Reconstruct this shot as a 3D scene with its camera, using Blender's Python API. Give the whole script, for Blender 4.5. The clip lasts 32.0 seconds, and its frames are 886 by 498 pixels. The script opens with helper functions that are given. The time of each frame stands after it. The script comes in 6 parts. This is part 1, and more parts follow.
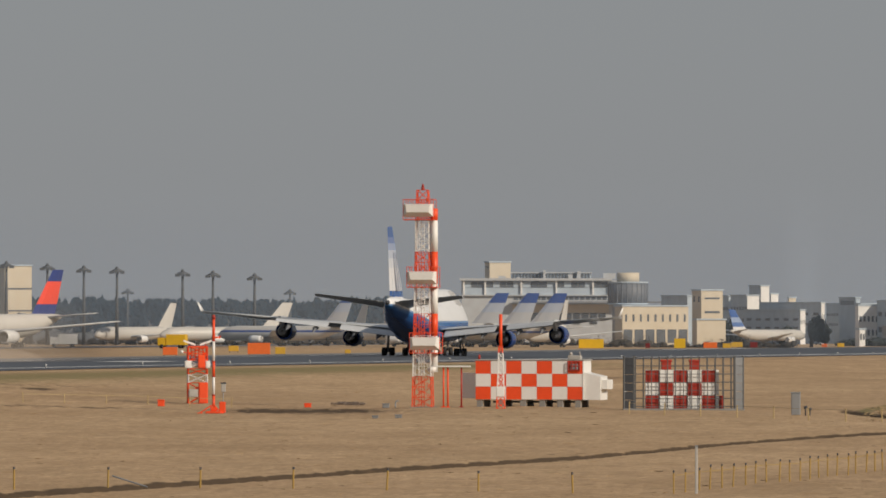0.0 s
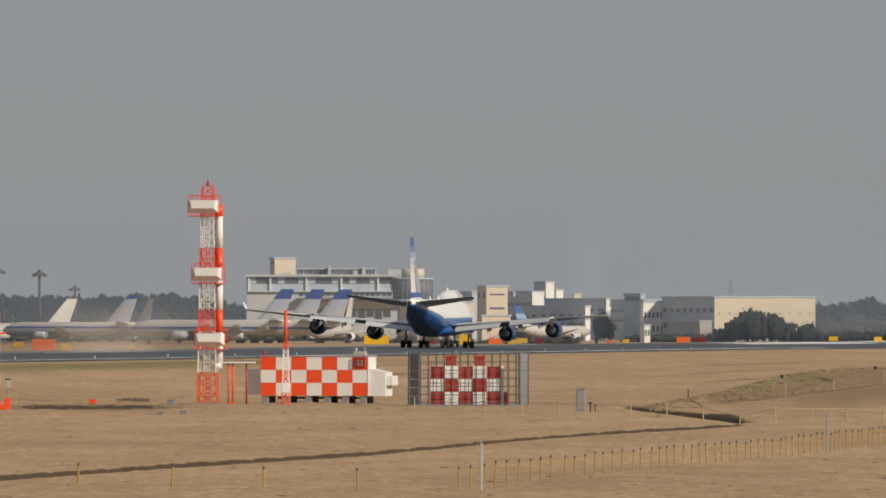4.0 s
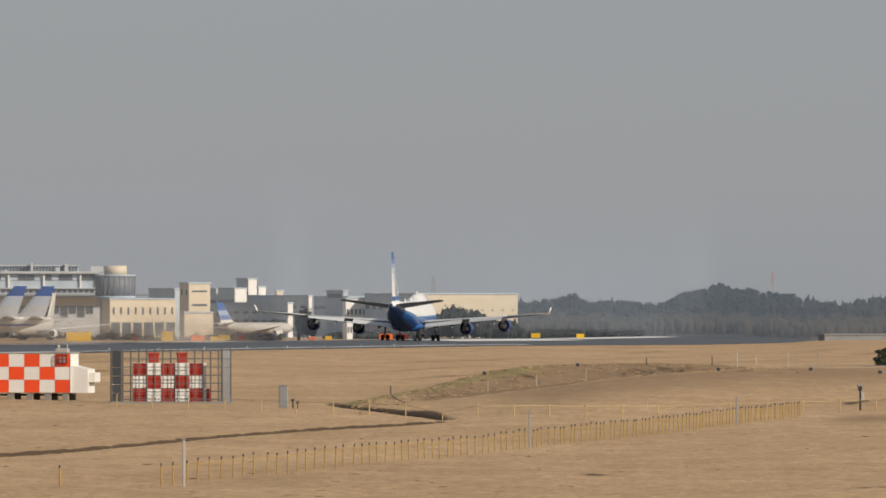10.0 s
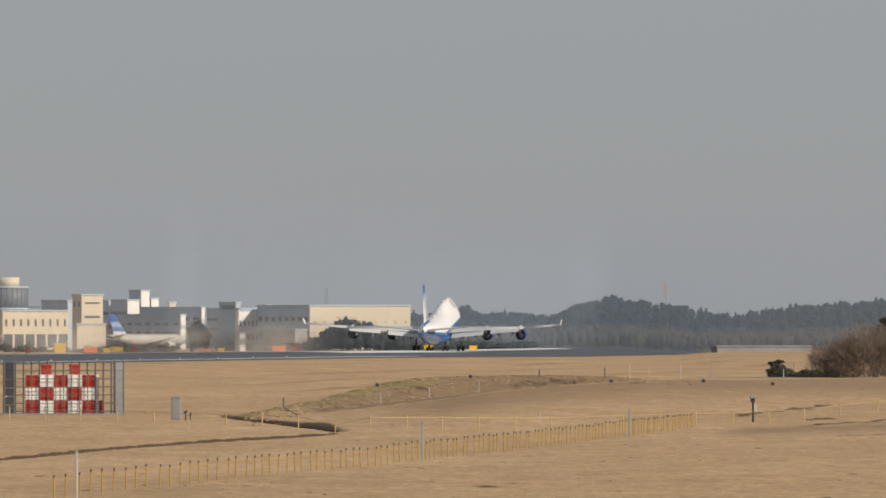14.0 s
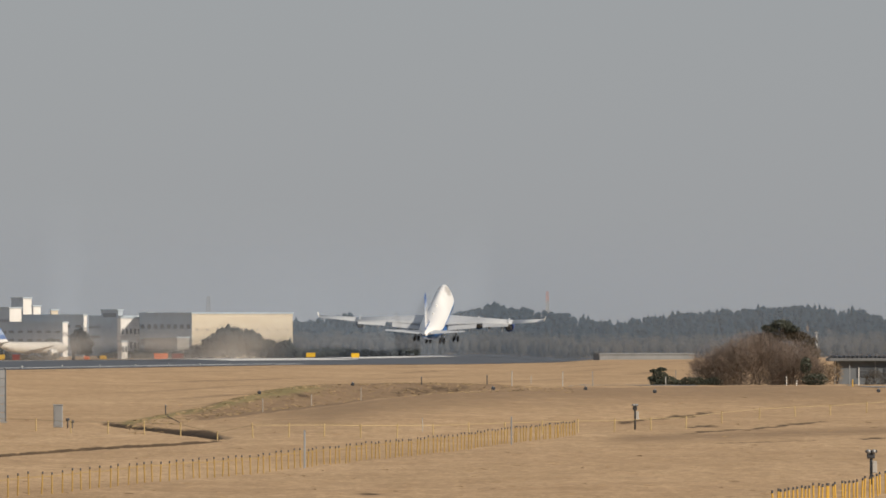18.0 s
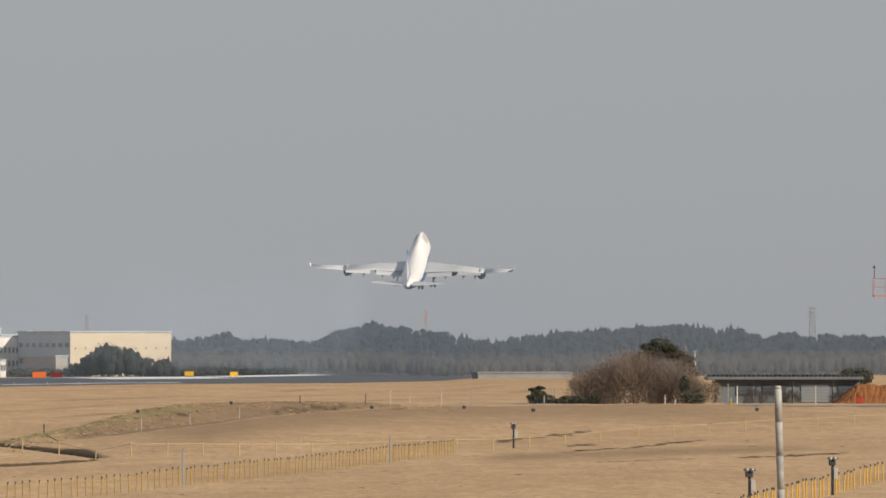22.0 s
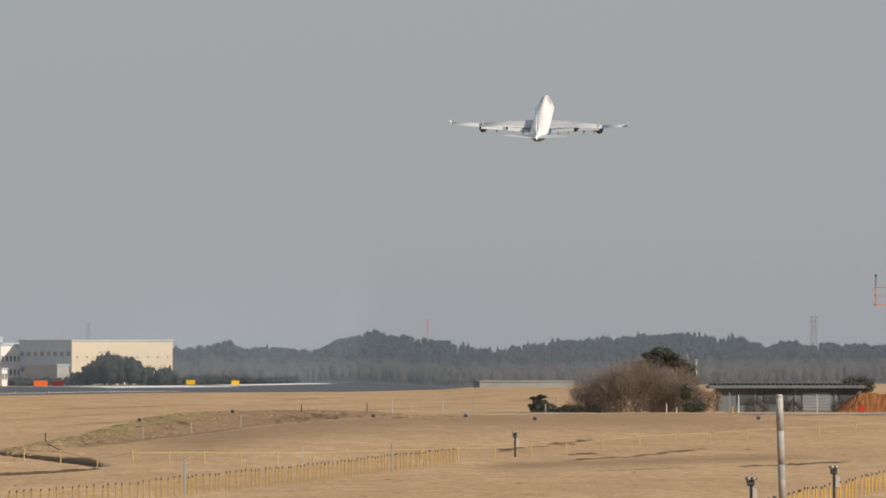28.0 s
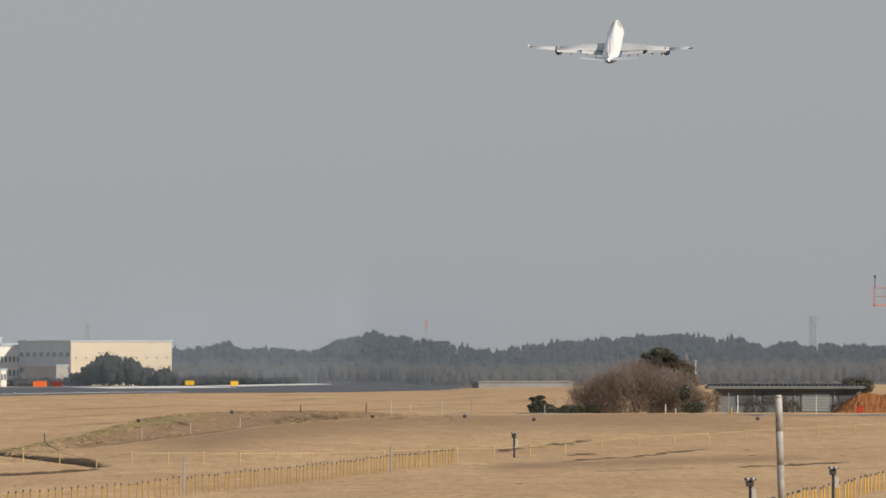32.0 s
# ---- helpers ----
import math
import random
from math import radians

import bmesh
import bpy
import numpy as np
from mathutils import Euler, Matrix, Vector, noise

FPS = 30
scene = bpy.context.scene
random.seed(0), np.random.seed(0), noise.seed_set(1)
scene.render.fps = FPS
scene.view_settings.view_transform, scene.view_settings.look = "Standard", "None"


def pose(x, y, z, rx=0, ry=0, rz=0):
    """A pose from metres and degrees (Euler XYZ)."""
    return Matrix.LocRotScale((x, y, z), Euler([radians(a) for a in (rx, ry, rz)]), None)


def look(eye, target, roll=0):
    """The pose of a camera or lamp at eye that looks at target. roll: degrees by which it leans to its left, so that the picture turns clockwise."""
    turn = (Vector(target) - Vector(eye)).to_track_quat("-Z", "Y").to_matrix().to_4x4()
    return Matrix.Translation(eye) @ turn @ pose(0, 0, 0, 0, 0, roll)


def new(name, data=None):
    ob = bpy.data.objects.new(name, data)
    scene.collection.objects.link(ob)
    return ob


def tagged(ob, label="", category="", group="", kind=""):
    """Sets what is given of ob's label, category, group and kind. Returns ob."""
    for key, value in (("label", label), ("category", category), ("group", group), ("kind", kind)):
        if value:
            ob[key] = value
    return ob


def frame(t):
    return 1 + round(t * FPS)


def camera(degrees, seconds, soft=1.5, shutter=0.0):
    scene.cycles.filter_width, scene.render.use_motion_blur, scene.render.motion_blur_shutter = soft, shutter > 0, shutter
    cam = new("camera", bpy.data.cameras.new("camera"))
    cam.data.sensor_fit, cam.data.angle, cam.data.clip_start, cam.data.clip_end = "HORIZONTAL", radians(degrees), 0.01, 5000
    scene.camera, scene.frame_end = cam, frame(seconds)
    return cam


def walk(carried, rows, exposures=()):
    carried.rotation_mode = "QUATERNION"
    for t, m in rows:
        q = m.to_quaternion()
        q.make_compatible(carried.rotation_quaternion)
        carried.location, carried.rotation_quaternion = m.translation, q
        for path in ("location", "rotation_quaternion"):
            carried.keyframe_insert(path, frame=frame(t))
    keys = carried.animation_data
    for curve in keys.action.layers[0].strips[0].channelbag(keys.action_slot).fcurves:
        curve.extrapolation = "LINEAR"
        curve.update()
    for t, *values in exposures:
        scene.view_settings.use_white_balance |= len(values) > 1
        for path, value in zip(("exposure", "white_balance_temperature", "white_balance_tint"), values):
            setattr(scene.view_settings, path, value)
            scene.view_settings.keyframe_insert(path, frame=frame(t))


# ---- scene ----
# ---- camera: stands on the viewing bank and pans and tilts after the aircraft ----
EYE = (0.0, 0.0, 7.5)
TURNS = [  # seconds, yaw, pitch
    (0.0, 3.2211, 0.3176),
    (0.5, 3.0820, 0.3223),
    (1.0, 2.9649, 0.3224),
    (1.5, 2.8439, 0.3125),
    (2.0, 2.6780, 0.3052),
    (2.5, 2.5434, 0.3107),
    (3.0, 2.3879, 0.3169),
    (3.5, 2.2098, 0.3078),
    (5.5, 1.7106, 0.2822),
    (6.0, 1.5052, 0.2808),
    (6.5, 1.4076, 0.2774),
    (7.0, 1.3034, 0.2762),
    (7.5, 1.1621, 0.2746),
    (8.0, 1.0445, 0.2731),
    (8.5, 0.8430, 0.2780),
    (9.0, 0.6847, 0.2854),
    (9.5, 0.5741, 0.2864),
    (10.0, 0.5015, 0.2803),
    (10.5, 0.4087, 0.2725),
    (11.0, 0.3247, 0.2705),
    (11.5, 0.2597, 0.2762),
    (12.0, 0.1527, 0.2825),
    (12.5, 0.1210, 0.2885),
    (13.0, -0.0043, 0.3431),
    (13.5, -0.0347, 0.3390),
    (14.0, -0.0675, 0.3428),
    (14.5, -0.1262, 0.3492),
    (16.5, -0.3637, 0.3800),
    (17.0, -0.4352, 0.3808),
    (17.5, -0.5483, 0.3808),
    (18.0, -0.6928, 0.3834),
    (18.5, -0.7839, 0.3835),
    (19.0, -0.9002, 0.3857),
    (19.5, -0.9503, 0.3867),
    (20.0, -0.9820, 0.3839),
    (20.5, -1.0796, 0.3882),
    (21.0, -1.1543, 0.4037),
    (21.5, -1.2974, 0.4425),
    (22.0, -1.3375, 0.4822),
    (22.5, -1.3784, 0.4792),
    (23.0, -1.3793, 0.4771),
    (23.5, -1.3855, 0.4918),
    (24.0, -1.3743, 0.5043),
    (24.5, -1.3388, 0.5284),
    (25.0, -1.3342, 0.5280),
    (25.5, -1.3365, 0.5284),
    (27.5, -1.3361, 0.5284),
    (28.0, -1.3296, 0.5284),
    (28.5, -1.3342, 0.5254),
    (29.0, -1.3342, 0.5280),
    (29.5, -1.3312, 0.5246),
    (30.0, -1.3326, 0.5242),
    (30.5, -1.3342, 0.5284),
    (31.0, -1.3311, 0.5269),
    (31.5, -1.3357, 0.5280),
    (32.0, -1.3342, 0.5315),
]
cam = camera(4.7, 32.0, soft=1.7)
walk(cam, [(t, pose(*EYE, 90 + p, 0, w)) for t, w, p in TURNS],
     exposures=[(0, -0.36), (1.5, -0.35), (2.8, -0.23), (8.3, -0.22), (8.9, -0.06), (15, -0.01), (18.2, 0.03), (19, 0.12), (32, 0.12)])

# ---- world and sun ----
SUN_EL, SUN_AZ = 27.0, 128.0             # azimuth clockwise from +Y: from the right, behind the camera
world = bpy.data.worlds.new("sky")
scene.world = world
world.use_nodes = True
wn, wl = world.node_tree.nodes, world.node_tree.links
sky = wn.new("ShaderNodeTexSky")
sky.sky_type, sky.sun_disc = 'NISHITA', False
sky.sun_elevation, sky.sun_rotation = radians(SUN_EL), radians(SUN_AZ)
sky.air_density, sky.dust_density, sky.ozone_density = 1.0, 0.6, 1.5
haze = wn.new("ShaderNodeMix")           # thin high overcast over the blue
haze.data_type = 'RGBA'
haze.inputs["Factor"].default_value = 0.88
haze.inputs["B"].default_value = (2.99, 3.135, 3.46, 1)
wl.new(sky.outputs[0], haze.inputs["A"])
wl.new(haze.outputs["Result"], wn["Background"].inputs["Color"])
wn["Background"].inputs["Strength"].default_value = 0.1
sun_data = bpy.data.lights.new("sun", 'SUN')
sun_data.energy, sun_data.angle, sun_data.color = 4.6, radians(0.6), (1.0, 0.875, 0.715)
sun = new("sun", sun_data)
sd = Vector((math.sin(radians(SUN_AZ)) * math.cos(radians(SUN_EL)), math.cos(radians(SUN_AZ)) * math.cos(radians(SUN_EL)), math.sin(radians(SUN_EL))))
sun.matrix_world = look(sd * 500, (0, 0, 0))


# ---- the lie of the land ----
RUN = radians(5.12)                      # the runway's bearing, to the right of +Y
RUN_D = (math.sin(RUN), math.cos(RUN))


def smooth(a, b, x):
    t = np.clip((x - a) / (b - a), 0.0, 1.0)
    return t * t * (3 - 2 * t)


def along(x, y):
    """Distance along the runway and sideways from the camera's own parallel to it."""
    return x * RUN_D[0] + y * RUN_D[1], x * RUN_D[1] - y * RUN_D[0]


def ditch_d(b):
    return np.interp(b, [-110, -92.8, -77.1, -61.4, -53.5, -43.7, -35.9, -28, -22.8, -18.4, -9], [408, 440, 467, 501, 519, 541, 571, 605, 625, 640, 668])


def branch_d(b):
    return 779 - 9.6 * (b + 18)


HILL_B = [-103.9, -85.5, -67.2, -61.5, -51.5, -1.5, 0.1, 2.2, 5.6, 9.0, 11.6, 12.4, 13.2, 14.6, 15.8, 17.0, 17.8, 18.9, 19.6, 20.1, 20.6, 21.6, 22.7, 24.2, 25.2, 26.1, 27.3, 29.7, 30.6, 32.0, 32.8, 33.5, 34.6, 35.4, 36.2, 38.0, 39.3, 40.7, 43.3, 44.3, 45.6, 46.9, 48.0, 49.0, 50.1, 51.4, 53.5, 55.6, 57.4, 59.8, 61.9, 64.4, 84.6]
HILL_H = [9.4, 8.2, 8.2, 9.0, 3.5, 5.1, 5.5, 6.9, 6.4, 5.5, 5.1, 6.8, 8.2, 9.7, 9.9, 10.8, 9.9, 8.9, 9.3, 8.2, 6.0, 7.8, 8.4, 7.5, 7.5, 4.7, 5.9, 6.2, 8.0, 8.0, 8.5, 9.8, 9.0, 10.0, 9.2, 10.1, 9.3, 10.8, 10.8, 11.2, 12.0, 10.0, 10.7, 9.6, 10.5, 8.7, 6.9, 7.6, 7.2, 7.6, 6.9, 6.7, 5.7]


def ground_z(x, y):
    """The height of the airfield: a crowned runway, a fall to the grass, a low mound and the viewing bank."""
    s, l = along(x, y)
    centre = 0.37 - 0.0016 * (np.clip(s, 800, 4600) - 1647)
    off = np.abs(l + 241)
    centre = centre - 0.0011 * np.clip(s - 2200, 0, 500) * (1 - smooth(60, 170, off))
    fall = np.where(l > -241, np.clip(0.5 + 0.0009 * (s - 1647), 0.1, 2.0), 0.35)
    z = centre - fall * smooth(0, 38, off) - (1.7 - fall) * smooth(-196, -124, l)
    d = np.sqrt(x * x + y * y)
    b = x / np.maximum(y, 1.0) * 1000.0
    # a long swell in the grass, and the mound with its crest behind it
    z2 = np.interp(b, [-13.5, -9.6, -4.4, 0.8, 6.1, 11.3, 16.5, 19.2, 27, 41, 95], [0, 0.09, 0.35, 0.66, 1.07, 1.30, 1.45, 1.57, 1.54, 1.48, 1.4])
    d2 = np.interp(b, [-14, -9.6, -4.4, 0.8, 6.1, 11.3, 19.2, 41, 95], [785, 802, 830, 870, 910, 950, 1010, 1080, 1100])
    swell = z2 * smooth(d2 - 260, d2, d) * (1 - smooth(d2, d2 + 150, d))
    z3 = np.interp(b, [-16, -11.7, -9.6, -7.0, -4.4, -1.8, 3.5, 11.3, 16.5, 19.2, 28], [0, 0.14, 0.37, 0.86, 1.30, 1.68, 1.79, 1.83, 1.69, 1.44, 0])
    d3 = np.interp(b, [-17.5, -11.7, -4.4, 3.5, 16.5, 40], [800, 900, 1000, 1045, 1070, 1090])
    k = (d - d3) / np.where(d > d3, 70.0, 48.0)
    z = z + np.maximum(swell, z3 * np.exp(-k * k))
    # drainage ditches
    k = (d - ditch_d(b)) / 3.3
    z = z - 0.7 * np.exp(-k * k) * (1 - smooth(-11, -7, b))
    k = (d - branch_d(b)) / 9.0
    z = z - 0.7 * np.exp(-k * k) * smooth(-21, -18, b) * (1 - smooth(-9.5, -7.5, b))
    # gentle unevenness of the turf
    lawn = smooth(-202, -185, l) * smooth(300, 420, d) * (1 - smooth(2600, 3000, d)) * (y > 0) * (1 - 0.85 * np.exp(-((d - ditch_d(b)) / 22.0) ** 2))
    z = z + lawn * (0.04 * np.sin(x / 3.1 + 1.3 * np.sin(y / 23.0)) * np.sin(y / 9.0 + 0.8 * np.sin(x / 7.0)) + 0.035 * np.sin(x / 1.3 + y / 17.0) * np.sin(y / 5.2 + x / 4.0))
    # the far grass climbs a little before the woods
    z = z + 0.9 * smooth(1750, 2850, d) * smooth(22, 28, b) * (1 - smooth(60, 75, b)) * (y > 0)
    # the wooded rise that closes the view
    z = z + np.interp(b, HILL_B, HILL_H) * smooth(3330, 3520, d) * smooth(200, 1500, y)
    # the bank under the camera
    z = z + 5.9 * (1 - smooth(25, 420, d)) * (1 - smooth(100, 400, -y))
    return z


# bare scars, first and last painted shadow: bearing, distance, half width, half depth
SCARS_AND_SHADOW = ((-1.01, 984.3, 0.7, 3), (5.29, 466.0, 1.2, 2), (-94.06, 901.0, 1.6, 7), (-68.64, 788.9, 8.0, 14))
# worn streaks: strength, half depth, and a line of bearings and distances
# the 3.0 streak paints the shadow patch left of the antenna tower
STREAKS_AND_SHADOW = ((1.2, 9, ((28.3, 790), (37.2, 871))), (1.5, 4.5, ((34.6, 760), (37.6, 770))), (1.3, 5.0, ((34.0, 718), (40.9, 753), (47.7, 805))), (1.0, 2.2, ((37.5, 660), (47.1, 679))), (1.5, 4.0, ((50.8, 686), (55.5, 699), (61.3, 718))), (0.9, 8, ((7.4, 1019), (14.7, 1043))), (3.0, 9, ((-75.2, 787), (-63.3, 790))), (0.7, 4, ((-104, 792), (-81, 794))), (0.8, 5, ((-104, 905), (-96, 903))), (0.6, 4, ((-101, 925), (-88, 930))), (0.8, 3, ((-64, 806), (-58.8, 808))))


def turf(x, y):
    """Shares of brown turf, green grass and bare earth, with some shade painted in."""
    s, l = along(x, y)
    d = np.sqrt(x * x + y * y)
    b = x / np.maximum(y, 1.0) * 1000.0
    d2 = np.interp(b, [-14, -9.6, -4.4, 0.8, 6.1, 11.3, 19.2, 41, 95], [785, 802, 830, 870, 910, 950, 1010, 1080, 1100])
    d3 = np.interp(b, [-17.5, -11.7, -4.4, 3.5, 16.5, 40], [800, 900, 1000, 1045, 1070, 1090])
    # brown turf of the mound, with the slope's shade put into the brown
    brown = 1.6 * smooth(-13, -8, b) * (1 - smooth(16, 24, b)) * smooth(d2 + 2, d2 + 14, d) * (1 - smooth(d3 + 4, d3 + 14, d))
    brown = np.maximum(brown, 0.55 * smooth(-8, 2, b) * (1 - smooth(40, 60, b)) * smooth(d2 - 190, d2 - 60, d) * (1 - smooth(d2 - 8, d2 + 2, d)))
    brown = np.maximum(brown, 0.6 * smooth(25, 30, b) * (1 - smooth(52, 60, b)) * np.exp(-((d - 690 - 2.0 * (b - 30)) / 26.0) ** 2))
    for l0, k in ((-189, 1.0), (-171, 0.8), (-149, 1.1), (-133, 0.7), (-112, 0.9)):
        brown = np.maximum(brown, k * np.exp(-((l - l0 - 3 * np.sin(s / 130.0 + l0)) / 1.0) ** 2) * smooth(1000, 1150, s) * (0.45 + 0.45 * np.sin(s / 61.0 + l0)))
    brown = np.maximum(brown, 1.2 * smooth(3300, 3380, d) * (y > 0))
    green = smooth(-18.5, -16.5, b) * (1 - smooth(-3, 3, b)) * 1.7 * np.exp(-((d - d3 + 12) / 18.0) ** 2)
    green = np.maximum(green, 1.0 * np.exp(-((l + 184) / 11.0) ** 2) * (1 - smooth(1250, 1500, s)) * smooth(700, 900, s))
    ragged = 1 + 0.16 * np.sin(b * 2.1) + 0.13 * np.sin(b * 4.7 + 1) + 0.08 * np.sin(b * 11.3)
    # ditch earth is laid near black: the hollow's shade is in it
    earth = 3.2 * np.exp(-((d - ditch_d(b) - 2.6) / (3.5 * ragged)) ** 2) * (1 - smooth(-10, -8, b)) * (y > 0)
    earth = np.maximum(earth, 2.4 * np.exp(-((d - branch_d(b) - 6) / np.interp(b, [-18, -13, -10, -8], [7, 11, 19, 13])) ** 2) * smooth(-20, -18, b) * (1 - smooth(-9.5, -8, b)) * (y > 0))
    for sb, sd_, wb, wd in SCARS_AND_SHADOW:
        earth = np.maximum(earth, 1.25 * np.exp(-((b - sb) / (1.15 * wb)) ** 2 - ((d - sd_) / (1.5 * wd)) ** 2) * (y > 0))
    for k, wd, pts in STREAKS_AND_SHADOW:
        pb, pd = [q[0] for q in pts], [q[1] for q in pts]
        ends = smooth(pb[0] - 0.8, pb[0] + 0.8, b) * (1 - smooth(pb[-1] - 1.2, pb[-1] + 0.8, b))
        wave = wd * (0.5 * np.sin(b * 2.3) + 0.35 * np.sin(b * 5.1 + 1))
        earth = np.maximum(earth, k * ends * np.exp(-((d - np.interp(b, pb, pd) - wave) / wd) ** 2) * (y > 0))
    return brown, green, earth


def site(b, d, up=0.0):
    """A place at b thousandths to the side of +Y and d metres out, up metres over the ground."""
    x = b * d / 1000.0
    return Vector((x, d, float(ground_z(x, d)) + up))


# ---- materials ----
MATS = {}


def mat(name, col, rough=0.6, metal=0.0, var=0.18, scale=1.0, bump=0.0, dirt=None, spec=0.5):
    """A painted or raw surface with variation at two scales; dirt: a second colour in patches."""
    if name in MATS:
        return MATS[name]
    m = bpy.data.materials.new(name)
    m.use_nodes = True
    n, l = m.node_tree.nodes, m.node_tree.links
    bs = n["Principled BSDF"]
    tc = n.new("ShaderNodeTexCoord")
    big, fine = n.new("ShaderNodeTexNoise"), n.new("ShaderNodeTexNoise")
    big.inputs["Scale"].default_value, fine.inputs["Scale"].default_value = 0.35 * scale, 4.0 * scale
    big.inputs["Detail"].default_value = fine.inputs["Detail"].default_value = 4
    for q in (big, fine):
        l.new(tc.outputs["Object"], q.inputs["Vector"])
    r1 = n.new("ShaderNodeMapRange")
    r1.inputs["From Min"].default_value, r1.inputs["From Max"].default_value = 0.3, 0.7
    l.new(big.outputs["Fac"], r1.inputs["Value"])
    mix = n.new("ShaderNodeMix")
    mix.data_type = 'RGBA'
    d = dirt or tuple(c * (1 - var) for c in col)
    mix.inputs["A"].default_value, mix.inputs["B"].default_value = (*col, 1), (*d, 1)
    l.new(r1.outputs[0], mix.inputs["Factor"])
    mul = n.new("ShaderNodeMix")
    mul.data_type, mul.blend_type = 'RGBA', 'MULTIPLY'
    mul.inputs["Factor"].default_value = 1.0
    r2 = n.new("ShaderNodeMapRange")
    r2.inputs["To Min"].default_value, r2.inputs["To Max"].default_value = 1 - var, 1 + var * 0.5
    l.new(fine.outputs["Fac"], r2.inputs["Value"])
    l.new(mix.outputs["Result"], mul.inputs["A"])
    l.new(r2.outputs[0], mul.inputs["B"])
    l.new(mul.outputs["Result"], bs.inputs["Base Color"])
    bs.inputs["Roughness"].default_value, bs.inputs["Metallic"].default_value = rough, metal
    bs.inputs["Specular IOR Level"].default_value = spec
    if bump:
        bp = n.new("ShaderNodeBump")
        bp.inputs["Strength"].default_value, bp.inputs["Distance"].default_value = 0.6, bump
        l.new(fine.outputs["Fac"], bp.inputs["Height"])
        l.new(bp.outputs[0], bs.inputs["Normal"])
    MATS[name] = m
    return m


def ramp_mat(name, axis, stops, rough=0.35, vary=0.08, rise=None):
    """Paint in bands along an axis of the thing's own space: stops of (metres, colour), hard-edged."""
    m = mat(name, stops[0][1], rough, 0.0, vary, 0.6)
    n, l = m.node_tree.nodes, m.node_tree.links
    tc = next(q for q in n if q.type == 'TEX_COORD')
    mix = next(q for q in n if q.type == 'MIX' and q.blend_type == 'MIX')
    sep = n.new("ShaderNodeSeparateXYZ")
    l.new(tc.outputs["Object"], sep.inputs[0])
    height = sep.outputs[axis]
    if rise:                              # the bands sweep up by so much between two stations along the body
        y0, y1, by = rise
        mr, sb = n.new("ShaderNodeMapRange"), n.new("ShaderNodeMath")
        mr.inputs["From Min"].default_value, mr.inputs["From Max"].default_value = y0, y1
        mr.inputs["To Min"].default_value, mr.inputs["To Max"].default_value = 0.0, by
        sb.operation = 'SUBTRACT'
        l.new(sep.outputs[1], mr.inputs["Value"])
        l.new(height, sb.inputs[0])
        l.new(mr.outputs[0], sb.inputs[1])
        height = sb.outputs[0]
    last = None
    for level, col in stops[1:]:
        gt = n.new("ShaderNodeMath")
        gt.operation, gt.inputs[1].default_value = 'GREATER_THAN', level
        l.new(height, gt.inputs[0])
        mx = n.new("ShaderNodeMix")
        mx.data_type = 'RGBA'
        l.new(gt.outputs[0], mx.inputs["Factor"])
        if last is None:
            mx.inputs["A"].default_value = (*stops[0][1], 1)
        else:
            l.new(last, mx.inputs["A"])
        mx.inputs["B"].default_value = (*col, 1)
        last = mx.outputs["Result"]
    mul = next(q for q in n if q.type == 'MIX' and q.blend_type == 'MULTIPLY')
    l.new(last, mul.inputs["A"])
    n.remove(mix)
    return m


def ground_mat(name, cols, rough=0.95, scales=(0.008, 0.06, 0.9), bump=0.02, y_scale=1.0, spec=0.15):
    m = bpy.data.materials.new(name)
    m.use_nodes = True
    n, l = m.node_tree.nodes, m.node_tree.links
    bs, tc = n["Principled BSDF"], n.new("ShaderNodeTexCoord")
    last = None
    for i, (sc, (c0, c1)) in enumerate(zip(scales, cols)):
        tx = n.new("ShaderNodeTexNoise")
        tx.inputs["Scale"].default_value, tx.inputs["Detail"].default_value, tx.inputs["Roughness"].default_value = sc, 5, 0.6
        mp = n.new("ShaderNodeMapping")       # noise drawn out along y, in depth from the camera
        mp.inputs["Scale"].default_value = (1, y_scale if i else 1, 1)
        l.new(tc.outputs["Object"], mp.inputs["Vector"])
        l.new(mp.outputs[0], tx.inputs["Vector"])
        cr = n.new("ShaderNodeMapRange")
        cr.inputs["From Min"].default_value, cr.inputs["From Max"].default_value = 0.32, 0.68
        l.new(tx.outputs["Fac"], cr.inputs["Value"])
        mx = n.new("ShaderNodeMix")
        mx.data_type = 'RGBA'
        mx.inputs["A"].default_value, mx.inputs["B"].default_value = (*c0, 1), (*c1, 1)
        l.new(cr.outputs[0], mx.inputs["Factor"])
        if last is None:
            last = mx.outputs["Result"]
        else:
            mu = n.new("ShaderNodeMix")
            mu.data_type, mu.blend_type = 'RGBA', 'MULTIPLY'
            mu.inputs["Factor"].default_value = 1.0
            l.new(last, mu.inputs["A"])
            l.new(mx.outputs["Result"], mu.inputs["B"])
            last = mu.outputs["Result"]
        if i == len(scales) - 1:
            bp = n.new("ShaderNodeBump")
            bp.inputs["Distance"].default_value = bump
            l.new(tx.outputs["Fac"], bp.inputs["Height"])
            l.new(bp.outputs[0], bs.inputs["Normal"])
    l.new(last, bs.inputs["Base Color"])
    bs.inputs["Roughness"].default_value = rough
    bs.inputs["Specular IOR Level"].default_value = spec
    return m


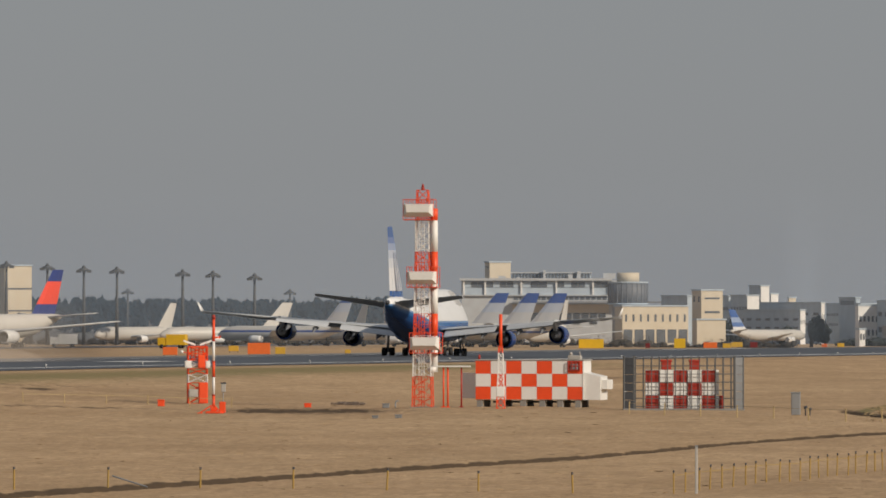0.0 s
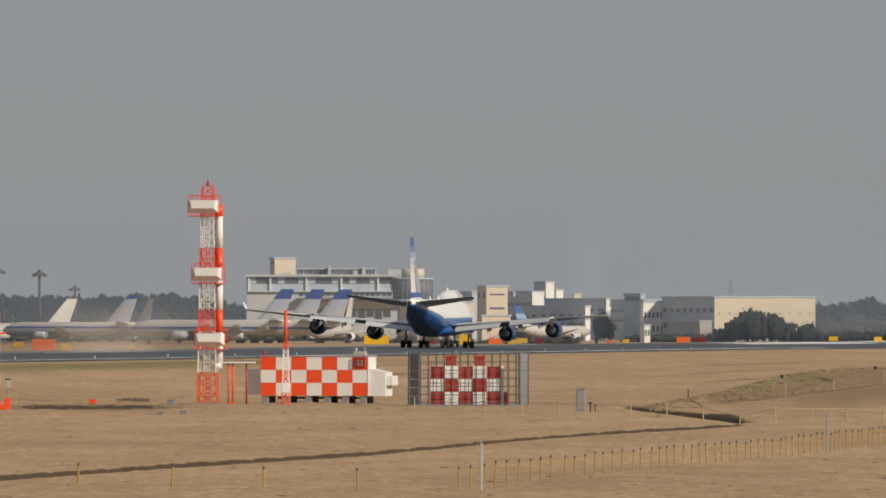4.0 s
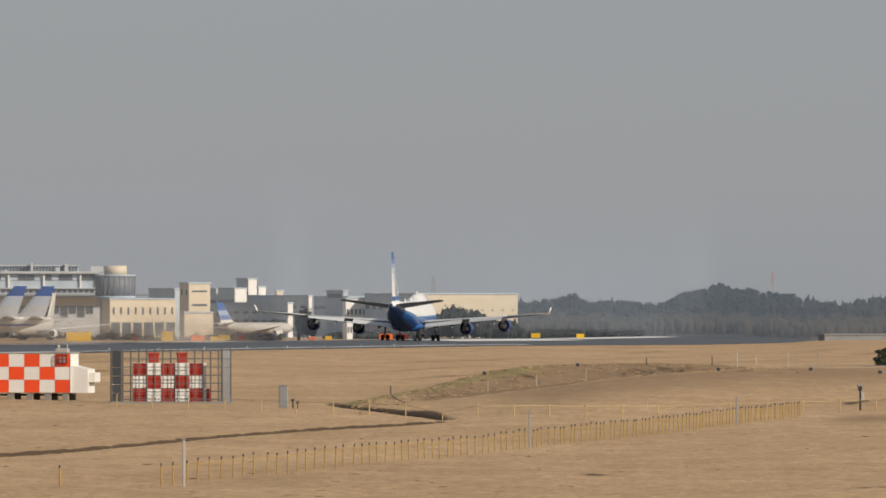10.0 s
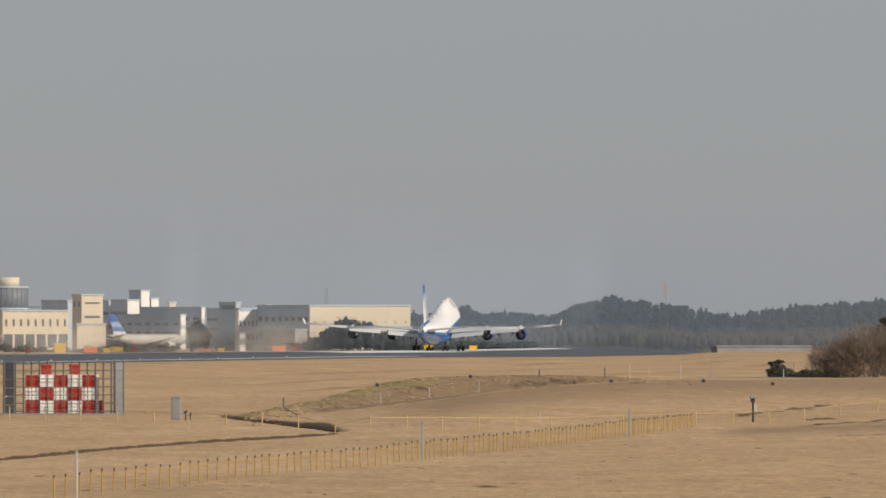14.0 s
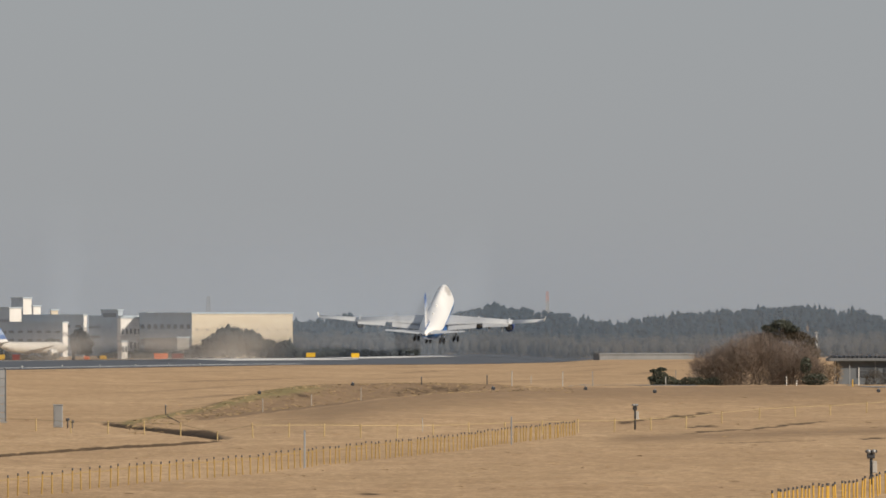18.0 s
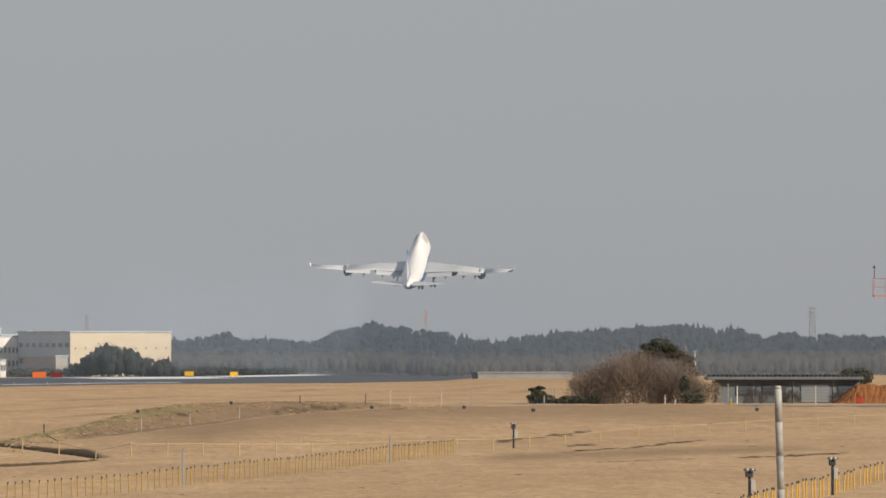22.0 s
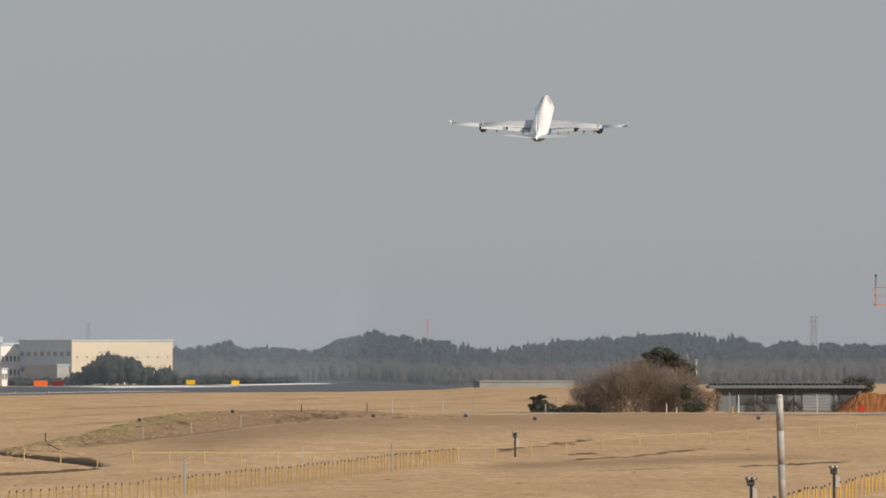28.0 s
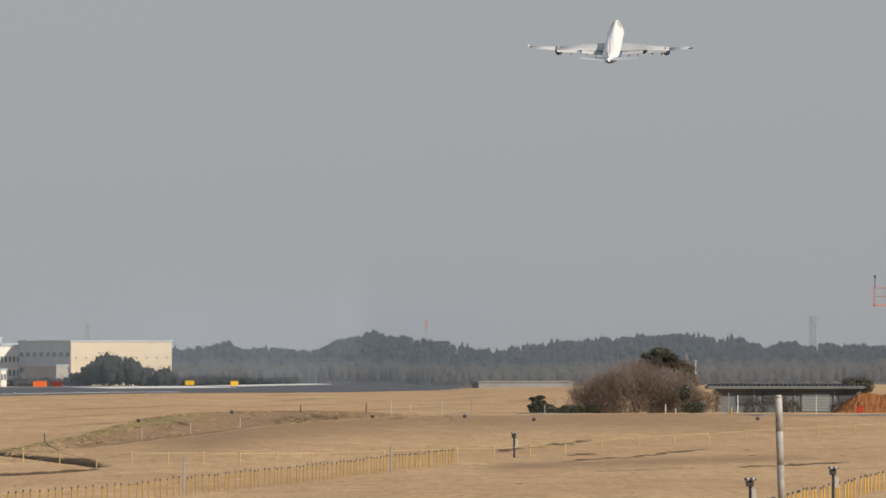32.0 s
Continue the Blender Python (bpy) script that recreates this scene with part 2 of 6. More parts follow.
GRASS = ground_mat("dry_grass", [((0.735, 0.535, 0.335), (0.63, 0.447, 0.275)), ((1.0, 1.0, 1.0), (0.84, 0.83, 0.81)), ((1.0, 1.0, 1.0), (0.83, 0.81, 0.78)), ((1.0, 1.0, 1.0), (0.72, 0.70, 0.67)), ((1.06, 1.05, 1.04), (0.74, 0.72, 0.70))], scales=(0.008, 0.05, 0.22, 1.6, 5.5), y_scale=0.3)
def add_cover(m, kinds):
    """Blend other covers into the grass where the ground's cover map and a noise say so."""
    n, l = m.node_tree.nodes, m.node_tree.links
    bs = n["Principled BSDF"]
    at = n.new("ShaderNodeAttribute")
    at.attribute_name = "cover"
    sep, tc = n.new("ShaderNodeSeparateColor"), n.new("ShaderNodeTexCoord")
    l.new(at.outputs["Color"], sep.inputs[0])
    last = bs.inputs["Base Color"].links[0].from_socket
    for ch, c0, c1, sc, wob, lo, hi in kinds:
        tx = n.new("ShaderNodeTexNoise")
        tx.inputs["Scale"].default_value, tx.inputs["Detail"].default_value, tx.inputs["Roughness"].default_value = sc, 6, 0.65
        # cover noise is drawn out along y as well
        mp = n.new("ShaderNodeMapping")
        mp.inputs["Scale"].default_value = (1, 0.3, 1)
        l.new(tc.outputs["Object"], mp.inputs["Vector"])
        l.new(mp.outputs[0], tx.inputs["Vector"])
        sc_ = n.new("ShaderNodeMath")
        sc_.operation, sc_.inputs[1].default_value, sc_.inputs[2].default_value = 'MULTIPLY_ADD', wob, -wob / 2
        l.new(tx.outputs["Fac"], sc_.inputs[0])
        ad = n.new("ShaderNodeMath")
        l.new(sep.outputs[ch], ad.inputs[0])
        l.new(sc_.outputs[0], ad.inputs[1])
        mr = n.new("ShaderNodeMapRange")
        mr.inputs["From Min"].default_value, mr.inputs["From Max"].default_value = lo, hi
        l.new(ad.outputs[0], mr.inputs["Value"])
        cm = n.new("ShaderNodeMix")
        cm.data_type = 'RGBA'
        cm.inputs["A"].default_value, cm.inputs["B"].default_value = (*c0, 1), (*c1, 1)
        l.new(tx.outputs["Fac"], cm.inputs["Factor"])
        mx = n.new("ShaderNodeMix")
        mx.data_type = 'RGBA'
        l.new(mr.outputs[0], mx.inputs["Factor"])
        l.new(last, mx.inputs["A"])
        l.new(cm.outputs["Result"], mx.inputs["B"])
        last = mx.outputs["Result"]
    l.new(last, bs.inputs["Base Color"])


# the third cover is near-black earth that also carries ditch shade
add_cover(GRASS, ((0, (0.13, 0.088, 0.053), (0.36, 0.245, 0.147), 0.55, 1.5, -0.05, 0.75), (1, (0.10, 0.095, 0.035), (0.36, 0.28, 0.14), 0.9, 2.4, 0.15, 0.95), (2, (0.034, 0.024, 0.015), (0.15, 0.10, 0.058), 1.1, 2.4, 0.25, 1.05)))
TARMAC = ground_mat("tarmac", [((0.036, 0.037, 0.039), (0.052, 0.053, 0.055)), ((1, 1, 1), (0.8, 0.8, 0.8)), ((1, 1, 1), (0.85, 0.85, 0.85))], 0.42, bump=0.001, y_scale=0.1, spec=0.4)
CONCRETE = ground_mat("concrete_apron", [((0.30, 0.29, 0.27), (0.24, 0.23, 0.22)), ((1, 1, 1), (0.85, 0.85, 0.85)), ((1, 1, 1), (0.9, 0.9, 0.9))], 0.8)
RED = mat("signal_red", (0.88, 0.085, 0.015), 0.45, dirt=(0.74, 0.075, 0.02), var=0.12)
DRED = mat("faded_red", (0.40, 0.035, 0.02), 0.5, var=0.15)
WHITE = mat("white_paint", (0.80, 0.79, 0.77), 0.45, dirt=(0.70, 0.69, 0.66), var=0.07)
GREY = mat("grey_steel", (0.30, 0.31, 0.32), 0.5, 0.4, var=0.15)
DARK = mat("dark_steel", (0.06, 0.065, 0.075), 0.5, 0.3)
GALV = mat("galvanised_steel", (0.42, 0.44, 0.46), 0.45, 0.6)
YELLOW = mat("yellow_paint", (0.62, 0.36, 0.03), 0.5, dirt=(0.5, 0.30, 0.05))
DULLY = mat("dull_yellow_paint", (0.40, 0.255, 0.045), 0.6, dirt=(0.30, 0.19, 0.05))
RUBBER = mat("rubber", (0.025, 0.025, 0.027), 0.8)
CREAM = mat("cream_cladding", (0.62, 0.55, 0.43), 0.7, dirt=(0.56, 0.48, 0.36))
PALE = mat("pale_cladding", (0.43, 0.415, 0.39), 0.7, dirt=(0.36, 0.345, 0.32))
# cladding grey turned blue for distance haze and shaded walls
GREYC = mat("hazed_grey_cladding", (0.46, 0.54, 0.62), 0.7)
# panes lighter than dark_glazing: distance haze is in their colour
HAZEGLASS = mat("hazed_glazing", (0.13, 0.145, 0.165), 0.3, var=0.3)
GLASS = mat("dark_glazing", (0.09, 0.10, 0.115), 0.25, var=0.3)
# blue of the distance haze is put into the needle colour
PLANT = mat("hazed_conifer_needles", (0.046, 0.080, 0.112), 0.95, var=0.22, scale=0.5, spec=0.05)
BARE = mat("bare_twigs", (0.47, 0.385, 0.325), 0.9, var=0.4, scale=0.4, spec=0.1)
WINTER = mat("grey_winter_twigs", (0.20, 0.185, 0.165), 0.95, var=0.3, scale=0.3, spec=0.05)
BARK = mat("bark", (0.08, 0.06, 0.045), 0.9, var=0.3)
LEAF = mat("evergreen_leaves", (0.075, 0.085, 0.060), 0.7, var=0.5)
ORANGE = mat("orange_board", (0.80, 0.16, 0.03), 0.5)
SIGNY = mat("yellow_board", (0.72, 0.44, 0.02), 0.5)
MAROON = mat("maroon_board", (0.17, 0.02, 0.02), 0.5)


def leafy(m, share):
    """Let part of the light through the leaves."""
    n, l = m.node_tree.nodes, m.node_tree.links
    bs = n["Principled BSDF"]
    tr, mx = n.new("ShaderNodeBsdfTranslucent"), n.new("ShaderNodeMixShader")
    mx.inputs[0].default_value = share
    l.new(bs.inputs["Base Color"].links[0].from_socket, tr.inputs["Color"])
    l.new(bs.outputs[0], mx.inputs[1])
    l.new(tr.outputs[0], mx.inputs[2])
    l.new(mx.outputs[0], n["Material Output"].inputs["Surface"])


for leaf in (PLANT, WINTER, BARE):
    leafy(leaf, 0.6)


# ---- mesh helpers ----
def part(name, bm, material, parent=None, label=""):
    """Links a bmesh as one mesh object, under a thing or a part."""
    me = bpy.data.meshes.new(name)
    bm.to_mesh(me)
    bm.free()
    for m in (material if isinstance(material, (list, tuple)) else [material]):
        me.materials.append(m)
    ob = new(name, me)
    if parent is not None:
        ob.parent = parent
    if label:
        ob["label"] = label
    return ob


def thing(name, place, label, category, group="", rz=0.0, kind=""):
    ob = new(name)
    ob.empty_display_size = 0.5
    ob.location = place
    ob.rotation_euler = (0, 0, radians(rz))
    return tagged(ob, label, category, group, kind)


def box(bm, lo, hi, mi=0, bevel=0.0):
    g = bmesh.ops.create_cube(bm, size=1.0)
    vs = g["verts"]
    c = [(a + b) / 2 for a, b in zip(lo, hi)]
    bmesh.ops.scale(bm, vec=[b - a for a, b in zip(lo, hi)], verts=vs)
    bmesh.ops.translate(bm, vec=c, verts=vs)
    fs = {f for v in vs for f in v.link_faces}
    if bevel:
        r = bmesh.ops.bevel(bm, geom=list({e for f in fs for e in f.edges}), offset=bevel, segments=1, affect='EDGES')
        fs = set(r["faces"]) | {f for v in r["verts"] for f in v.link_faces}
    for f in fs:
        f.material_index = mi
    return bm


def rod(bm, a, b, r0, r1=None, seg=6, mi=0):
    a, b = Vector(a), Vector(b)
    r1 = r0 if r1 is None else r1
    g = bmesh.ops.create_cone(bm, cap_ends=True, segments=seg, radius1=r0, radius2=max(r1, 1e-4), depth=(b - a).length)
    m = Matrix.Translation((a + b) / 2) @ (b - a).to_track_quat('Z', 'Y').to_matrix().to_4x4()
    bmesh.ops.transform(bm, matrix=m, verts=g["verts"])
    for f in {f for v in g["verts"] for f in v.link_faces}:
        f.material_index = mi
        f.smooth = seg > 6
    return bm


def loft(bm, rings, mi=0, close=True, smooth_f=True, caps=True):
    """Skin rings of equal count into one surface."""
    vs = [[bm.verts.new(p) for p in r] for r in rings]
    n = len(vs[0])
    for a, b in zip(vs, vs[1:]):
        for i in range(n if close else n - 1):
            f = bm.faces.new((a[i], a[(i + 1) % n], b[(i + 1) % n], b[i]))
            f.material_index, f.smooth = mi, smooth_f
    if caps:
        for r in (vs[0][::-1], vs[-1]):
            try:
                bm.faces.new(r).material_index = mi
            except ValueError:
                pass
    return bm


def lathe(bm, prof, axis_at=(0, 0, 0), seg=20, mi=0):
    """Turn a profile of (along y, radius) round the y axis."""
    ax = Vector(axis_at)
    rings = [[ax + Vector((r * math.cos(a), y, r * math.sin(a))) for a in [2 * math.pi * i / seg for i in range(seg)]] for y, r in prof]
    return loft(bm, rings, mi, caps=False)


def mesh_from(name, verts, faces, material, smooth_f=False):
    me = bpy.data.meshes.new(name)
    me.from_pydata([tuple(v) for v in verts], [], faces)
    me.materials.append(material)
    if smooth_f:
        me.polygons.foreach_set("use_smooth", [True] * len(me.polygons))
    me.update()
    return me


# ---- ground sheet, runway, road, ditches ----
def build_ground():
    ang = np.concatenate([np.linspace(-math.pi, -0.125, 60)[:-1], np.linspace(-0.125, 0.11, 441), np.linspace(0.11, math.pi, 60)[1:]])
    rad = np.concatenate([np.linspace(2, 400, 40)[:-1], np.arange(400, 830, 1.6), np.arange(830, 1150, 3), np.arange(1150, 1800, 8), np.arange(1800, 4600, 35), np.linspace(4600, 9000, 12)])
    A, R = np.meshgrid(ang, rad)
    X, Y = R * np.sin(A), R * np.cos(A)
    Zg = ground_z(X, Y)
    rough = np.random.default_rng(77).normal(size=Zg.shape) * 0.012
    lat = along(X, Y)[1]
    Zg = Zg + np.where((R > 400) & (R < 1500) & (lat > -200), rough, 0.0)
    v = np.stack([X, Y, Zg], -1).reshape(-1, 3)
    na, nr = len(ang), len(rad)
    idx = np.arange(na * nr).reshape(nr, na)
    q = np.stack([idx[:-1, :-1], idx[:-1, 1:], idx[1:, 1:], idx[1:, :-1]], -1).reshape(-1, 4)[:, ::-1]
    seam = [(int(idx[i, -1]), int(idx[i + 1, -1]), int(idx[i + 1, 0]), int(idx[i, 0])) for i in range(nr - 1)]
    faces = q.tolist() + seam + [[int(k) for k in idx[0]]]
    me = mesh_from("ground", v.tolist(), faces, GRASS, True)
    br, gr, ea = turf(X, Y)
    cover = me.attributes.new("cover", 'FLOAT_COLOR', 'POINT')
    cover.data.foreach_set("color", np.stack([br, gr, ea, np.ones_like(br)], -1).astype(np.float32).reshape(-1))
    g = new("ground", me)
    tagged(g, "flat airfield of dry straw-coloured winter grass", "ground", kind="structure")


build_ground()


def strip(name, s0, s1, l0, l1, up, material, label, step=40.0, cols=6):
    """A band along the runway's direction, laid on the ground."""
    ss, ll = np.arange(s0, s1 + step, step), np.linspace(l0, l1, cols + 1)
    S, L = np.meshgrid(ss, ll, indexing="ij")
    X, Y = S * RUN_D[0] + L * RUN_D[1], S * RUN_D[1] - L * RUN_D[0]
    v = np.stack([X, Y, ground_z(X, Y) + up], -1).reshape(-1, 3)
    n = cols + 1
    f = [(i * n + j, i * n + j + 1, (i + 1) * n + j + 1, (i + 1) * n + j) for i in range(len(ss) - 1) for j in range(cols)]
    ob = new(name, mesh_from(name, v.tolist(), [q[::-1] for q in f], material))
    return tagged(ob, label, name.split(".")[0].replace("_", " "), kind="structure")


strip("runway", 300, 4000, -281, -203, 0.05, TARMAC, "dark grey grooved asphalt runway with white edge lines", cols=12)
strip("runway_edge_line", 300, 2320, -213.0, -211.0, 0.08, WHITE, "white painted runway edge line", cols=1)
strip("runway_far_edge_line", 300, 4000, -271.0, -269.0, 0.08, WHITE, "white painted runway edge line", cols=1)
# white bars on the asphalt: start, end and both sides
for s0, s1, l0, l1 in ((1300, 1330, -234, -228), (1380, 1404, -268, -256), (2035, 2130, -262, -248), (2350, 2680, -246, -228), (2720, 3060, -243, -233)):
    strip("white_runway_bar", s0, s1, l0, l1, 0.12, WHITE, "white bars laid along the runway", step=10.0, cols=4)
strip("runway_shoulder", 300, 4000, -294, -281.4, 0.05, CONCRETE, "pale concrete shoulder along the far runway edge", cols=2)
strip("taxiway", 300, 4000, -450, -420, 0.05, TARMAC, "parallel asphalt taxiway beyond the runway")
strip("apron", 1000, 4300, -1100, -520, 0.05, CONCRETE, "pale concrete apron in front of the terminal")

# ---- the big four-engined airliner ----
AIR_WHITE = mat("aircraft_white", (0.80, 0.80, 0.79), 0.3, var=0.05, scale=0.5)
AIR_WING = mat("wing_grey", (0.54, 0.56, 0.58), 0.35, 0.1, var=0.1, scale=0.5)
AIR_BLUE = (0.018, 0.10, 0.31)
# livery blue, stepped paler upwards with sky light put into it
BODY = ramp_mat("fuselage_paint", 2, [(0, (0.010, 0.035, 0.13)), (3.0, (0.013, 0.06, 0.21)), (3.9, (0.018, 0.09, 0.29)), (4.6, (0.03, 0.14, 0.38)), (5.1, (0.16, 0.29, 0.50)), (5.35, (0.80, 0.80, 0.79))], 0.25, rise=(-13.0, -34.0, 2.5))
FIN = ramp_mat("fin_paint", 2, [(0, (0.8, 0.8, 0.79)), (8.9, AIR_BLUE), (9.8, (0.74, 0.75, 0.78)), (13.2, (0.62, 0.66, 0.73)), (14.6, (0.48, 0.54, 0.66)), (15.8, (0.30, 0.38, 0.56)), (16.8, (0.14, 0.22, 0.45)), (17.7, (0.05, 0.13, 0.36))], 0.25)
STRIPE = mat("stripe_paint", (0.20, 0.25, 0.36), 0.35)
NAC = mat("nacelle_blue", (0.012, 0.045, 0.20), 0.25, var=0.1)
HOT = mat("exhaust_metal", (0.42, 0.41, 0.40), 0.4, 0.9, var=0.3)


def body_ring(y, w, bot, top, n=20):
    """One fuselage ring; a tall one narrows into an upper lobe."""
    c, h = (bot + top) / 2, (top - bot) / 2
    egg = max(0.0, min(0.3, (h / max(w, 0.1) - 1.0) * 1.3))
    return [Vector((w * math.cos(a) * (1 - egg * max(0.0, math.sin(a))), y, c - egg * 0.8 * h * math.cos(a) ** 2 + h * math.sin(a))) for a in [2 * math.pi * (i + 0.5) / n for i in range(n)]]


def wing_rings(stations, sgn, inc=0.0):
    """Aerofoil rings; a station is span, leading edge y, chord, z, thickness."""
    out = []
    for x, le, ch, z, th in stations:
        pr = [(0, 0), (0.04, 0.35), (0.18, 0.5), (0.42, 0.5), (0.75, 0.25), (1, 0.02), (1, -0.02), (0.75, -0.18), (0.42, -0.42), (0.18, -0.45), (0.04, -0.28)]
        r = [Vector((sgn * x, le - ch * a, z + th * b + inc * ch * (a - 0.4))) for a, b in pr]
        out.append(r if sgn > 0 else r[::-1])
    return out


def nacelle(bm, x, y, z, r, length):
    lathe(bm, [(y + length * 0.5, r * 0.86), (y + length * 0.49, r), (y + length * 0.2, r * 1.08), (y - length * 0.3, r * 0.98), (y - length * 0.5, r * 0.86), (y - length * 0.5, r * 0.80), (y - length * 0.1, r * 0.78)], (x, 0, z), 22, 0)
    lathe(bm, [(y - length * 0.12, r * 0.78), (y - length * 0.12, 0.02)], (x, 0, z), 22, 1)
    return bm


def wheel_bogie(bm, x, y, rows, track, r=0.62, w=0.48):
    for dy in rows:
        for dx in (-track / 2, track / 2):
            rod(bm, (x + dx - w / 2, y + dy, r), (x + dx + w / 2, y + dy, r), r, seg=16)
    return bm


def build_jumbo():
    j = thing("airliner", (0, 0, 0), "white and dark blue four-engined wide-body jet airliner taking off", "airliner")
    st = [(33, 0.15, 4.9, 5.3), (32.2, 1.0, 3.9, 6.4), (30.5, 2.0, 3.0, 8.0), (28, 2.75, 2.4, 9.5), (25, 3.1, 2.15, 10.05), (20, 3.25, 2.1, 10.15), (12, 3.25, 2.1, 10.05), (8, 3.25, 2.1, 9.5), (5, 3.25, 2.1, 8.7),
          (-2, 3.25, 2.1, 8.55), (-9, 3.25, 2.1, 8.55), (-12, 3.22, 2.25, 8.55), (-17, 3.1, 2.95, 8.6), (-22, 2.65, 4.0, 8.7), (-27, 1.95, 5.2, 8.85), (-31, 1.25, 6.2, 8.9), (-34.5, 0.6, 7.3, 8.75), (-35.5, 0.3, 7.7, 8.4)]
    part("fuselage", loft(bmesh.new(), [body_ring(*s, n=28) for s in st]), BODY, j, "white upper fuselage over a dark blue belly")
    bm = bmesh.new()
    lathe(bm, [(-35.4, 0.36), (-36.2, 0.25), (-36.2, 0.02)], (0, 0, 8.05), 12)
    part("tail_cone", bm, DARK, j, "dark exhaust at the tail's end")
    bm = bmesh.new()
    loft(bm, [body_ring(14, 1.2, 2.2, 3.6), body_ring(9, 3.4, 1.95, 4.2), body_ring(-6, 3.4, 1.95, 4.3), body_ring(-11, 1.6, 2.3, 3.6)])
    part("belly_fairing", bm, mat("belly_blue", AIR_BLUE, 0.3, var=0.2), j)
    # grey emblem high on the forward fuselage, one on each side
    for a0, a1 in ((32, 74), (106, 148)):
        rows = []
        for k in range(9):
            y = 18.6 + 0.95 * k
            w, lo, hi = (float(np.interp(-y, [-q[0] for q in st], [q[n] for q in st])) for n in (1, 2, 3))
            ring = body_ring(y, w + 0.03, lo - 0.03, hi + 0.03, 180)
            mid, reach = (a0 + a1) / 2, (a1 - a0) / 2 * math.sqrt(max(0.06, 1 - ((k - 4) / 4.3) ** 2))
            rows.append([ring[int((mid + reach * (q / 6 - 1)) / 2)] for q in range(13)])
        part("emblem", loft(bmesh.new(), rows, close=False, caps=False), mat("emblem_grey", (0.50, 0.49, 0.47), 0.4), j, "round grey emblem")
    for y, z, r in ((14.0, 10.2, 0.28), (2.0, 8.75, 0.35), (-9.0, 8.75, 0.3)):
        part("aerial", rod(bmesh.new(), (0, y, z - 0.3), (0, y - 0.5, z + 0.3), r, r * 0.3, 8), AIR_WHITE, j)
    # fin with rudder
    def fin_ring(z, le, ch, th):
        return [Vector((th * b, le - ch * a, z)) for a, b in [(0, 0), (0.2, 0.5), (0.5, 0.5), (1, 0.05), (1, -0.05), (0.5, -0.5), (0.2, -0.5)]]
    part("fin", loft(bmesh.new(), [fin_ring(8.0, -19.5, 9.9, 0.62), fin_ring(9.6, -21.3, 8.9, 0.5), fin_ring(19.3, -32.0, 3.3, 0.16)], smooth_f=False), FIN, j, "white tail fin with a dark blue top")
    part("rudder", loft(bmesh.new(), [fin_ring(9.0, -30.5, 2.9, 0.34), fin_ring(19.2, -35.2, 1.4, 0.14)], smooth_f=False), FIN, j)
    for sgn in (-1, 1):
        for f0, f1 in ((0.30, 0.26), (0.52, 0.44), (0.74, 0.66)):
            bm = bmesh.new()
            pts = []
            for i in range(7):
                q = i / 6
                z = 9.75 + 5.8 * q
                le, ch = -21.3 - 10.7 * (z - 9.6) / 9.7, 8.9 - 5.6 * (z - 9.6) / 9.7
                f = f0 + (f1 - f0) * q * q
                w = 0.40 * (1 - 0.7 * q)
                x = sgn * (0.255 - 0.10 * q + 0.02)
                pts.append([Vector((x, le - ch * f + w, z)), Vector((x, le - ch * f - w, z))])
            loft(bm, pts, close=False, caps=False)
            part("fin_stripe", bm, STRIPE, j, "grey-blue stripe on the tail fin")
        part("stabiliser", loft(bmesh.new(), wing_rings([(0.8, -25.6, 8.0, 7.6, 0.6), (11.0, -33.0, 2.5, 9.0, 0.26)], sgn, 0.12), smooth_f=False), AIR_WING, j)
        part("elevator", loft(bmesh.new(), wing_rings([(1.6, -33.2, 1.9, 8.2, 0.2), (10.8, -35.2, 0.9, 9.2, 0.09)], sgn, 0.1), smooth_f=False), AIR_WING, j)
        w = part("wing", loft(bmesh.new(), wing_rings([(0, 15.5, 16.5, 3.4, 1.7), (3.2, 13.0, 15.0, 3.6, 1.6), (12.5, 5.2, 9.3, 4.5, 0.95), (22, -2.6, 6.6, 5.35, 0.6)], sgn, 0.05)), AIR_WING, j)
        tip = part("outer_wing", loft(bmesh.new(), wing_rings([(21.85, -2.5, 6.62, 5.34, 0.6), (31.6, -10.6, 4.0, 6.2, 0.32)], sgn, 0.05)), AIR_WING, j)
        part("winglet", loft(bmesh.new(), [[Vector((sgn * x, y, z)) for x, y, z in r] for r in
             ([(31.55, -11.0, 6.2), (31.75, -12.5, 6.3), (31.55, -14.6, 6.2), (31.4, -12.5, 6.25)], [(32.15, -13.0, 7.6), (32.2, -13.6, 7.6), (32.15, -14.6, 7.6), (32.1, -13.6, 7.6)])]), AIR_WHITE, tip)
        for (x0, y0, z0, x1, y1, z1, c0, c1) in ((3.7, -1.3, 3.75, 11.8, -3.8, 4.55, 2.6, 2.2), (13.6, -4.7, 4.75, 21.0, -8.2, 5.4, 1.9, 1.4)):
            part("flap", loft(bmesh.new(), [[Vector((sgn * x, y - c * a, z - c * b)) for a, b in ((0, -0.06), (0.5, 0.04), (1, 0.30), (1, 0.33), (0.5, 0.15), (0, 0.06))] for x, y, z, c in ((x0, y0, z0, c0), (x1, y1, z1, c1))], smooth_f=False), AIR_WING, w)
        for x, y, z in ((6.3, -3.0, 3.1), (9.8, -3.9, 3.5), (15.5, -6.2, 4.0), (19.3, -8.0, 4.3)):
            bm = bmesh.new()
            lathe(bm, [(y + 3.0, 0.02), (y + 1.6, 0.32), (y - 0.3, 0.36), (y - 2.4, 0.02)], (sgn * x, 0, z), 8)
            for v in bm.verts:
                if v.co.y < y:
                    v.co.z -= (y - v.co.y) * 0.30
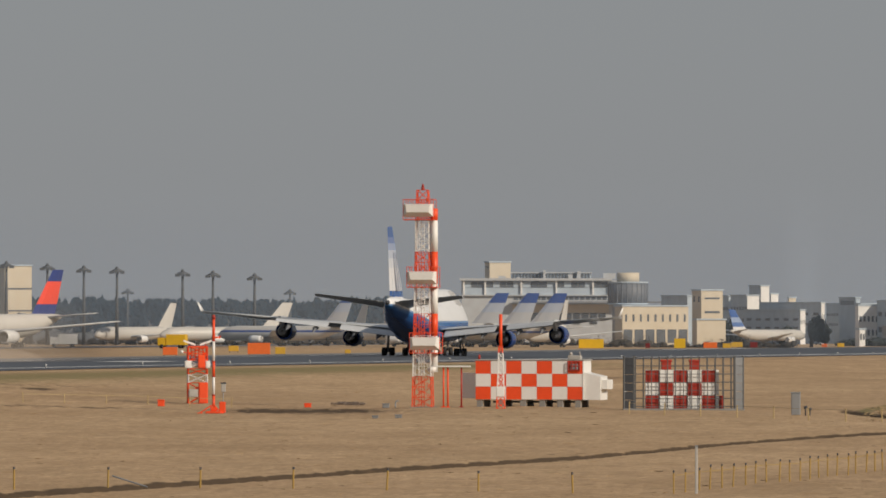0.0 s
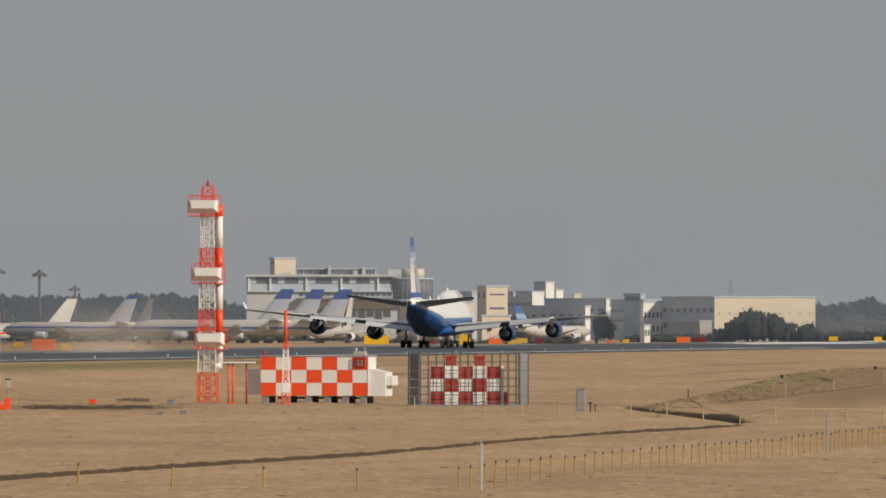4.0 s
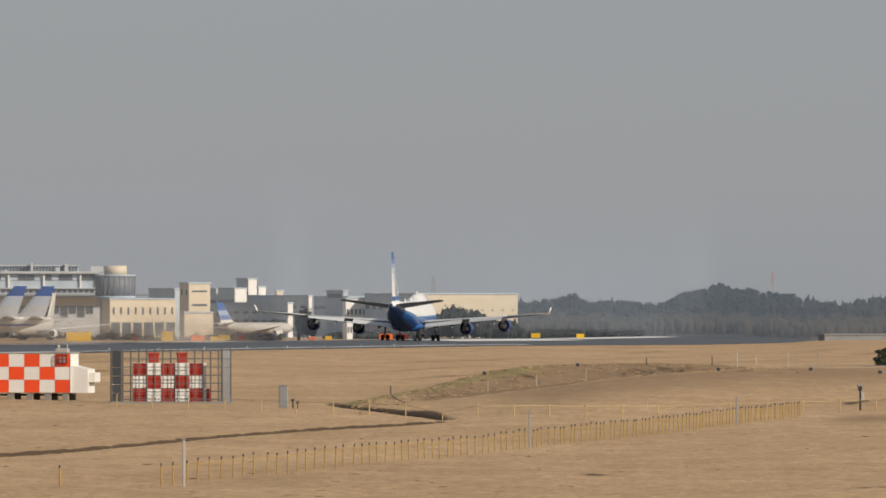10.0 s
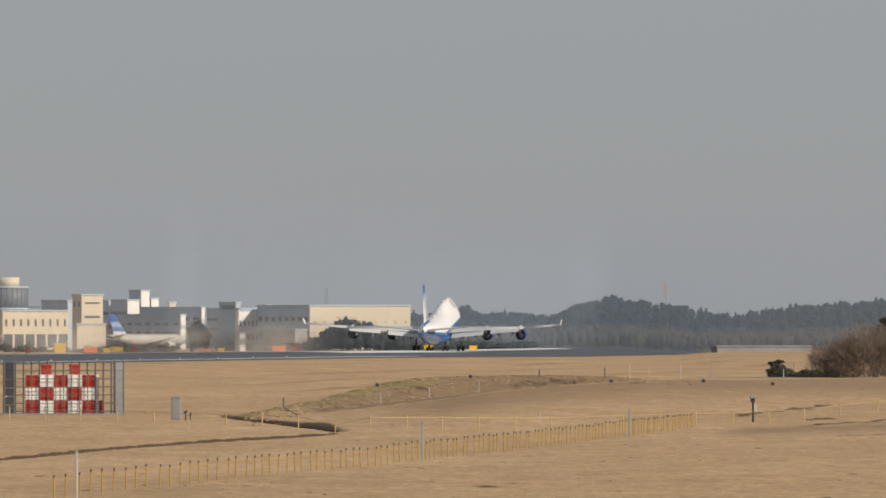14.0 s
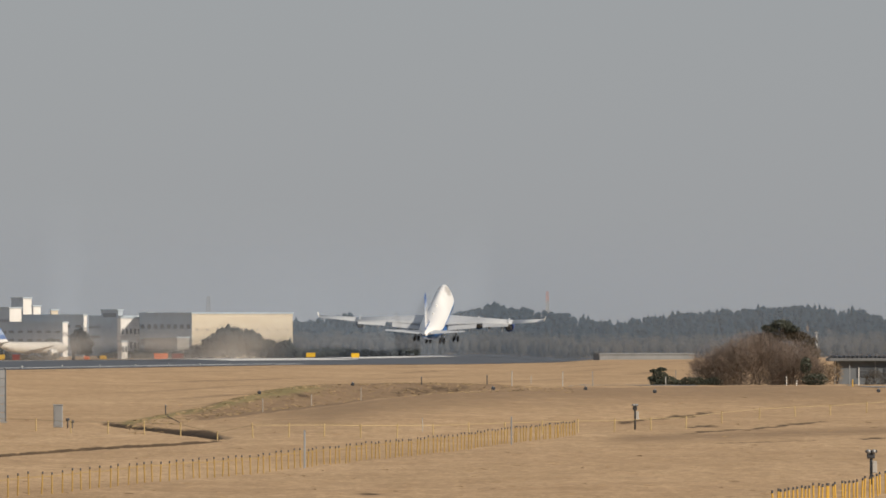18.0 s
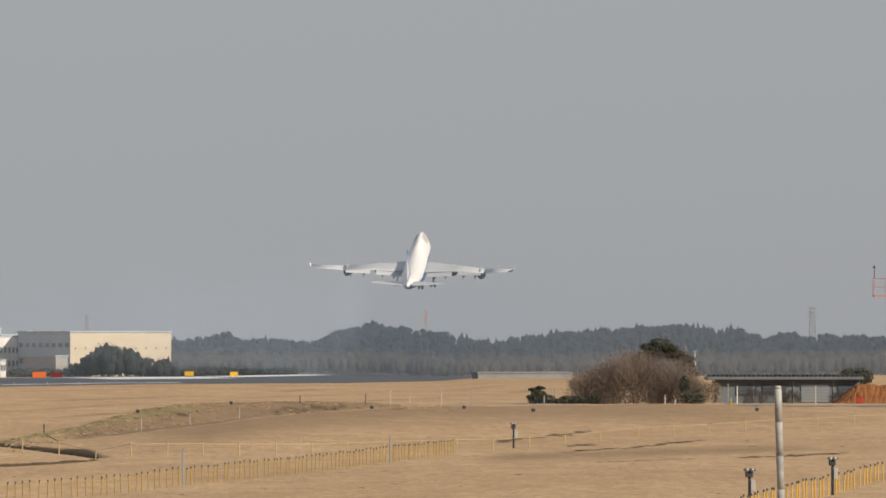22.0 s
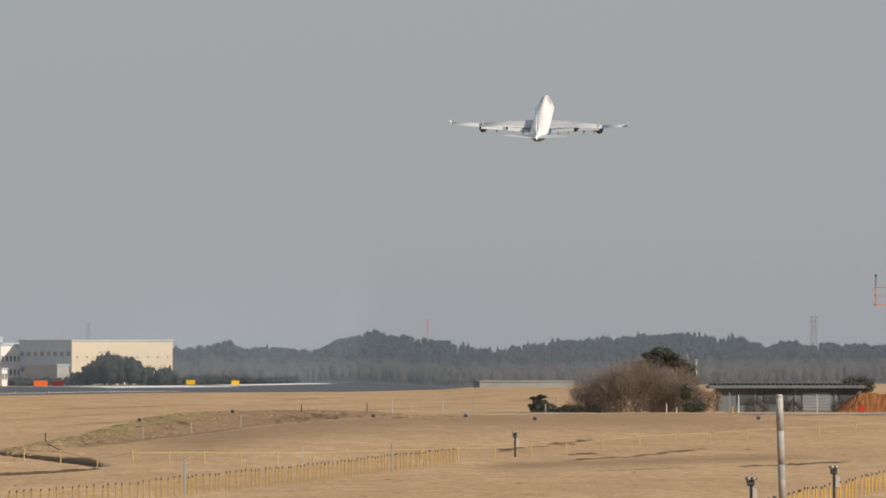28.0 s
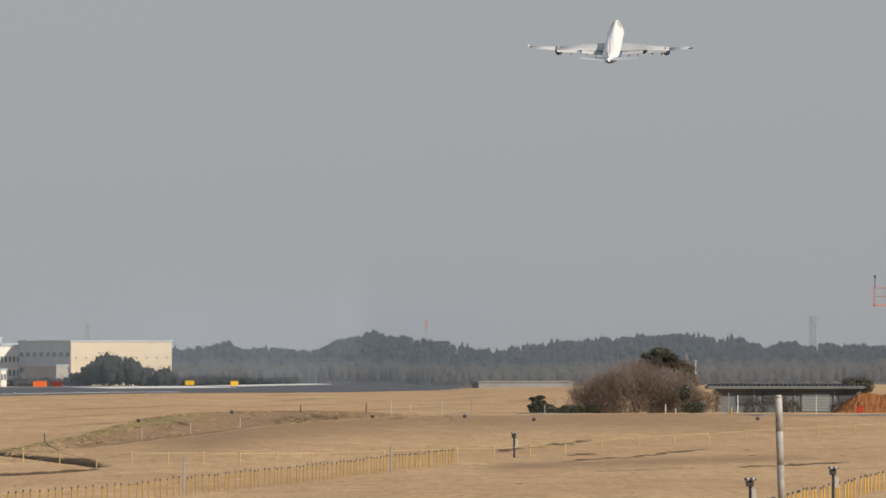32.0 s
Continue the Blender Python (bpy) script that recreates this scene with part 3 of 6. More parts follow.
            # fairing grey is darkened to carry the shade under the wing
            part("flap_fairing", bm, mat("shaded_fairing_grey", (0.22, 0.23, 0.25), 0.5), w)
        for x, y, z in ((11.7, 6.0, 2.65), (20.8, -1.4, 3.45)):
            part("engine", nacelle(bmesh.new(), sgn * x, y, z, 1.33, 4.6), [NAC, DARK], w, "dark blue engine nacelle")
            bm = bmesh.new()
            lathe(bm, [(y - 0.4, 0.86), (y - 2.6, 0.80), (y - 3.6, 0.55), (y - 3.6, 0.5), (y - 2.9, 0.42), (y - 4.3, 0.04)], (sgn * x, 0, z), 16)
            part("exhaust_cone", bm, HOT, w, "bare metal exhaust cone")
            bm = bmesh.new()
            loft(bm, [[Vector((sgn * x + dx, yy, zz)) for dx, yy in ((-0.2, y + 1.2 - k), (0.2, y + 1.2 - k), (0.2, y - 4.2 - k), (-0.2, y - 4.2 - k))] for zz, k in ((z + 0.6, 0), (z + 2.3, 1.8))], smooth_f=False)
            part("pylon", bm, AIR_WING, w)
    return j


jumbo = build_jumbo()


def build_gear(j):
    legs = []
    for name, x, y, top, rows, track in (("wing_gear", -5.5, 1.4, 3.6, (-0.75, 0.75), 1.15), ("wing_gear", 5.5, 1.4, 3.6, (-0.75, 0.75), 1.15),
                                         ("body_gear", -1.9, -1.7, 2.9, (-0.75, 0.75), 1.1), ("body_gear", 1.9, -1.7, 2.9, (-0.75, 0.75), 1.1), ("nose_gear", 0, 25.3, 2.9, (0,), 0.95)):
        bm = bmesh.new()
        rod(bm, (0, 0, 0), (0, 0, 0.7 - top), 0.19, 0.15, 10)
        rod(bm, (0, 0, -0.2), (0.35 * (1 if x > 0 else -1) if x else 0, 0.9, 1.2 - top), 0.09, seg=8)
        if len(rows) > 1:
            rod(bm, (0, rows[0], 0.62 - top), (0, rows[1], 0.62 - top), 0.14, seg=8)
        g = part(name, bm, GREY, j, "bare steel landing gear leg")
        g.location = (x, y, top)
        for dy in rows:
            for dx in (-track / 2, track / 2):
                bw = bmesh.new()
                rod(bw, (dx - 0.24, dy, 0.62 - top), (dx + 0.24, dy, 0.62 - top), 0.62, seg=18)
                part("wheel", bw, RUBBER, g, "black rubber tyre")
        bd = bmesh.new()
        side = 0.75 * (1 if x > 0 else -1) if x else 0.6
        box(bd, (side - 0.04, -1.1, -0.9), (side + 0.04, 1.1, 0.3))
        part("gear_door", bd, AIR_WHITE, g)
        legs.append((g, x, y, top))
    return legs


gears = build_gear(jumbo)

# ---- lattice work ----
def lattice(bm, z0, z1, w0, w1, bays, leg=0.042, brace=0.02, mi=0):
    """A square lattice mast section between two heights."""
    for k in range(bays + 1):
        t = k / bays
        z, w = z0 + (z1 - z0) * t, (w0 + (w1 - w0) * t) / 2
        c = [(-w, -w, z), (w, -w, z), (w, w, z), (-w, w, z)]
        for i in range(4):
            rod(bm, c[i], c[(i + 1) % 4], brace, seg=4, mi=mi)
        if k < bays:
            t2 = (k + 1) / bays
            z2, w2 = z0 + (z1 - z0) * t2, (w0 + (w1 - w0) * t2) / 2
            d = [(-w2, -w2, z2), (w2, -w2, z2), (w2, w2, z2), (-w2, w2, z2)]
            for i in range(4):
                rod(bm, c[i], d[i], leg, seg=5, mi=mi)
                rod(bm, c[i], d[(i + 1) % 4], brace, seg=4, mi=mi)
                rod(bm, c[(i + 1) % 4], d[i], brace, seg=4, mi=mi)
    return bm


def railing(bm, x0, x1, y0, y1, z0, z1, n=5, r=0.025):
    for z in (z0, (z0 + z1) / 2, z1):
        for a, b in (((x0, y0), (x1, y0)), ((x1, y0), (x1, y1)), ((x1, y1), (x0, y1)), ((x0, y1), (x0, y0))):
            rod(bm, (*a, z), (*b, z), r, seg=4)
    for i in range(n + 1):
        x = x0 + (x1 - x0) * i / n
        rod(bm, (x, y0, z0), (x, y0, z1), r, seg=4)
        rod(bm, (x, y1, z0), (x, y1, z1), r, seg=4)
    return bm


def antenna_box(bm, x0, x1, z0, z1, y, deep=0.7):
    """A trough reflector: a long box whose front slopes in at top and bottom."""
    h = z1 - z0
    outer = [Vector((x0, y, z0)), Vector((x1, y, z0)), Vector((x1, y, z1)), Vector((x0, y, z1))]
    mid = [Vector((x0 - 0.02, y - deep * 0.4, z0)), Vector((x1 + 0.02, y - deep * 0.4, z0)), Vector((x1 + 0.02, y - deep * 0.4, z1)), Vector((x0 - 0.02, y - deep * 0.4, z1))]
    inner = [Vector((x0 + h * 0.32, y - deep, z0 + h * 0.36)), Vector((x1 - h * 0.32, y - deep, z0 + h * 0.36)), Vector((x1 - h * 0.22, y - deep, z1 - h * 0.05)), Vector((x0 + h * 0.22, y - deep, z1 - h * 0.05))]
    return loft(bm, [outer, mid, inner], smooth_f=False)


def build_glide_tower():
    px = 818.0 / 19104
    t = thing("antenna_tower", site(-58.15, 821.1), "red and white lattice glide-slope antenna tower with three white aerials", "antenna tower", rz=-4)

    def zz(y):
        return (720 - y) * px
    for y0, y1, w0, w1, m, bays in ((720, 665, 1.5, 1.38, RED, 3), (665, 592, 1.38, 1.26, WHITE, 4), (592, 553, 1.26, 1.2, RED, 2), (553, 500, 1.2, 1.12, WHITE, 3), (500, 443, 1.12, 1.05, RED, 3), (443, 387, 1.05, 1.0, WHITE, 3), (387, 333, 1.0, 0.82, RED, 3)):
        part("mast_section", lattice(bmesh.new(), zz(y0), zz(y1), w0, w1, bays), m, t)
    for y0, y1, m in ((719, 665, RED), (665, 592, WHITE), (592, 553, RED), (553, 500, WHITE), (500, 443, RED), (443, 387, WHITE), (387, 352, RED)):
        for i in range(3):
            part("cable_pipe", rod(bmesh.new(), (-0.25 + 0.2 * i, -0.35, zz(y0)), (-0.25 + 0.2 * i, -0.35, zz(y1)), 0.032, seg=6), m, t)
        bm = bmesh.new()
        for x in (-0.2, 0.2):
            rod(bm, (x, -0.78, zz(y0)), (x, -0.78, zz(y1)), 0.02, seg=4)
        n = max(2, int((zz(y1) - zz(y0)) / 0.3))
        for i in range(n):
            z = zz(y0) + (zz(y1) - zz(y0)) * (i + 0.5) / n
            rod(bm, (-0.2, -0.78, z), (0.2, -0.78, z), 0.014, seg=4)
        part("ladder", bm, m, t)
    for y0, y1, m in ((657, 593, WHITE), (593, 553, RED), (553, 500, WHITE), (500, 443, RED), (443, 387, WHITE), (387, 366, RED)):
        bm = bmesh.new()
        rod(bm, (0.88, 0.1, zz(y0)), (0.88, 0.1, zz(y1)), 0.26, seg=14)
        part("duct_section", bm, m, t)
    bm = bmesh.new()
    rod(bm, (0.72, 0.0, zz(657)), (0.72, 0.0, zz(648)), 0.34, seg=12)
    part("duct_foot", bm, WHITE, t)
    for xc, y0, y1 in ((739.5, 381, 358), (746, 501, 478), (751, 618, 595)):
        x0 = (xc - 745 - 27) * px
        x1 = (xc - 745 + 27) * px
        part("aerial", antenna_box(bmesh.new(), x0, x1, zz(y0), zz(y1), -0.65), WHITE, t, "white trough-shaped aerial")
        part("railing", railing(bmesh.new(), x0, x1, -1.0, 0.75, zz(y0 + 5), zz(y1 - 8), 6), RED, t, "red tubular railing")
        bm = bmesh.new()
        box(bm, (x0, -0.6, zz(y0 + 6)), (x1, 0.7, zz(y0 + 4.5)))
        part("platform", bm, RED, t)
    bm = bmesh.new()
    rod(bm, (0, 0, zz(333)), (0, 0, zz(328)), 0.16, 0.12, 10)
    rod(bm, (0, 0, zz(328)), (0, 0, zz(322)), 0.11, 0.05, 10)
    part("beacon", bm, DRED, t)
    bm = bmesh.new()
    box(bm, (-0.95, -0.95, -0.2), (0.95, 0.95, 0.05), 0, 0.02)
    part("footing", bm, CONCRETE, t)


build_glide_tower()


def red_white_pole(name, place, label, bands, r, base=None, lamp=True):
    t = thing(name, place, label, "marker pole")
    for z0, z1, m in bands:
        bm = bmesh.new()
        rod(bm, (0, 0, z0), (0, 0, z1), r, seg=8)
        part("pole_section", bm, m, t)
    if base:
        bm = bmesh.new()
        box(bm, (-base, -base, 0), (base, base, 0.18), 0, 0.04)
        box(bm, (-base * 0.4, -base * 0.4, 0.18), (base * 0.4, base * 0.4, 0.5), 0, 0.04)
        part("base", bm, RED, t)
    if lamp:
        z1 = bands[-1][1]
        bm = bmesh.new()
        rod(bm, (0, 0, z1), (0, 0, z1 + 0.3), r * 1.5, r * 0.9, 8)
        part("lamp", bm, DRED, t)
    return t


def build_left_cluster():
    t = red_white_pole("approach_pole", site(-77.62, 768.2), "slim red and white aerial pole on a red base", ((0, 1.33, RED), (1.33, 2.65, WHITE), (2.65, 3.73, RED), (3.73, 5.2, WHITE), (5.2, 6.75, RED)), 0.10, 0.55)
    bm = bmesh.new()
    box(bm, (-0.05, -0.12, 5.38), (0.36, 0.12, 5.5))
    rod(bm, (0.36, 0, 5.36), (0.5, 0, 5.56), 0.06, seg=6)
    part("bracket", bm, RED, t)
    for z in (1.33, 2.65, 3.73, 5.2):
        bm = bmesh.new()
        rod(bm, (0, 0, z - 0.04), (0, 0, z + 0.04), 0.125, seg=8)
        part("collar", bm, DRED, t)
    for x in (-0.95, 0.5):
        bm = bmesh.new()
        rod(bm, (x, -0.2, 0.06), (x * 0.1, -0.1, 0.62), 0.045, seg=6)
        box(bm, (x - 0.2, -0.4, 0), (x + 0.2, 0, 0.08), 0, 0.02)
        part("foot", bm, RED, t)
    bm = bmesh.new()
    box(bm, (0.42, -0.25, 0.05), (0.85, 0.2, 0.85), 0, 0.03)
    part("junction_box", bm, RED, t)
    s = thing("equipment_stand", site(-79.14, 830.9), "red and white lattice stand with two white aerials on top", "antenna stand", rz=8)
    for z0, z1, m in ((0, 1.6, RED), (1.6, 2.25, WHITE), (2.25, 2.7, RED), (2.7, 3.3, WHITE), (3.3, 4.4, RED)):
        part("frame_section", lattice(bmesh.new(), z0, z1, 1.45, 1.45, 2 if z1 - z0 > 0.8 else 1, 0.05, 0.028), m, s)
    for z in (2.68, 4.38):
        bm = bmesh.new()
        for k in range(5):
            box(bm, (-0.78 + 0.32 * k, -0.75, z), (-0.5 + 0.32 * k, 0.75, z + 0.04))
        part("platform", bm, RED, s)
    for x in (-0.62, 0.66):
        sg = -1 if x < 0 else 1
        bm = bmesh.new()
        loft(bm, [[Vector((x + sg * u, y, 4.68 + 0.34 * u + z)) for y, z in ((-0.22, -0.07), (0.22, -0.07), (0.22, 0.05), (-0.22, 0.09))] for u in (-0.45, 0.0, 0.45)], smooth_f=False)
        part("aerial", bm, WHITE, s)
        bm = bmesh.new()
        rod(bm, (x, 0, 4.35), (x, 0, 4.66), 0.05, seg=6)
        part("bracket", bm, DRED, s)
    for lo, hi, nm, m, lab in (((0.05, -0.98, 0.0), (0.74, -0.5, 1.62), "cabinet", RED, "tall red equipment cabinet"), ((-0.72, -0.95, 0.5), (-0.02, -0.6, 1.1), "switch_box", PALE, "grey-white switch box"),
                               ((0.0, -0.98, 2.75), (0.56, -0.6, 3.75), "cabinet", RED, ""), ((-1.02, -0.92, 2.74), (-0.5, -0.6, 3.3), "switch_box", WHITE, ""), ((0.6, -0.92, 2.74), (0.95, -0.6, 3.3), "switch_box", WHITE, "")):
        bm = bmesh.new()
        box(bm, lo, hi, 0, 0.03)
        b = part(nm, bm, m, s, lab)
        bm = bmesh.new()
        box(bm, (lo[0] + 0.07, lo[1] - 0.025, lo[2] + 0.08), (hi[0] - 0.07, lo[1], hi[2] - 0.08), 0, 0.01)
        part("door", bm, m, b)
    bm = bmesh.new()
    rod(bm, (-0.74, -0.7, 3.9), (-1.2, -0.8, 3.96), 0.03, seg=6)
    part("arm", bm, RED, s)
    bm = bmesh.new()
    lathe(bm, [(-0.15, 0.01), (-0.1, 0.11), (0, 0.15), (0.1, 0.11), (0.15, 0.01)], (-1.25, -0.8, 3.98), 10)
    part("lamp", bm, WHITE, s, "small white round lamp")
    part("railing", railing(bmesh.new(), -0.75, 0.75, -0.75, 0.75, 3.35, 4.35, 5, 0.03), RED, s)
    m = thing("instrument_post", site(-76.73, 840.8), "thin grey post with a small white instrument box", "instrument post")
    bm = bmesh.new()
    rod(bm, (0, 0, 0), (0, 0, 1.3), 0.05, seg=6)
    part("post", bm, GREY, m)
    bm = bmesh.new()
    box(bm, (-0.14, -0.12, 0.85), (0.2, 0.12, 1.5), 0, 0.02)
    part("box", bm, PALE, m)
    bm = bmesh.new()
    box(bm, (-0.2, -0.15, 1.5), (0.24, 0.15, 1.6))
    part("cap", bm, DARK, m)


build_left_cluster()


def build_gantry():
    g = thing("cable_gantry", site(-55.32, 816.0), "white cable bridge on red posts between tower and hut", "cable gantry", rz=-4)
    for x in (-0.75, -0.42, 0.62):
        bm = bmesh.new()
        rod(bm, (x, 0, 0), (x, 0, 3.05), 0.07, seg=8)
        box(bm, (x - 0.14, -0.14, 0), (x + 0.14, 0.14, 0.08))
        part("post", bm, RED if x < 0 else DRED, g)
    bm = bmesh.new()
    box(bm, (-1.35, -0.3, 3.05), (1.3, 0.3, 3.17), 0, 0.02)
    part("tray", bm, WHITE, g)


build_gantry()


def checker(parent, x0, z0, w, h, cols, rows, y, phase, mats, holes=()):
    """Square painted panels, each a sheet of its own, 3 cm thick."""
    for i in range(cols):
        for k in range(rows):
            if (i, k) in holes:
                continue
            bm = bmesh.new()
            box(bm, (x0 + i * w + 0.012, y - 0.03, z0 + k * h + 0.012), (x0 + (i + 1) * w - 0.012, y, z0 + (k + 1) * h - 0.012))
            part("panel", bm, mats[(i + k + phase) % 2], parent)


def build_hut():
    b, d = -48.28, 823.7
    h = thing("equipment_hut", site(b, d), "red and white checkered equipment shelter on concrete feet", "equipment shelter", rz=-10)
    bm = bmesh.new()
    box(bm, (-4.2, 0, 0.5), (4.2, 3.0, 3.5), 0, 0.03)
    part("body", bm, WHITE, h)
    checker(h, -4.2, 0.52, 1.2, 0.985, 7, 3, 0, 0, (RED, WHITE))
    bm = bmesh.new()
    box(bm, (-4.28, -0.08, 3.5), (4.28, 3.08, 3.58), 0, 0.02)
    part("roof", bm, PALE, h)
    for x in (-3.9, -2.2, -0.5, 1.0, 2.4, 3.8):
        for y in (0.25, 2.7):
            bm = bmesh.new()
            box(bm, (x - 0.22, y - 0.2, -0.15), (x + 0.22, y + 0.2, 0.5), 0, 0.02)
            part("foot", bm, CONCRETE, h)
    bm = bmesh.new()
    box(bm, (-5.4, 0.6, 0.6), (-4.22, 2.2, 2.55), 0, 0.03)
    part("annex", bm, WHITE, h, "grey plant box on the end wall")
    bm = bmesh.new()
    loft(bm, [[Vector((x, y, z)) for y, z in ((0.1, 0.5), (2.6, 0.5), (2.6, t), (0.1, t))] for x, t in ((4.22, 2.6), (5.55, 2.3))], smooth_f=False)
    part("air_duct", bm, WHITE, h, "white sheet-metal ventilation duct")
    bm = bmesh.new()
    box(bm, (5.55, 0.4, 1.3), (6.05, 2.3, 2.05), 0, 0.03)
    part("louvre", bm, WHITE, h)
    bm = bmesh.new()
    railing(bm, 3.1, 4.0, -0.22, -0.08, 2.75, 3.4, 3, 0.035)
    part("air_vent_guard", bm, DRED, h, "dark red guard frame")
    bm = bmesh.new()
    box(bm, (3.25, -0.2, 2.8), (3.85, -0.04, 3.25), 0, 0.03)
    part("air_vent", bm, GREY, h, "grey wall vent")
    bm = bmesh.new()
    for k in range(3):
        box(bm, (4.2, -0.06, 0.52 + 0.985 * k), (4.27, 0.06, 1.49 + 0.985 * k))
    part("corner_strip", bm, WHITE, h)
    bm = bmesh.new()
    box(bm, (3.0, 0.1, 3.58), (4.0, 0.7, 3.9), 0, 0.04)
    rod(bm, (3.2, 0.3, 3.9), (3.2, 0.3, 4.15), 0.12, seg=8)
    rod(bm, (3.9, 0.3, 3.9), (3.9, 0.3, 4.2), 0.05, seg=8)
    part("roof_unit", bm, PALE, h)
    bm = bmesh.new()
    rod(bm, (-4.0, 0.4, 3.58), (-4.0, 0.4, 3.95), 0.1, 0.07, 8)
    part("obstruction_lamp", bm, DRED, h)
    for i in range(5):
        bm = bmesh.new()
        rod(bm, (-3 + 1.4 * i, 0.8, 0.35), (-2.2 + 1.4 * i, 0.8, 0.35), 0.08, seg=6)
        part("pipe", bm, DARK, h)
    # slim monitor mast in front
    m = thing("monitor_mast", site(-50.92, 811.5), "slim lattice monitor mast, white below and red above", "antenna mast")
    for z0, z1, w0, w1, mm in ((0, 1.5, 0.62, 0.5, RED), (1.5, 4.2, 0.5, 0.34, WHITE), (4.2, 4.7, 0.34, 0.26, RED)):
        part("mast_section", lattice(bmesh.new(), z0, z1, w0, w1, max(2, int((z1 - z0) / 0.45)), 0.035, 0.02), mm, m)
    bm = bmesh.new()
    rod(bm, (0, 0, 4.6), (0, 0, 7.1), 0.13, seg=10)
    part("aerial", bm, RED, m)
    bm = bmesh.new()
    box(bm, (-0.3, -0.42, 0.9), (0.3, -0.25, 1.6), 0, 0.03)
    part("box", bm, WHITE, m)


build_hut()


CAGE = mat("cage_steel", (0.13, 0.135, 0.14), 0.6, 0.2)
STRAW = mat("faded_yellow_paint", (0.48, 0.355, 0.16), 0.6)


def build_cage():
    b, d = -33.97, 797.6
    c = thing("equipment_cage", site(b, d), "grey steel mesh cage round red and white equipment cabinets", "cage", rz=3)
    W2, H = 4.4, 3.95
    for i in range(13):
        x = -W2 + 0.85 + i * 0.59
        bm = bmesh.new()
        rod(bm, (x, -1.3, 0), (x, -1.3, H), 0.035, seg=5)
        part("upright", bm, CAGE, c)
        bm = bmesh.new()
        rod(bm, (x, 1.7, 0), (x, 1.7, H), 0.03, seg=5)
        part("upright", bm, CAGE, c)
    for k in range(7):
        z = 0.25 + k * 0.6
        bm = bmesh.new()
        rod(bm, (-W2, -1.3, z), (W2, -1.3, z), 0.028, seg=5)
        part("rail", bm, CAGE, c)
        bm = bmesh.new()
        rod(bm, (-W2, 1.7, z), (W2, 1.7, z), 0.026, seg=5)
        part("rail", bm, CAGE, c)
    for x0, x1, m in ((-W2, -W2 + 0.72, DARK), (W2 - 0.62, W2, GALV)):
        for k in range(6):
            bm = bmesh.new()
            box(bm, (x0, -1.36, 0.12 + k * 0.63), (x1, -1.3, 0.72 + k * 0.63), 0, 0.01)
            part("screen_panel", bm, m, c)
        for x in (x0, x1):
            bm = bmesh.new()
            rod(bm, (x, -1.33, 0), (x, -1.33, H + 0.05), 0.06, seg=6)
            part("corner_post", bm, CAGE, c)
            bm = bmesh.new()
            rod(bm, (x, 1.7, 0), (x, 1.7, H + 0.05), 0.06, seg=6)
            part("corner_post", bm, CAGE, c)
    bm = bmesh.new()
    box(bm, (-W2 - 0.1, -1.5, -0.2), (W2 + 0.1, 1.9, 0.1), 0, 0.03)
    part("plinth", bm, CONCRETE, c)
    e = thing("equipment_cabinets", site(b, d, 0.1), "stepped red and white checkered equipment cabinets", "equipment cabinet", rz=3)
    bm = bmesh.new()
    box(bm, (-2.82, 0, 0), (2.40, 1.2, 2.85), 0, 0.03)
    part("body", bm, WHITE, e)
    mats = (WHITE, DRED)
    for i in range(5):
        x0 = -2.82 + i * 1.045
        proud = 0.0 if i % 2 == 0 else 0.12
        for k in range(3):
            bm = bmesh.new()
            box(bm, (x0 + 0.03, -0.06 - proud, 0.02 + k * 0.95), (x0 + 1.0, 0, 0.93 + k * 0.95))
            for q in range(1, 4):
                z = 0.02 + k * 0.95 + q * 0.228
                box(bm, (x0 + 0.05, -0.1 - proud, z - 0.018), (x0 + 0.98, -0.06 - proud, z + 0.018))
            part("panel", bm, mats[(i + k + 1) % 2], e)
        if i % 2:
            bm = bmesh.new()
            box(bm, (x0 + 0.14, 0.0, 2.87), (x0 + 0.88, 0.9, 3.45), 0, 0.05)
            box(bm, (x0 + 0.08, -0.06, 3.42), (x0 + 0.94, 0.96, 3.62), 0, 0.05)
            part("cowl", bm, DRED, e, "red ventilation cowl")
    bm = bmesh.new()
    for k in range(3):
        box(bm, (2.42, 0.1, 0.05 + k * 0.95), (2.62, 1.1, 0.95 + k * 0.95), 0, 0.02)
    part("side_duct", bm, WHITE, e)
    bm = bmesh.new()
    box(bm, (2.65, 0.1, 0), (2.98, 0.9, 0.95), 0, 0.02)
    part("side_box", bm, DRED, e)
    p = thing("instrument_post", site(-39.51, 806.1), "grey post with a small white box beside the cage", "instrument post")
    bm = bmesh.new()
    rod(bm, (0, 0, 0), (0, 0, 1.7), 0.05, seg=6)
    part("post", bm, GREY, p)
    bm = bmesh.new()
    box(bm, (-0.05, -0.14, 0.75), (0.26, 0.12, 1.35), 0, 0.02)
    part("box", bm, WHITE, p)
    # grey cabinet on the grass
    k = thing("field_cabinet", site(-23.55, 756.9), "plain grey metal cabinet standing on the grass", "cabinet")
    bm = bmesh.new()
    box(bm, (-0.32, -0.3, 0), (0.32, 0.3, 1.55), 0, 0.03)
    part("body", bm, GALV, k)
    bm = bmesh.new()
    box(bm, (-0.27, -0.325, 0.1), (0.27, -0.3, 1.45), 0, 0.008)
    part("door", bm, GREY, k)
    bm = bmesh.new()
    box(bm, (-0.36, -0.36, 1.55), (0.36, 0.36, 1.61))
    part("roof", bm, GALV, k)
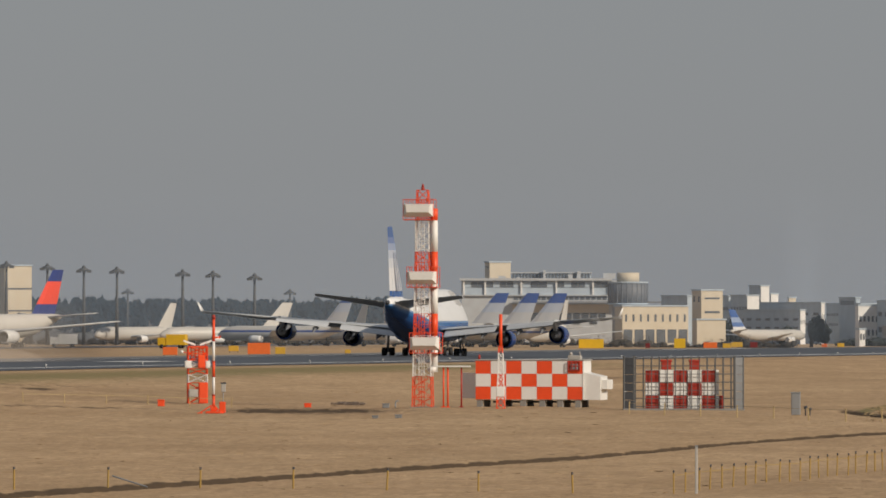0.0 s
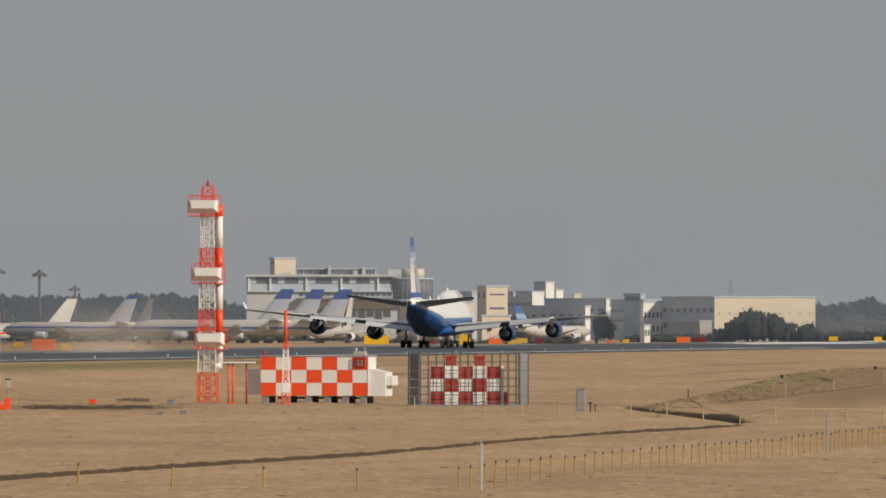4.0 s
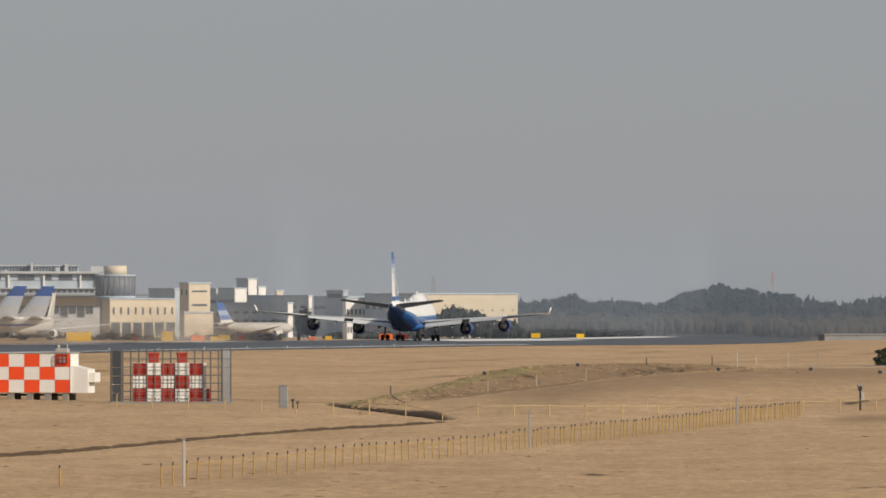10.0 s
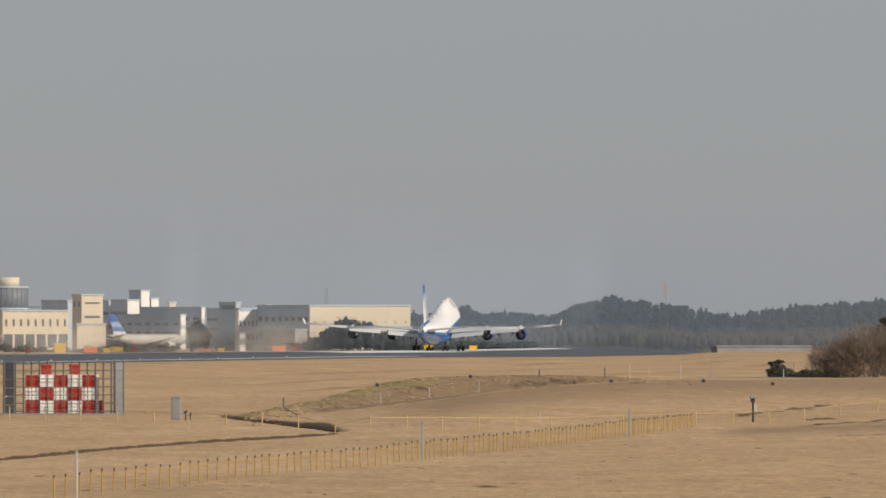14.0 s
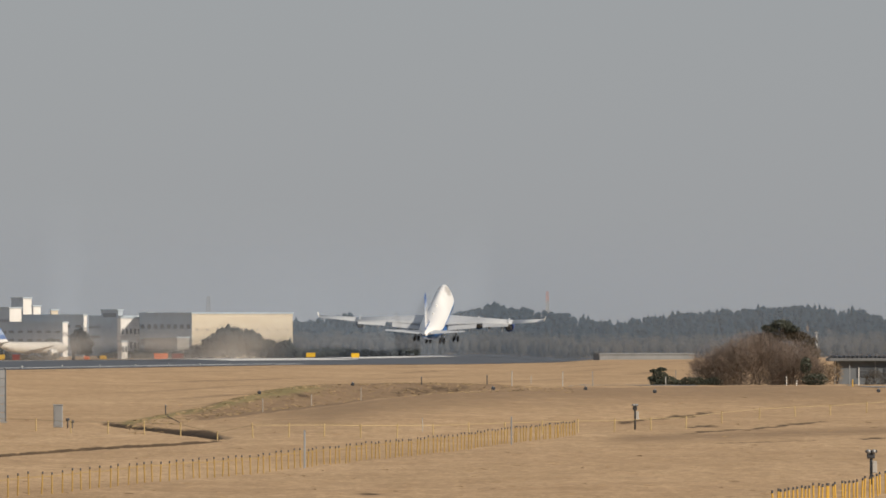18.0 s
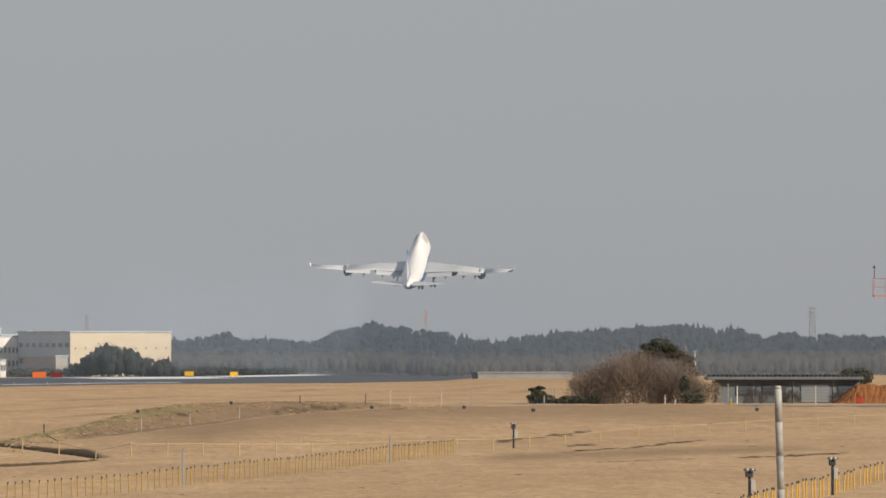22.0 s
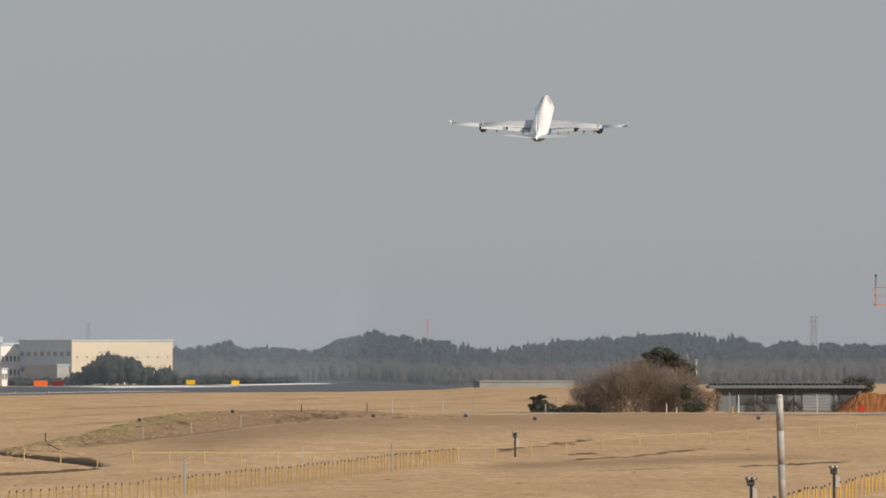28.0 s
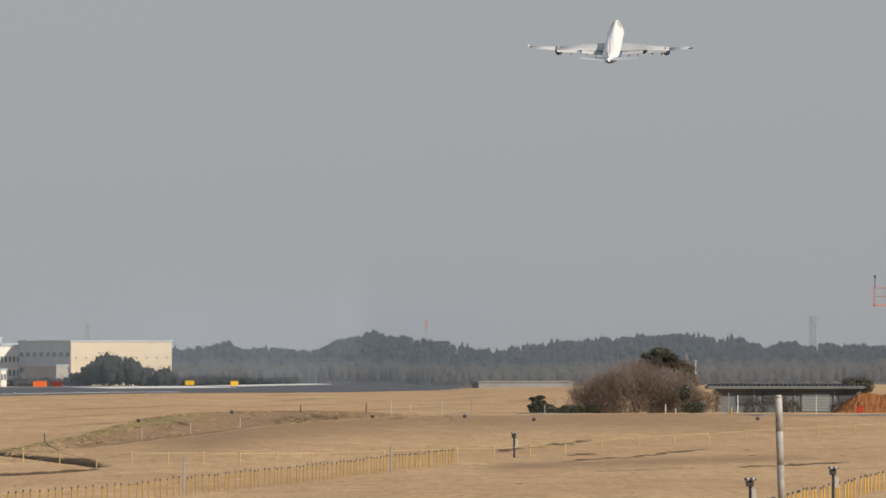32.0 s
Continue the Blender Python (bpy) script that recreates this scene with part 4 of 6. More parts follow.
    for b2, d2, hh in ((-22.66, 753.0, 0.55), (-22.24, 752.7, 0.4)):
        q = thing("light_stub", site(b2, d2), "short dark field light on a stub post", "field light")
        bm = bmesh.new()
        rod(bm, (0, 0, 0), (0, 0, hh), 0.05, seg=6)
        part("stub", bm, DARK, q)
        bm = bmesh.new()
        rod(bm, (-0.12, 0, hh), (0.12, 0, hh + 0.08), 0.09, seg=8)
        part("lamp", bm, DARK, q)


build_cage()


# ---- fences and stakes ----
def stake_row(label, pts, step, height, r, material, cap=None, wire=False, name="stake_fence", other=None):
    """Stakes along a line of (bearing, distance) points, at even steps of bearing."""
    ps = [site(*q) for q in pts]
    f = thing(name, ps[0], label, "stake fence")
    pm = bmesh.new()
    rod(pm, (0, 0, -0.1), (0, 0, height), r, seg=6)
    first = part("stake", pm, material, f)
    odata = None
    if other:
        odata = first.data.copy()
        odata.materials[0] = other
    cm = None
    spots, left = [], 0.0
    for (b0, d0), (b1, d1) in zip(pts, pts[1:]):
        s = left
        while s < b1 - b0:
            k = s / (b1 - b0)
            spots.append(site(b0 + s, 1 / (1 / d0 + (1 / d1 - 1 / d0) * k)))
            s += step * (pts[0][1] * (1 / d0 + (1 / d1 - 1 / d0) * k)) ** 3.5 if step > 0 else -step
        left = s - (b1 - b0)
    for i, q in enumerate(spots):
        q = Vector((q.x, q.y, float(ground_z(q.x, q.y))))
        ob = first if i == 0 else new("stake", odata if (other and i % 2) else first.data)
        ob.parent = f
        ob.location = q - ps[0] + Vector((random.uniform(-0.06, 0.06), random.uniform(-0.2, 0.2), random.uniform(-0.06, 0.04)))
        ob.rotation_euler = (random.uniform(-0.03, 0.03), random.uniform(-0.05, 0.05), 0)
        if cap:
            if cm is None:
                bm = bmesh.new()
                rod(bm, (0, 0, height), (0, 0, height + 0.11), r * 1.15, seg=6)
                cm = part("cap", bm, cap, ob)
            else:
                c2 = new("cap", cm.data)
                c2.parent = ob
        spots[i] = q
    if wire:
        bm = bmesh.new()
        for a, b in zip(spots, spots[1:]):
            rod(bm, a - ps[0] + Vector((0, 0, height * 0.86)), b - ps[0] + Vector((0, 0, height * 0.86)), 0.016, seg=3)
        part("rope", bm, material, f)
    return f


stake_row("close row of short yellow marker stakes with dark caps", [(-34.97, 438.7), (-19.42, 484.5), (-0.73, 550.0), (11.25, 612.7), (24.44, 709.6)], 1.2, 0.88, 0.036, DULLY, DARK, wire=True)
stake_row("widely spaced yellow stakes with dark caps on dry grass", [(-96.15, 444.5), (-87.36, 452.8), (-44.22, 436.3)], -8.65, 0.8, 0.045, DULLY, DARK)
stake_row("row of pale yellow stakes along the ditch", [(-39.05, 763.8), (-28.58, 743.0), (-15.29, 703.8), (-5.18, 680.8), (12.04, 691.0), (17.90, 707.6), (27.48, 725.7), (34.18, 748.8), (41.39, 825.1), (50.82, 873.3), (61.39, 917.4), (68.09, 944.1)], -3.35, 0.9, 0.046, STRAW, wire=True)
stake_row("thin pale stakes with a sagging wire in the grass", [(-95.4, 810), (-74.5, 812)], -3.9, 0.75, 0.035, STRAW, wire=True)
stake_row("dense row of striped yellow stakes with dark caps", [(42.7, 416), (50.6, 447), (56, 492), (60.7, 533), (64.3, 573), (71, 640)], -0.37, 0.9, 0.042, YELLOW, DARK)


def white_post(place, h, w, m, label):
    t = thing("marker_post", place, label, "marker post")
    bm = bmesh.new()
    box(bm, (-w, -w, -0.1), (w, w, h), 0, 0.02)
    part("post", bm, m, t)
    bm = bmesh.new()
    box(bm, (-w * 1.1, -w * 1.1, h), (w * 1.1, w * 1.1, h + 0.08))
    part("cap", bm, GREY, t)


white_post(site(-32.76, 438.6), 1.9, 0.058, PALE, "tall white concrete marker post in the grass")
white_post(site(-0.73, 547.9), 1.85, 0.05, GALV, "tall pale concrete marker post beside the stakes")
white_post(site(18.43, 654.4), 1.6, 0.045, GREY, "tall grey marker post beside the stakes")

# ---- buildings beyond the runway ----
def block(name, label, bl, bc, br, d, ztop, material, rows_r=(), rows_l=(), category="building", theta=25.0, roof=GREYC, end=None, front=None):
    """A building seen on its corner: bearings of its left edge, near corner and right edge."""
    co = site(bc, d)
    th = radians(theta)
    lr = max(0.5, (br - bc) / 1000 * d / math.cos(th))
    ll = max(0.5, (bc - bl) / 1000 * d / math.sin(th)) if theta > 8 else 18.0
    t = thing(name, co, label, category, rz=theta)
    h = ztop - co.z
    bm = bmesh.new()
    box(bm, (0, 0, -1.0), (lr, ll, h))
    part("wall", bm, material, t)
    bm = bmesh.new()
    box(bm, (-0.25, -0.25, h), (lr + 0.25, ll + 0.25, h + 0.35))
    part("roof", bm, roof, t)
    # the front skin's colour stands for the sunlit side
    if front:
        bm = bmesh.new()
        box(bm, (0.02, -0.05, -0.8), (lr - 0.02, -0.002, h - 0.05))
        part("front_wall", bm, front, t, "front wall skin coloured as the sunlit side")
    # the end skin's grey stands for the shaded side
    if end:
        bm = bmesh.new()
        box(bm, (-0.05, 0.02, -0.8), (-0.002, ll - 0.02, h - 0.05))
        part("end_wall", bm, end, t, "end wall skin greyed as the shaded side")
    for z0, z1, n, fill in rows_r:
        w = lr / n
        for i in range(n):
            bm = bmesh.new()
            box(bm, (w * (i + 0.5 - fill / 2), -0.08, z0 * h), (w * (i + 0.5 + fill / 2), 0.04, z1 * h))
            part("window", bm, HAZEGLASS, t)
    for z0, z1, n, fill in rows_l:
        w = ll / n
        for i in range(n):
            bm = bmesh.new()
            box(bm, (-0.08, w * (i + 0.5 - fill / 2), z0 * h), (0.04, w * (i + 0.5 + fill / 2), z1 * h))
            part("window", bm, HAZEGLASS, t)
    return t


# terminal with its ramp tower
def edge_light(s, l):
    x, y = s * RUN_D[0] + l * RUN_D[1], s * RUN_D[1] - l * RUN_D[0]
    t = thing("runway_edge_light", (x, y, float(ground_z(x, y)) + 0.05), "small white runway edge light on a short stem", "runway light", group="runway edge lights")
    part("stem", rod(bmesh.new(), (0, 0, 0), (0, 0, 0.25), 0.06, seg=6), GREY, t)
    part("lens", rod(bmesh.new(), (0, 0, 0.25), (0, 0, 0.42), 0.09, 0.07, 8), WHITE, t)


for k in range(18):
    edge_light(1140 + 60 * k, -210.2)


def build_terminal():
    d = 2900.0
    # concrete paled towards blue to carry the distance haze
    HAZED_CONCRETE = mat("terminal_concrete", (0.48, 0.50, 0.52), 0.75, dirt=(0.42, 0.43, 0.44))
    p = d / 19104
    o = site((910 - 1857) / 19.104, d)
    t = thing("terminal", o, "long banded concrete terminal with ribbon windows and a flat roof", "terminal", rz=3.2)

    def put(name, x0, x1, top, low, y0, y1, m, label=""):
        """A slab between two heights, given by bearings and rises as seen from the bank."""
        bm = bmesh.new()
        z0, z1 = (7.5 + ((441 - q) / 19.104 + 5.449) / 1000 * d - o.z for q in (low, top))
        box(bm, ((x0 - 910) * p, y0, z0), ((x1 - 910) * p, y1, z1))
        return part(name, bm, m, t, label)
    put("wall", 815, 1100, 495, 606, 0, 30, HAZED_CONCRETE)
    put("roof", 812, 1082, 491, 495, -1.6, 31, HAZED_CONCRETE, "pale overhanging roof slab")
    put("spandrel", 815, 1078, 508, 520, -0.3, -0.002, GREYC, "grey panel band")
    put("cornice", 815, 1078, 520, 522, -0.9, -0.002, HAZED_CONCRETE)
    put("lower_wall", 905, 1076, 537, 552, -0.35, -0.002, CREAM, "cream lower wall")
    put("walkway", 905, 1225, 532, 535, -4.0, -0.4, mat("walkway_grey", (0.20, 0.21, 0.23), 0.7), "dark covered walkway")
    piers = (819, 857, 921, 983, 1048, 1076)
    for a, b in zip(piers, piers[1:]):
        n = max(2, round((b - a) / 14))
        for i in range(n):
            put("window", a + 2 + (b - a - 4) * i / n, a + 1.4 + (b - a - 4) * (i + 1) / n, 497, 507, -0.2, -0.002, HAZEGLASS if (i + a) % 3 else GREYC)
    for a in piers:
        put("pier", a - 1.5, a + 1.5, 494, 520, -0.9, -0.3, WHITE)
    for i in range(17):
        put("window", 908 + i * 9.8, 915 + i * 9.8, 524, 529, -0.15, -0.002, HAZEGLASS)
    # dark panels imitate the shade along the terminal's foot
    for i in range(11):
        put("foot_shade_panel", 908 + i * 15, 920 + i * 15, 553, 566 + 6 * (i % 2), -0.25, -0.002, GLASS)
    put("roof_storey", 905, 1045, 482, 491, 5, 18, GREYC, "set-back grey roof storey")
    put("roof_storey_slab", 903, 1047, 480, 482, 4.4, 18.6, HAZED_CONCRETE)
    for i in range(24):
        put("louvre", 906 + i * 5.8, 909 + i * 5.8, 483, 490, 4.7, 4.998, HAZEGLASS)
    for x0, x1, y0 in ((880, 893, 487), (913, 919, 489), (1004, 1012, 484), (1066, 1088, 482), (1020, 1026, 478), (960, 964, 476)):
        put("roof_plant", x0, x1, y0, 492, 1, 4, HAZED_CONCRETE)


build_terminal()
block("lift_tower", "cream lift tower rising from the terminal's roof", -52.44, -51.95, -50.04, 2960, 20.22, CREAM, (), ((0.93, 0.96, 4, 0.4),))
# the pier's low row of wide dark panes imitates a shaded recess
block("pier_building", "cream pier building with square windows", -40.40, -39.62, -33.60, 2750, 8.09, CREAM, ((0.62, 0.80, 9, 0.26), (0.08, 0.42, 6, 0.8)), ())
block("stair_tower", "cream stepped stair tower beside the pier", -33.23, -32.3, -30.35, 2700, 12.04, CREAM, ((0.3, 0.34, 1, 0.7), (0.6, 0.64, 1, 0.7), (0.85, 0.88, 1, 0.7)), ((0.8, 0.9, 2, 0.3),))
block("low_annex", "cream low building beside the stair tower", -33.08, -32.71, -30.09, 2660, 4.73, CREAM)
block("dark_roofed_hall", "dark flat-roofed hall behind the pier", -36.22, -33.60, -32.92, 2850, 10.80, GREYC)


def round_tower(b, d, ztop):
    c = site(b, d)
    t = thing("ramp_tower", c, "round dark-glazed ramp control tower with a cream drum on top", "control tower")
    h = ztop - c.z

    def drum(name, r, z0, z1, m, label=""):
        bm = bmesh.new()
        rod(bm, (0, 0, z0), (0, 0, z1), r, seg=32)
        part(name, bm, m, t, label)
    p = d / 19104
    drum("stem", 28 * p, -1, h - 55 * p, PALE)
    drum("glazed_drum", 35 * p, h - 55 * p, h - 17 * p, mat("drum_glazing", (0.17, 0.185, 0.21), 0.6), "dark glazed drum")
    drum("rim", 36 * p, h - 19 * p, h - 16 * p, GREYC)
    drum("rim", 36 * p, h - 57 * p, h - 54 * p, GREYC)
    drum("top_drum", 20 * p, h - 16 * p, h, CREAM)
    for i in range(24):
        a = 2 * math.pi * i / 24
        bm = bmesh.new()
        rod(bm, (35.3 * p * math.cos(a), 35.3 * p * math.sin(a), h - 54 * p), (35.3 * p * math.cos(a), 35.3 * p * math.sin(a), h - 19 * p), 0.1, seg=4)
        part("mullion", bm, MATS["drum_glazing"], t)


round_tower(-39.10, 2760, 16.76)

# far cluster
# grey walls and white fronts: shade and sunlight are in the paint
for xl, xc, xr, yt, d, m, f, lab in ((1277, 1288, 1300, 523, 3200, GREYC, GREYC, "blue-grey office block"), (1290, 1321, 1342, 522, 3150, GREYC, WHITE, "grey office block, its sunlit front painted white"), (1323, 1345, 1360, 505, 3190, GREYC, WHITE, "tall grey block, its sunlit front painted white"),
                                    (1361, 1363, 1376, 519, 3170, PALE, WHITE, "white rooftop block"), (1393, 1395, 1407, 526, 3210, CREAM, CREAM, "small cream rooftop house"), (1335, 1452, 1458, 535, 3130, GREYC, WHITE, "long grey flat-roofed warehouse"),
                                    (1310, 1415, 1424, 548, 3060, GREYC, WHITE, "low grey warehouse, its sunlit end painted white"), (1460, 1487, 1490, 537, 3170, GREYC, GREYC, "plain grey block"), (1560, 1566, 1575, 531, 3190, GREYC, GREYC, "dark grey block behind the others")):
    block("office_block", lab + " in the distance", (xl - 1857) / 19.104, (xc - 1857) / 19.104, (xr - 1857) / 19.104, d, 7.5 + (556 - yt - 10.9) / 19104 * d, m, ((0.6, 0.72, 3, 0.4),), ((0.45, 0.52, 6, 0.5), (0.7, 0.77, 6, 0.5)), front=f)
block("blue_topped_block", "grey block with a dark blue band at the top", -19.62, -18.00, -17.58, 3000, 10.45, GREYC, (), ((0.86, 0.95, 1, 0.8),))
block("white_annex", "white annex with small windows", -18.00, -17.53, -15.43, 2990, 8.72, WHITE, ((0.55, 0.68, 5, 0.4), (0.25, 0.38, 5, 0.4)))
block("hangar", "large cream hangar, its end wall greyed as the shaded side", -16.19, -11.16, -1.84, 2950, 9.55, CREAM, ((0.62, 0.66, 10, 0.12),), ((0.66, 0.76, 8, 0.55), (0.30, 0.42, 8, 0.55)), end=GREYC)
block("hangar_annex", "low pale annex in front of the hangar", -15.66, -12.52, -11.42, 2900, 2.99, PALE)
block("gate_house", "small white hut beside the perimeter road", -18.07, -17.65, -17.13, 2860, 2.00, WHITE, ((0.4, 0.75, 2, 0.6),))
block("white_building", "white office building with rows of windows", -18.07, -17.76, -15.51, 2980, 8.32, WHITE, ((0.6, 0.74, 6, 0.5), (0.25, 0.4, 6, 0.5)))
block("cargo_building", "pale block behind the parked aircraft", -99.29, -97.09, -94.69, 2800, 18.65, CREAM, ((0.70, 0.72, 1, 1.0), (0.42, 0.44, 1, 1.0)))
block("far_shed", "small pale shed near the trees", 6.85, 7.47, 8.68, 3230, -1.58, PALE)
block("low_wall_building", "long low pale building before the woods", 26.4, 26.6, 35.37, 3000, -1.75, mat("grey_wall", (0.27, 0.28, 0.29), 0.8), theta=4, roof=mat("grey_wall", (0.27, 0.28, 0.29), 0.8))


# ---- parked airliners ----
def airliner(b, d, heading, length, label, body, fin, engines=True):
    """A twin-jet at rest, in simple true proportions."""
    t = thing("parked_airliner", site(b, d), label, "airliner", rz=heading)
    k = length / 54.0
    st = [(27, 0.2, 3.6, 4.1), (26, 1.2, 2.8, 5.0), (23, 2.3, 2.0, 6.5), (19, 2.55, 1.8, 6.95), (-8, 2.55, 1.8, 6.95), (-15, 2.2, 2.5, 7.0), (-22, 1.1, 4.6, 7.0), (-26.5, 0.3, 6.0, 6.8)]
    part("fuselage", loft(bmesh.new(), [body_ring(y * k, w * k, lo * k, hi * k, 16) for y, w, lo, hi in st]), body, t)

    def fr(z, le, ch, th):
        return [Vector((th * q * k, (le - ch * a) * k, z * k)) for a, q in [(0, 0), (0.2, 0.5), (0.6, 0.5), (1, 0.05), (1, -0.05), (0.6, -0.5), (0.2, -0.5)]]
    part("fin", loft(bmesh.new(), [fr(6.2, -14.5, 9.5, 0.7), fr(16.0, -23.5, 4.2, 0.3)], smooth_f=False), fin, t, "tail fin in the operator's colours")
    for s in (-1, 1):
        part("wing", loft(bmesh.new(), wing_rings([(1.0 * k, 7.5 * k, 9.5 * k, 3.0 * k, 1.1 * k), (9 * k, 0.5 * k, 5.2 * k, 3.8 * k, 0.6 * k), (23.5 * k, -9.5 * k, 2.0 * k, 5.4 * k, 0.25 * k)], s)), AIR_WING, t)
        part("stabiliser", loft(bmesh.new(), wing_rings([(0.5 * k, -19 * k, 5.5 * k, 6.2 * k, 0.4 * k), (9.3 * k, -24.5 * k, 1.9 * k, 7.1 * k, 0.2 * k)], s)), AIR_WING, t)
        part("engine", nacelle(bmesh.new(), s * 7.9 * k, 6.5 * k, 2.3 * k, 1.3 * k, 4.6 * k), [AIR_WHITE, DARK], t)
        for y in (-2.0,):
            bm = bmesh.new()
            rod(bm, (s * 4.6 * k, y * k, 3.0 * k), (s * 4.6 * k, y * k, 0.5 * k), 0.15 * k, seg=6)
            wheel_bogie(bm, s * 4.6 * k, y * k, (-0.7 * k, 0.7 * k), 1.1 * k, 0.55 * k, 0.4 * k)
            part("main_gear", bm, RUBBER, t)
    bm = bmesh.new()
    rod(bm, (0, 21 * k, 2.4 * k), (0, 21 * k, 0.4 * k), 0.12 * k, seg=6)
    wheel_bogie(bm, 0, 21 * k, (0,), 0.8 * k, 0.45 * k, 0.35 * k)
    part("nose_gear", bm, RUBBER, t)


# white dulled to tan, here and in LBODY, for the exhaust haze
DULL_WHITE = mat("hazed_aircraft_white", (0.60, 0.575, 0.53), 0.45, var=0.12, scale=0.3)
BLUE_FIN = ramp_mat("blue_and_white_fin", 2, [(0, (0.7, 0.7, 0.7)), (8.2, (0.62, 0.68, 0.78)), (10.4, (0.03, 0.10, 0.42))], 0.3)
DEEP_FIN = ramp_mat("red_and_blue_fin", 2, [(0, (0.04, 0.06, 0.20)), (9.6, (0.72, 0.09, 0.06)), (14.6, (0.04, 0.06, 0.20))], 0.3)
LBODY = ramp_mat("white_fuselage_blue_line", 2, [(0, (0.62, 0.62, 0.6)), (3.3, (0.03, 0.08, 0.32)), (3.8, (0.60, 0.58, 0.54))], 0.4)
SMALL_FIN = ramp_mat("small_blue_fin", 2, [(0, (0.7, 0.7, 0.7)), (5.0, (0.10, 0.18, 0.40)), (6.2, (0.30, 0.38, 0.55)), (7.6, (0.06, 0.13, 0.36))], 0.3)
airliner(-98.2, 2350, 154, 58, "white wide-body airliner with a red and blue tail, parked", DULL_WHITE, DEEP_FIN)
airliner(-84.90, 2750, 150, 36, "white airliner standing on the apron", DULL_WHITE, DULL_WHITE)
airliner(-71.03, 2600, 62, 38, "white airliner with a blue and white tail, parked", LBODY, BLUE_FIN)
airliner(-66.31, 2640, 30, 36, "white airliner with a plain white tail, parked", DULL_WHITE, DULL_WHITE)
airliner(-76.52, 2700, 118, 36, "plain white airliner parked beside its neighbours", DULL_WHITE, DULL_WHITE)
for x in (752, 806, 855):
    airliner((x - 1073 - 784) / 19.104, 2560, 66, 43, "white airliner with blue and white tail, one of three", LBODY, BLUE_FIN)
airliner(-46.53, 2580, 168, 38, "white airliner with a plain white tail, parked", DULL_WHITE, DULL_WHITE)
airliner(-26.17, 3000, -38, 33, "small white airliner with a blue tail, parked", DULL_WHITE, SMALL_FIN)


# ---- apron lights ----
MASTG = mat("weathered_grey_steel", (0.09, 0.095, 0.10), 0.7, 0.0)


def flood_mast(b, d, h):
    t = thing("floodlight_mast", site(b, d), "tall steel apron floodlight mast with a ring of lamps", "floodlight mast", group="apron floodlight masts")
    bm = bmesh.new()
    rod(bm, (0, 0, -0.5), (0, 0, h), 0.5, 0.28, 8)
    part("pole", bm, MASTG, t)
    bm = bmesh.new()
    rod(bm, (0, 0, h - 0.6), (0, 0, h), 1.6, 1.1, 12)
    rod(bm, (0, 0, h), (0, 0, h + 0.7), 0.6, 0.3, 8)
    part("lamp_ring", bm, MASTG, t)
    for i in range(8):
        a = math.pi * i / 4
        bm = bmesh.new()
        box(bm, (1.6 * math.cos(a) - 0.32, 1.6 * math.sin(a) - 0.3, h - 1.1), (1.6 * math.cos(a) + 0.32, 1.6 * math.sin(a) + 0.3, h - 0.4))
        part("lamp", bm, MASTG, t)


for x, y in ((5, 465), (78, 469), (143, 473), (202, 475), (319, 480), (373, 482), (447, 487)):
    b = (x - 1073 - 784) / 19.104
    flood_mast(b, 2720, 7.5 + (556 - y - 10.9) / 19104 * 2720 - site(b, 2720).z)
for x, y in ((221, 513), (510, 514)):
    b = (x - 1073 - 784) / 19.104
    flood_mast(b, 3350, 7.5 + (556 - y - 10.9) / 19104 * 3350 - site(b, 3350).z)


def service_truck(b, d, rz, m, label):
    t = thing("service_truck", site(b, d), label, "truck", rz=rz)
    for nm, lo, hi, mm in (("box_body", (-1.1, -3.4, 0.7), (1.1, 0.9, 3.0), m), ("cab", (-1.0, 1.0, 0.6), (1.0, 2.8, 2.3), m), ("windscreen", (-0.85, 2.8, 1.4), (0.85, 2.84, 2.1), GLASS)):
        bm = bmesh.new()
        box(bm, lo, hi, 0, 0.05 if nm != "windscreen" else 0.0)
        part(nm, bm, mm, t)
    for x in (-0.95, 0.95):
        for y in (-2.2, 1.9):
            bm = bmesh.new()
            rod(bm, (x - 0.14, y, 0.45), (x + 0.14, y, 0.45), 0.45, seg=14)
            part("wheel", bm, RUBBER, t)


service_truck(-81.57, 2320, 80, SIGNY, "orange-yellow airport service truck on the apron")
service_truck(-91.72, 2420, 95, WHITE, "white airport service truck on the apron")


# ---- runway signs ----
def sign(b, d, w, h, m, label):
    t = thing("taxiway_sign", site(b, d), label, "airfield sign", group="airfield signs")
    bm = bmesh.new()
    box(bm, (-w / 2, -0.15, 0.25), (w / 2, 0.15, 0.25 + h), 0, 0.04)
    part("board", bm, m, t)
    for x in (-w * 0.4, w * 0.4):
        bm = bmesh.new()
        rod(bm, (x, 0, -0.2), (x, 0, 0.3), 0.06, seg=6)
        part("leg", bm, DARK, t)


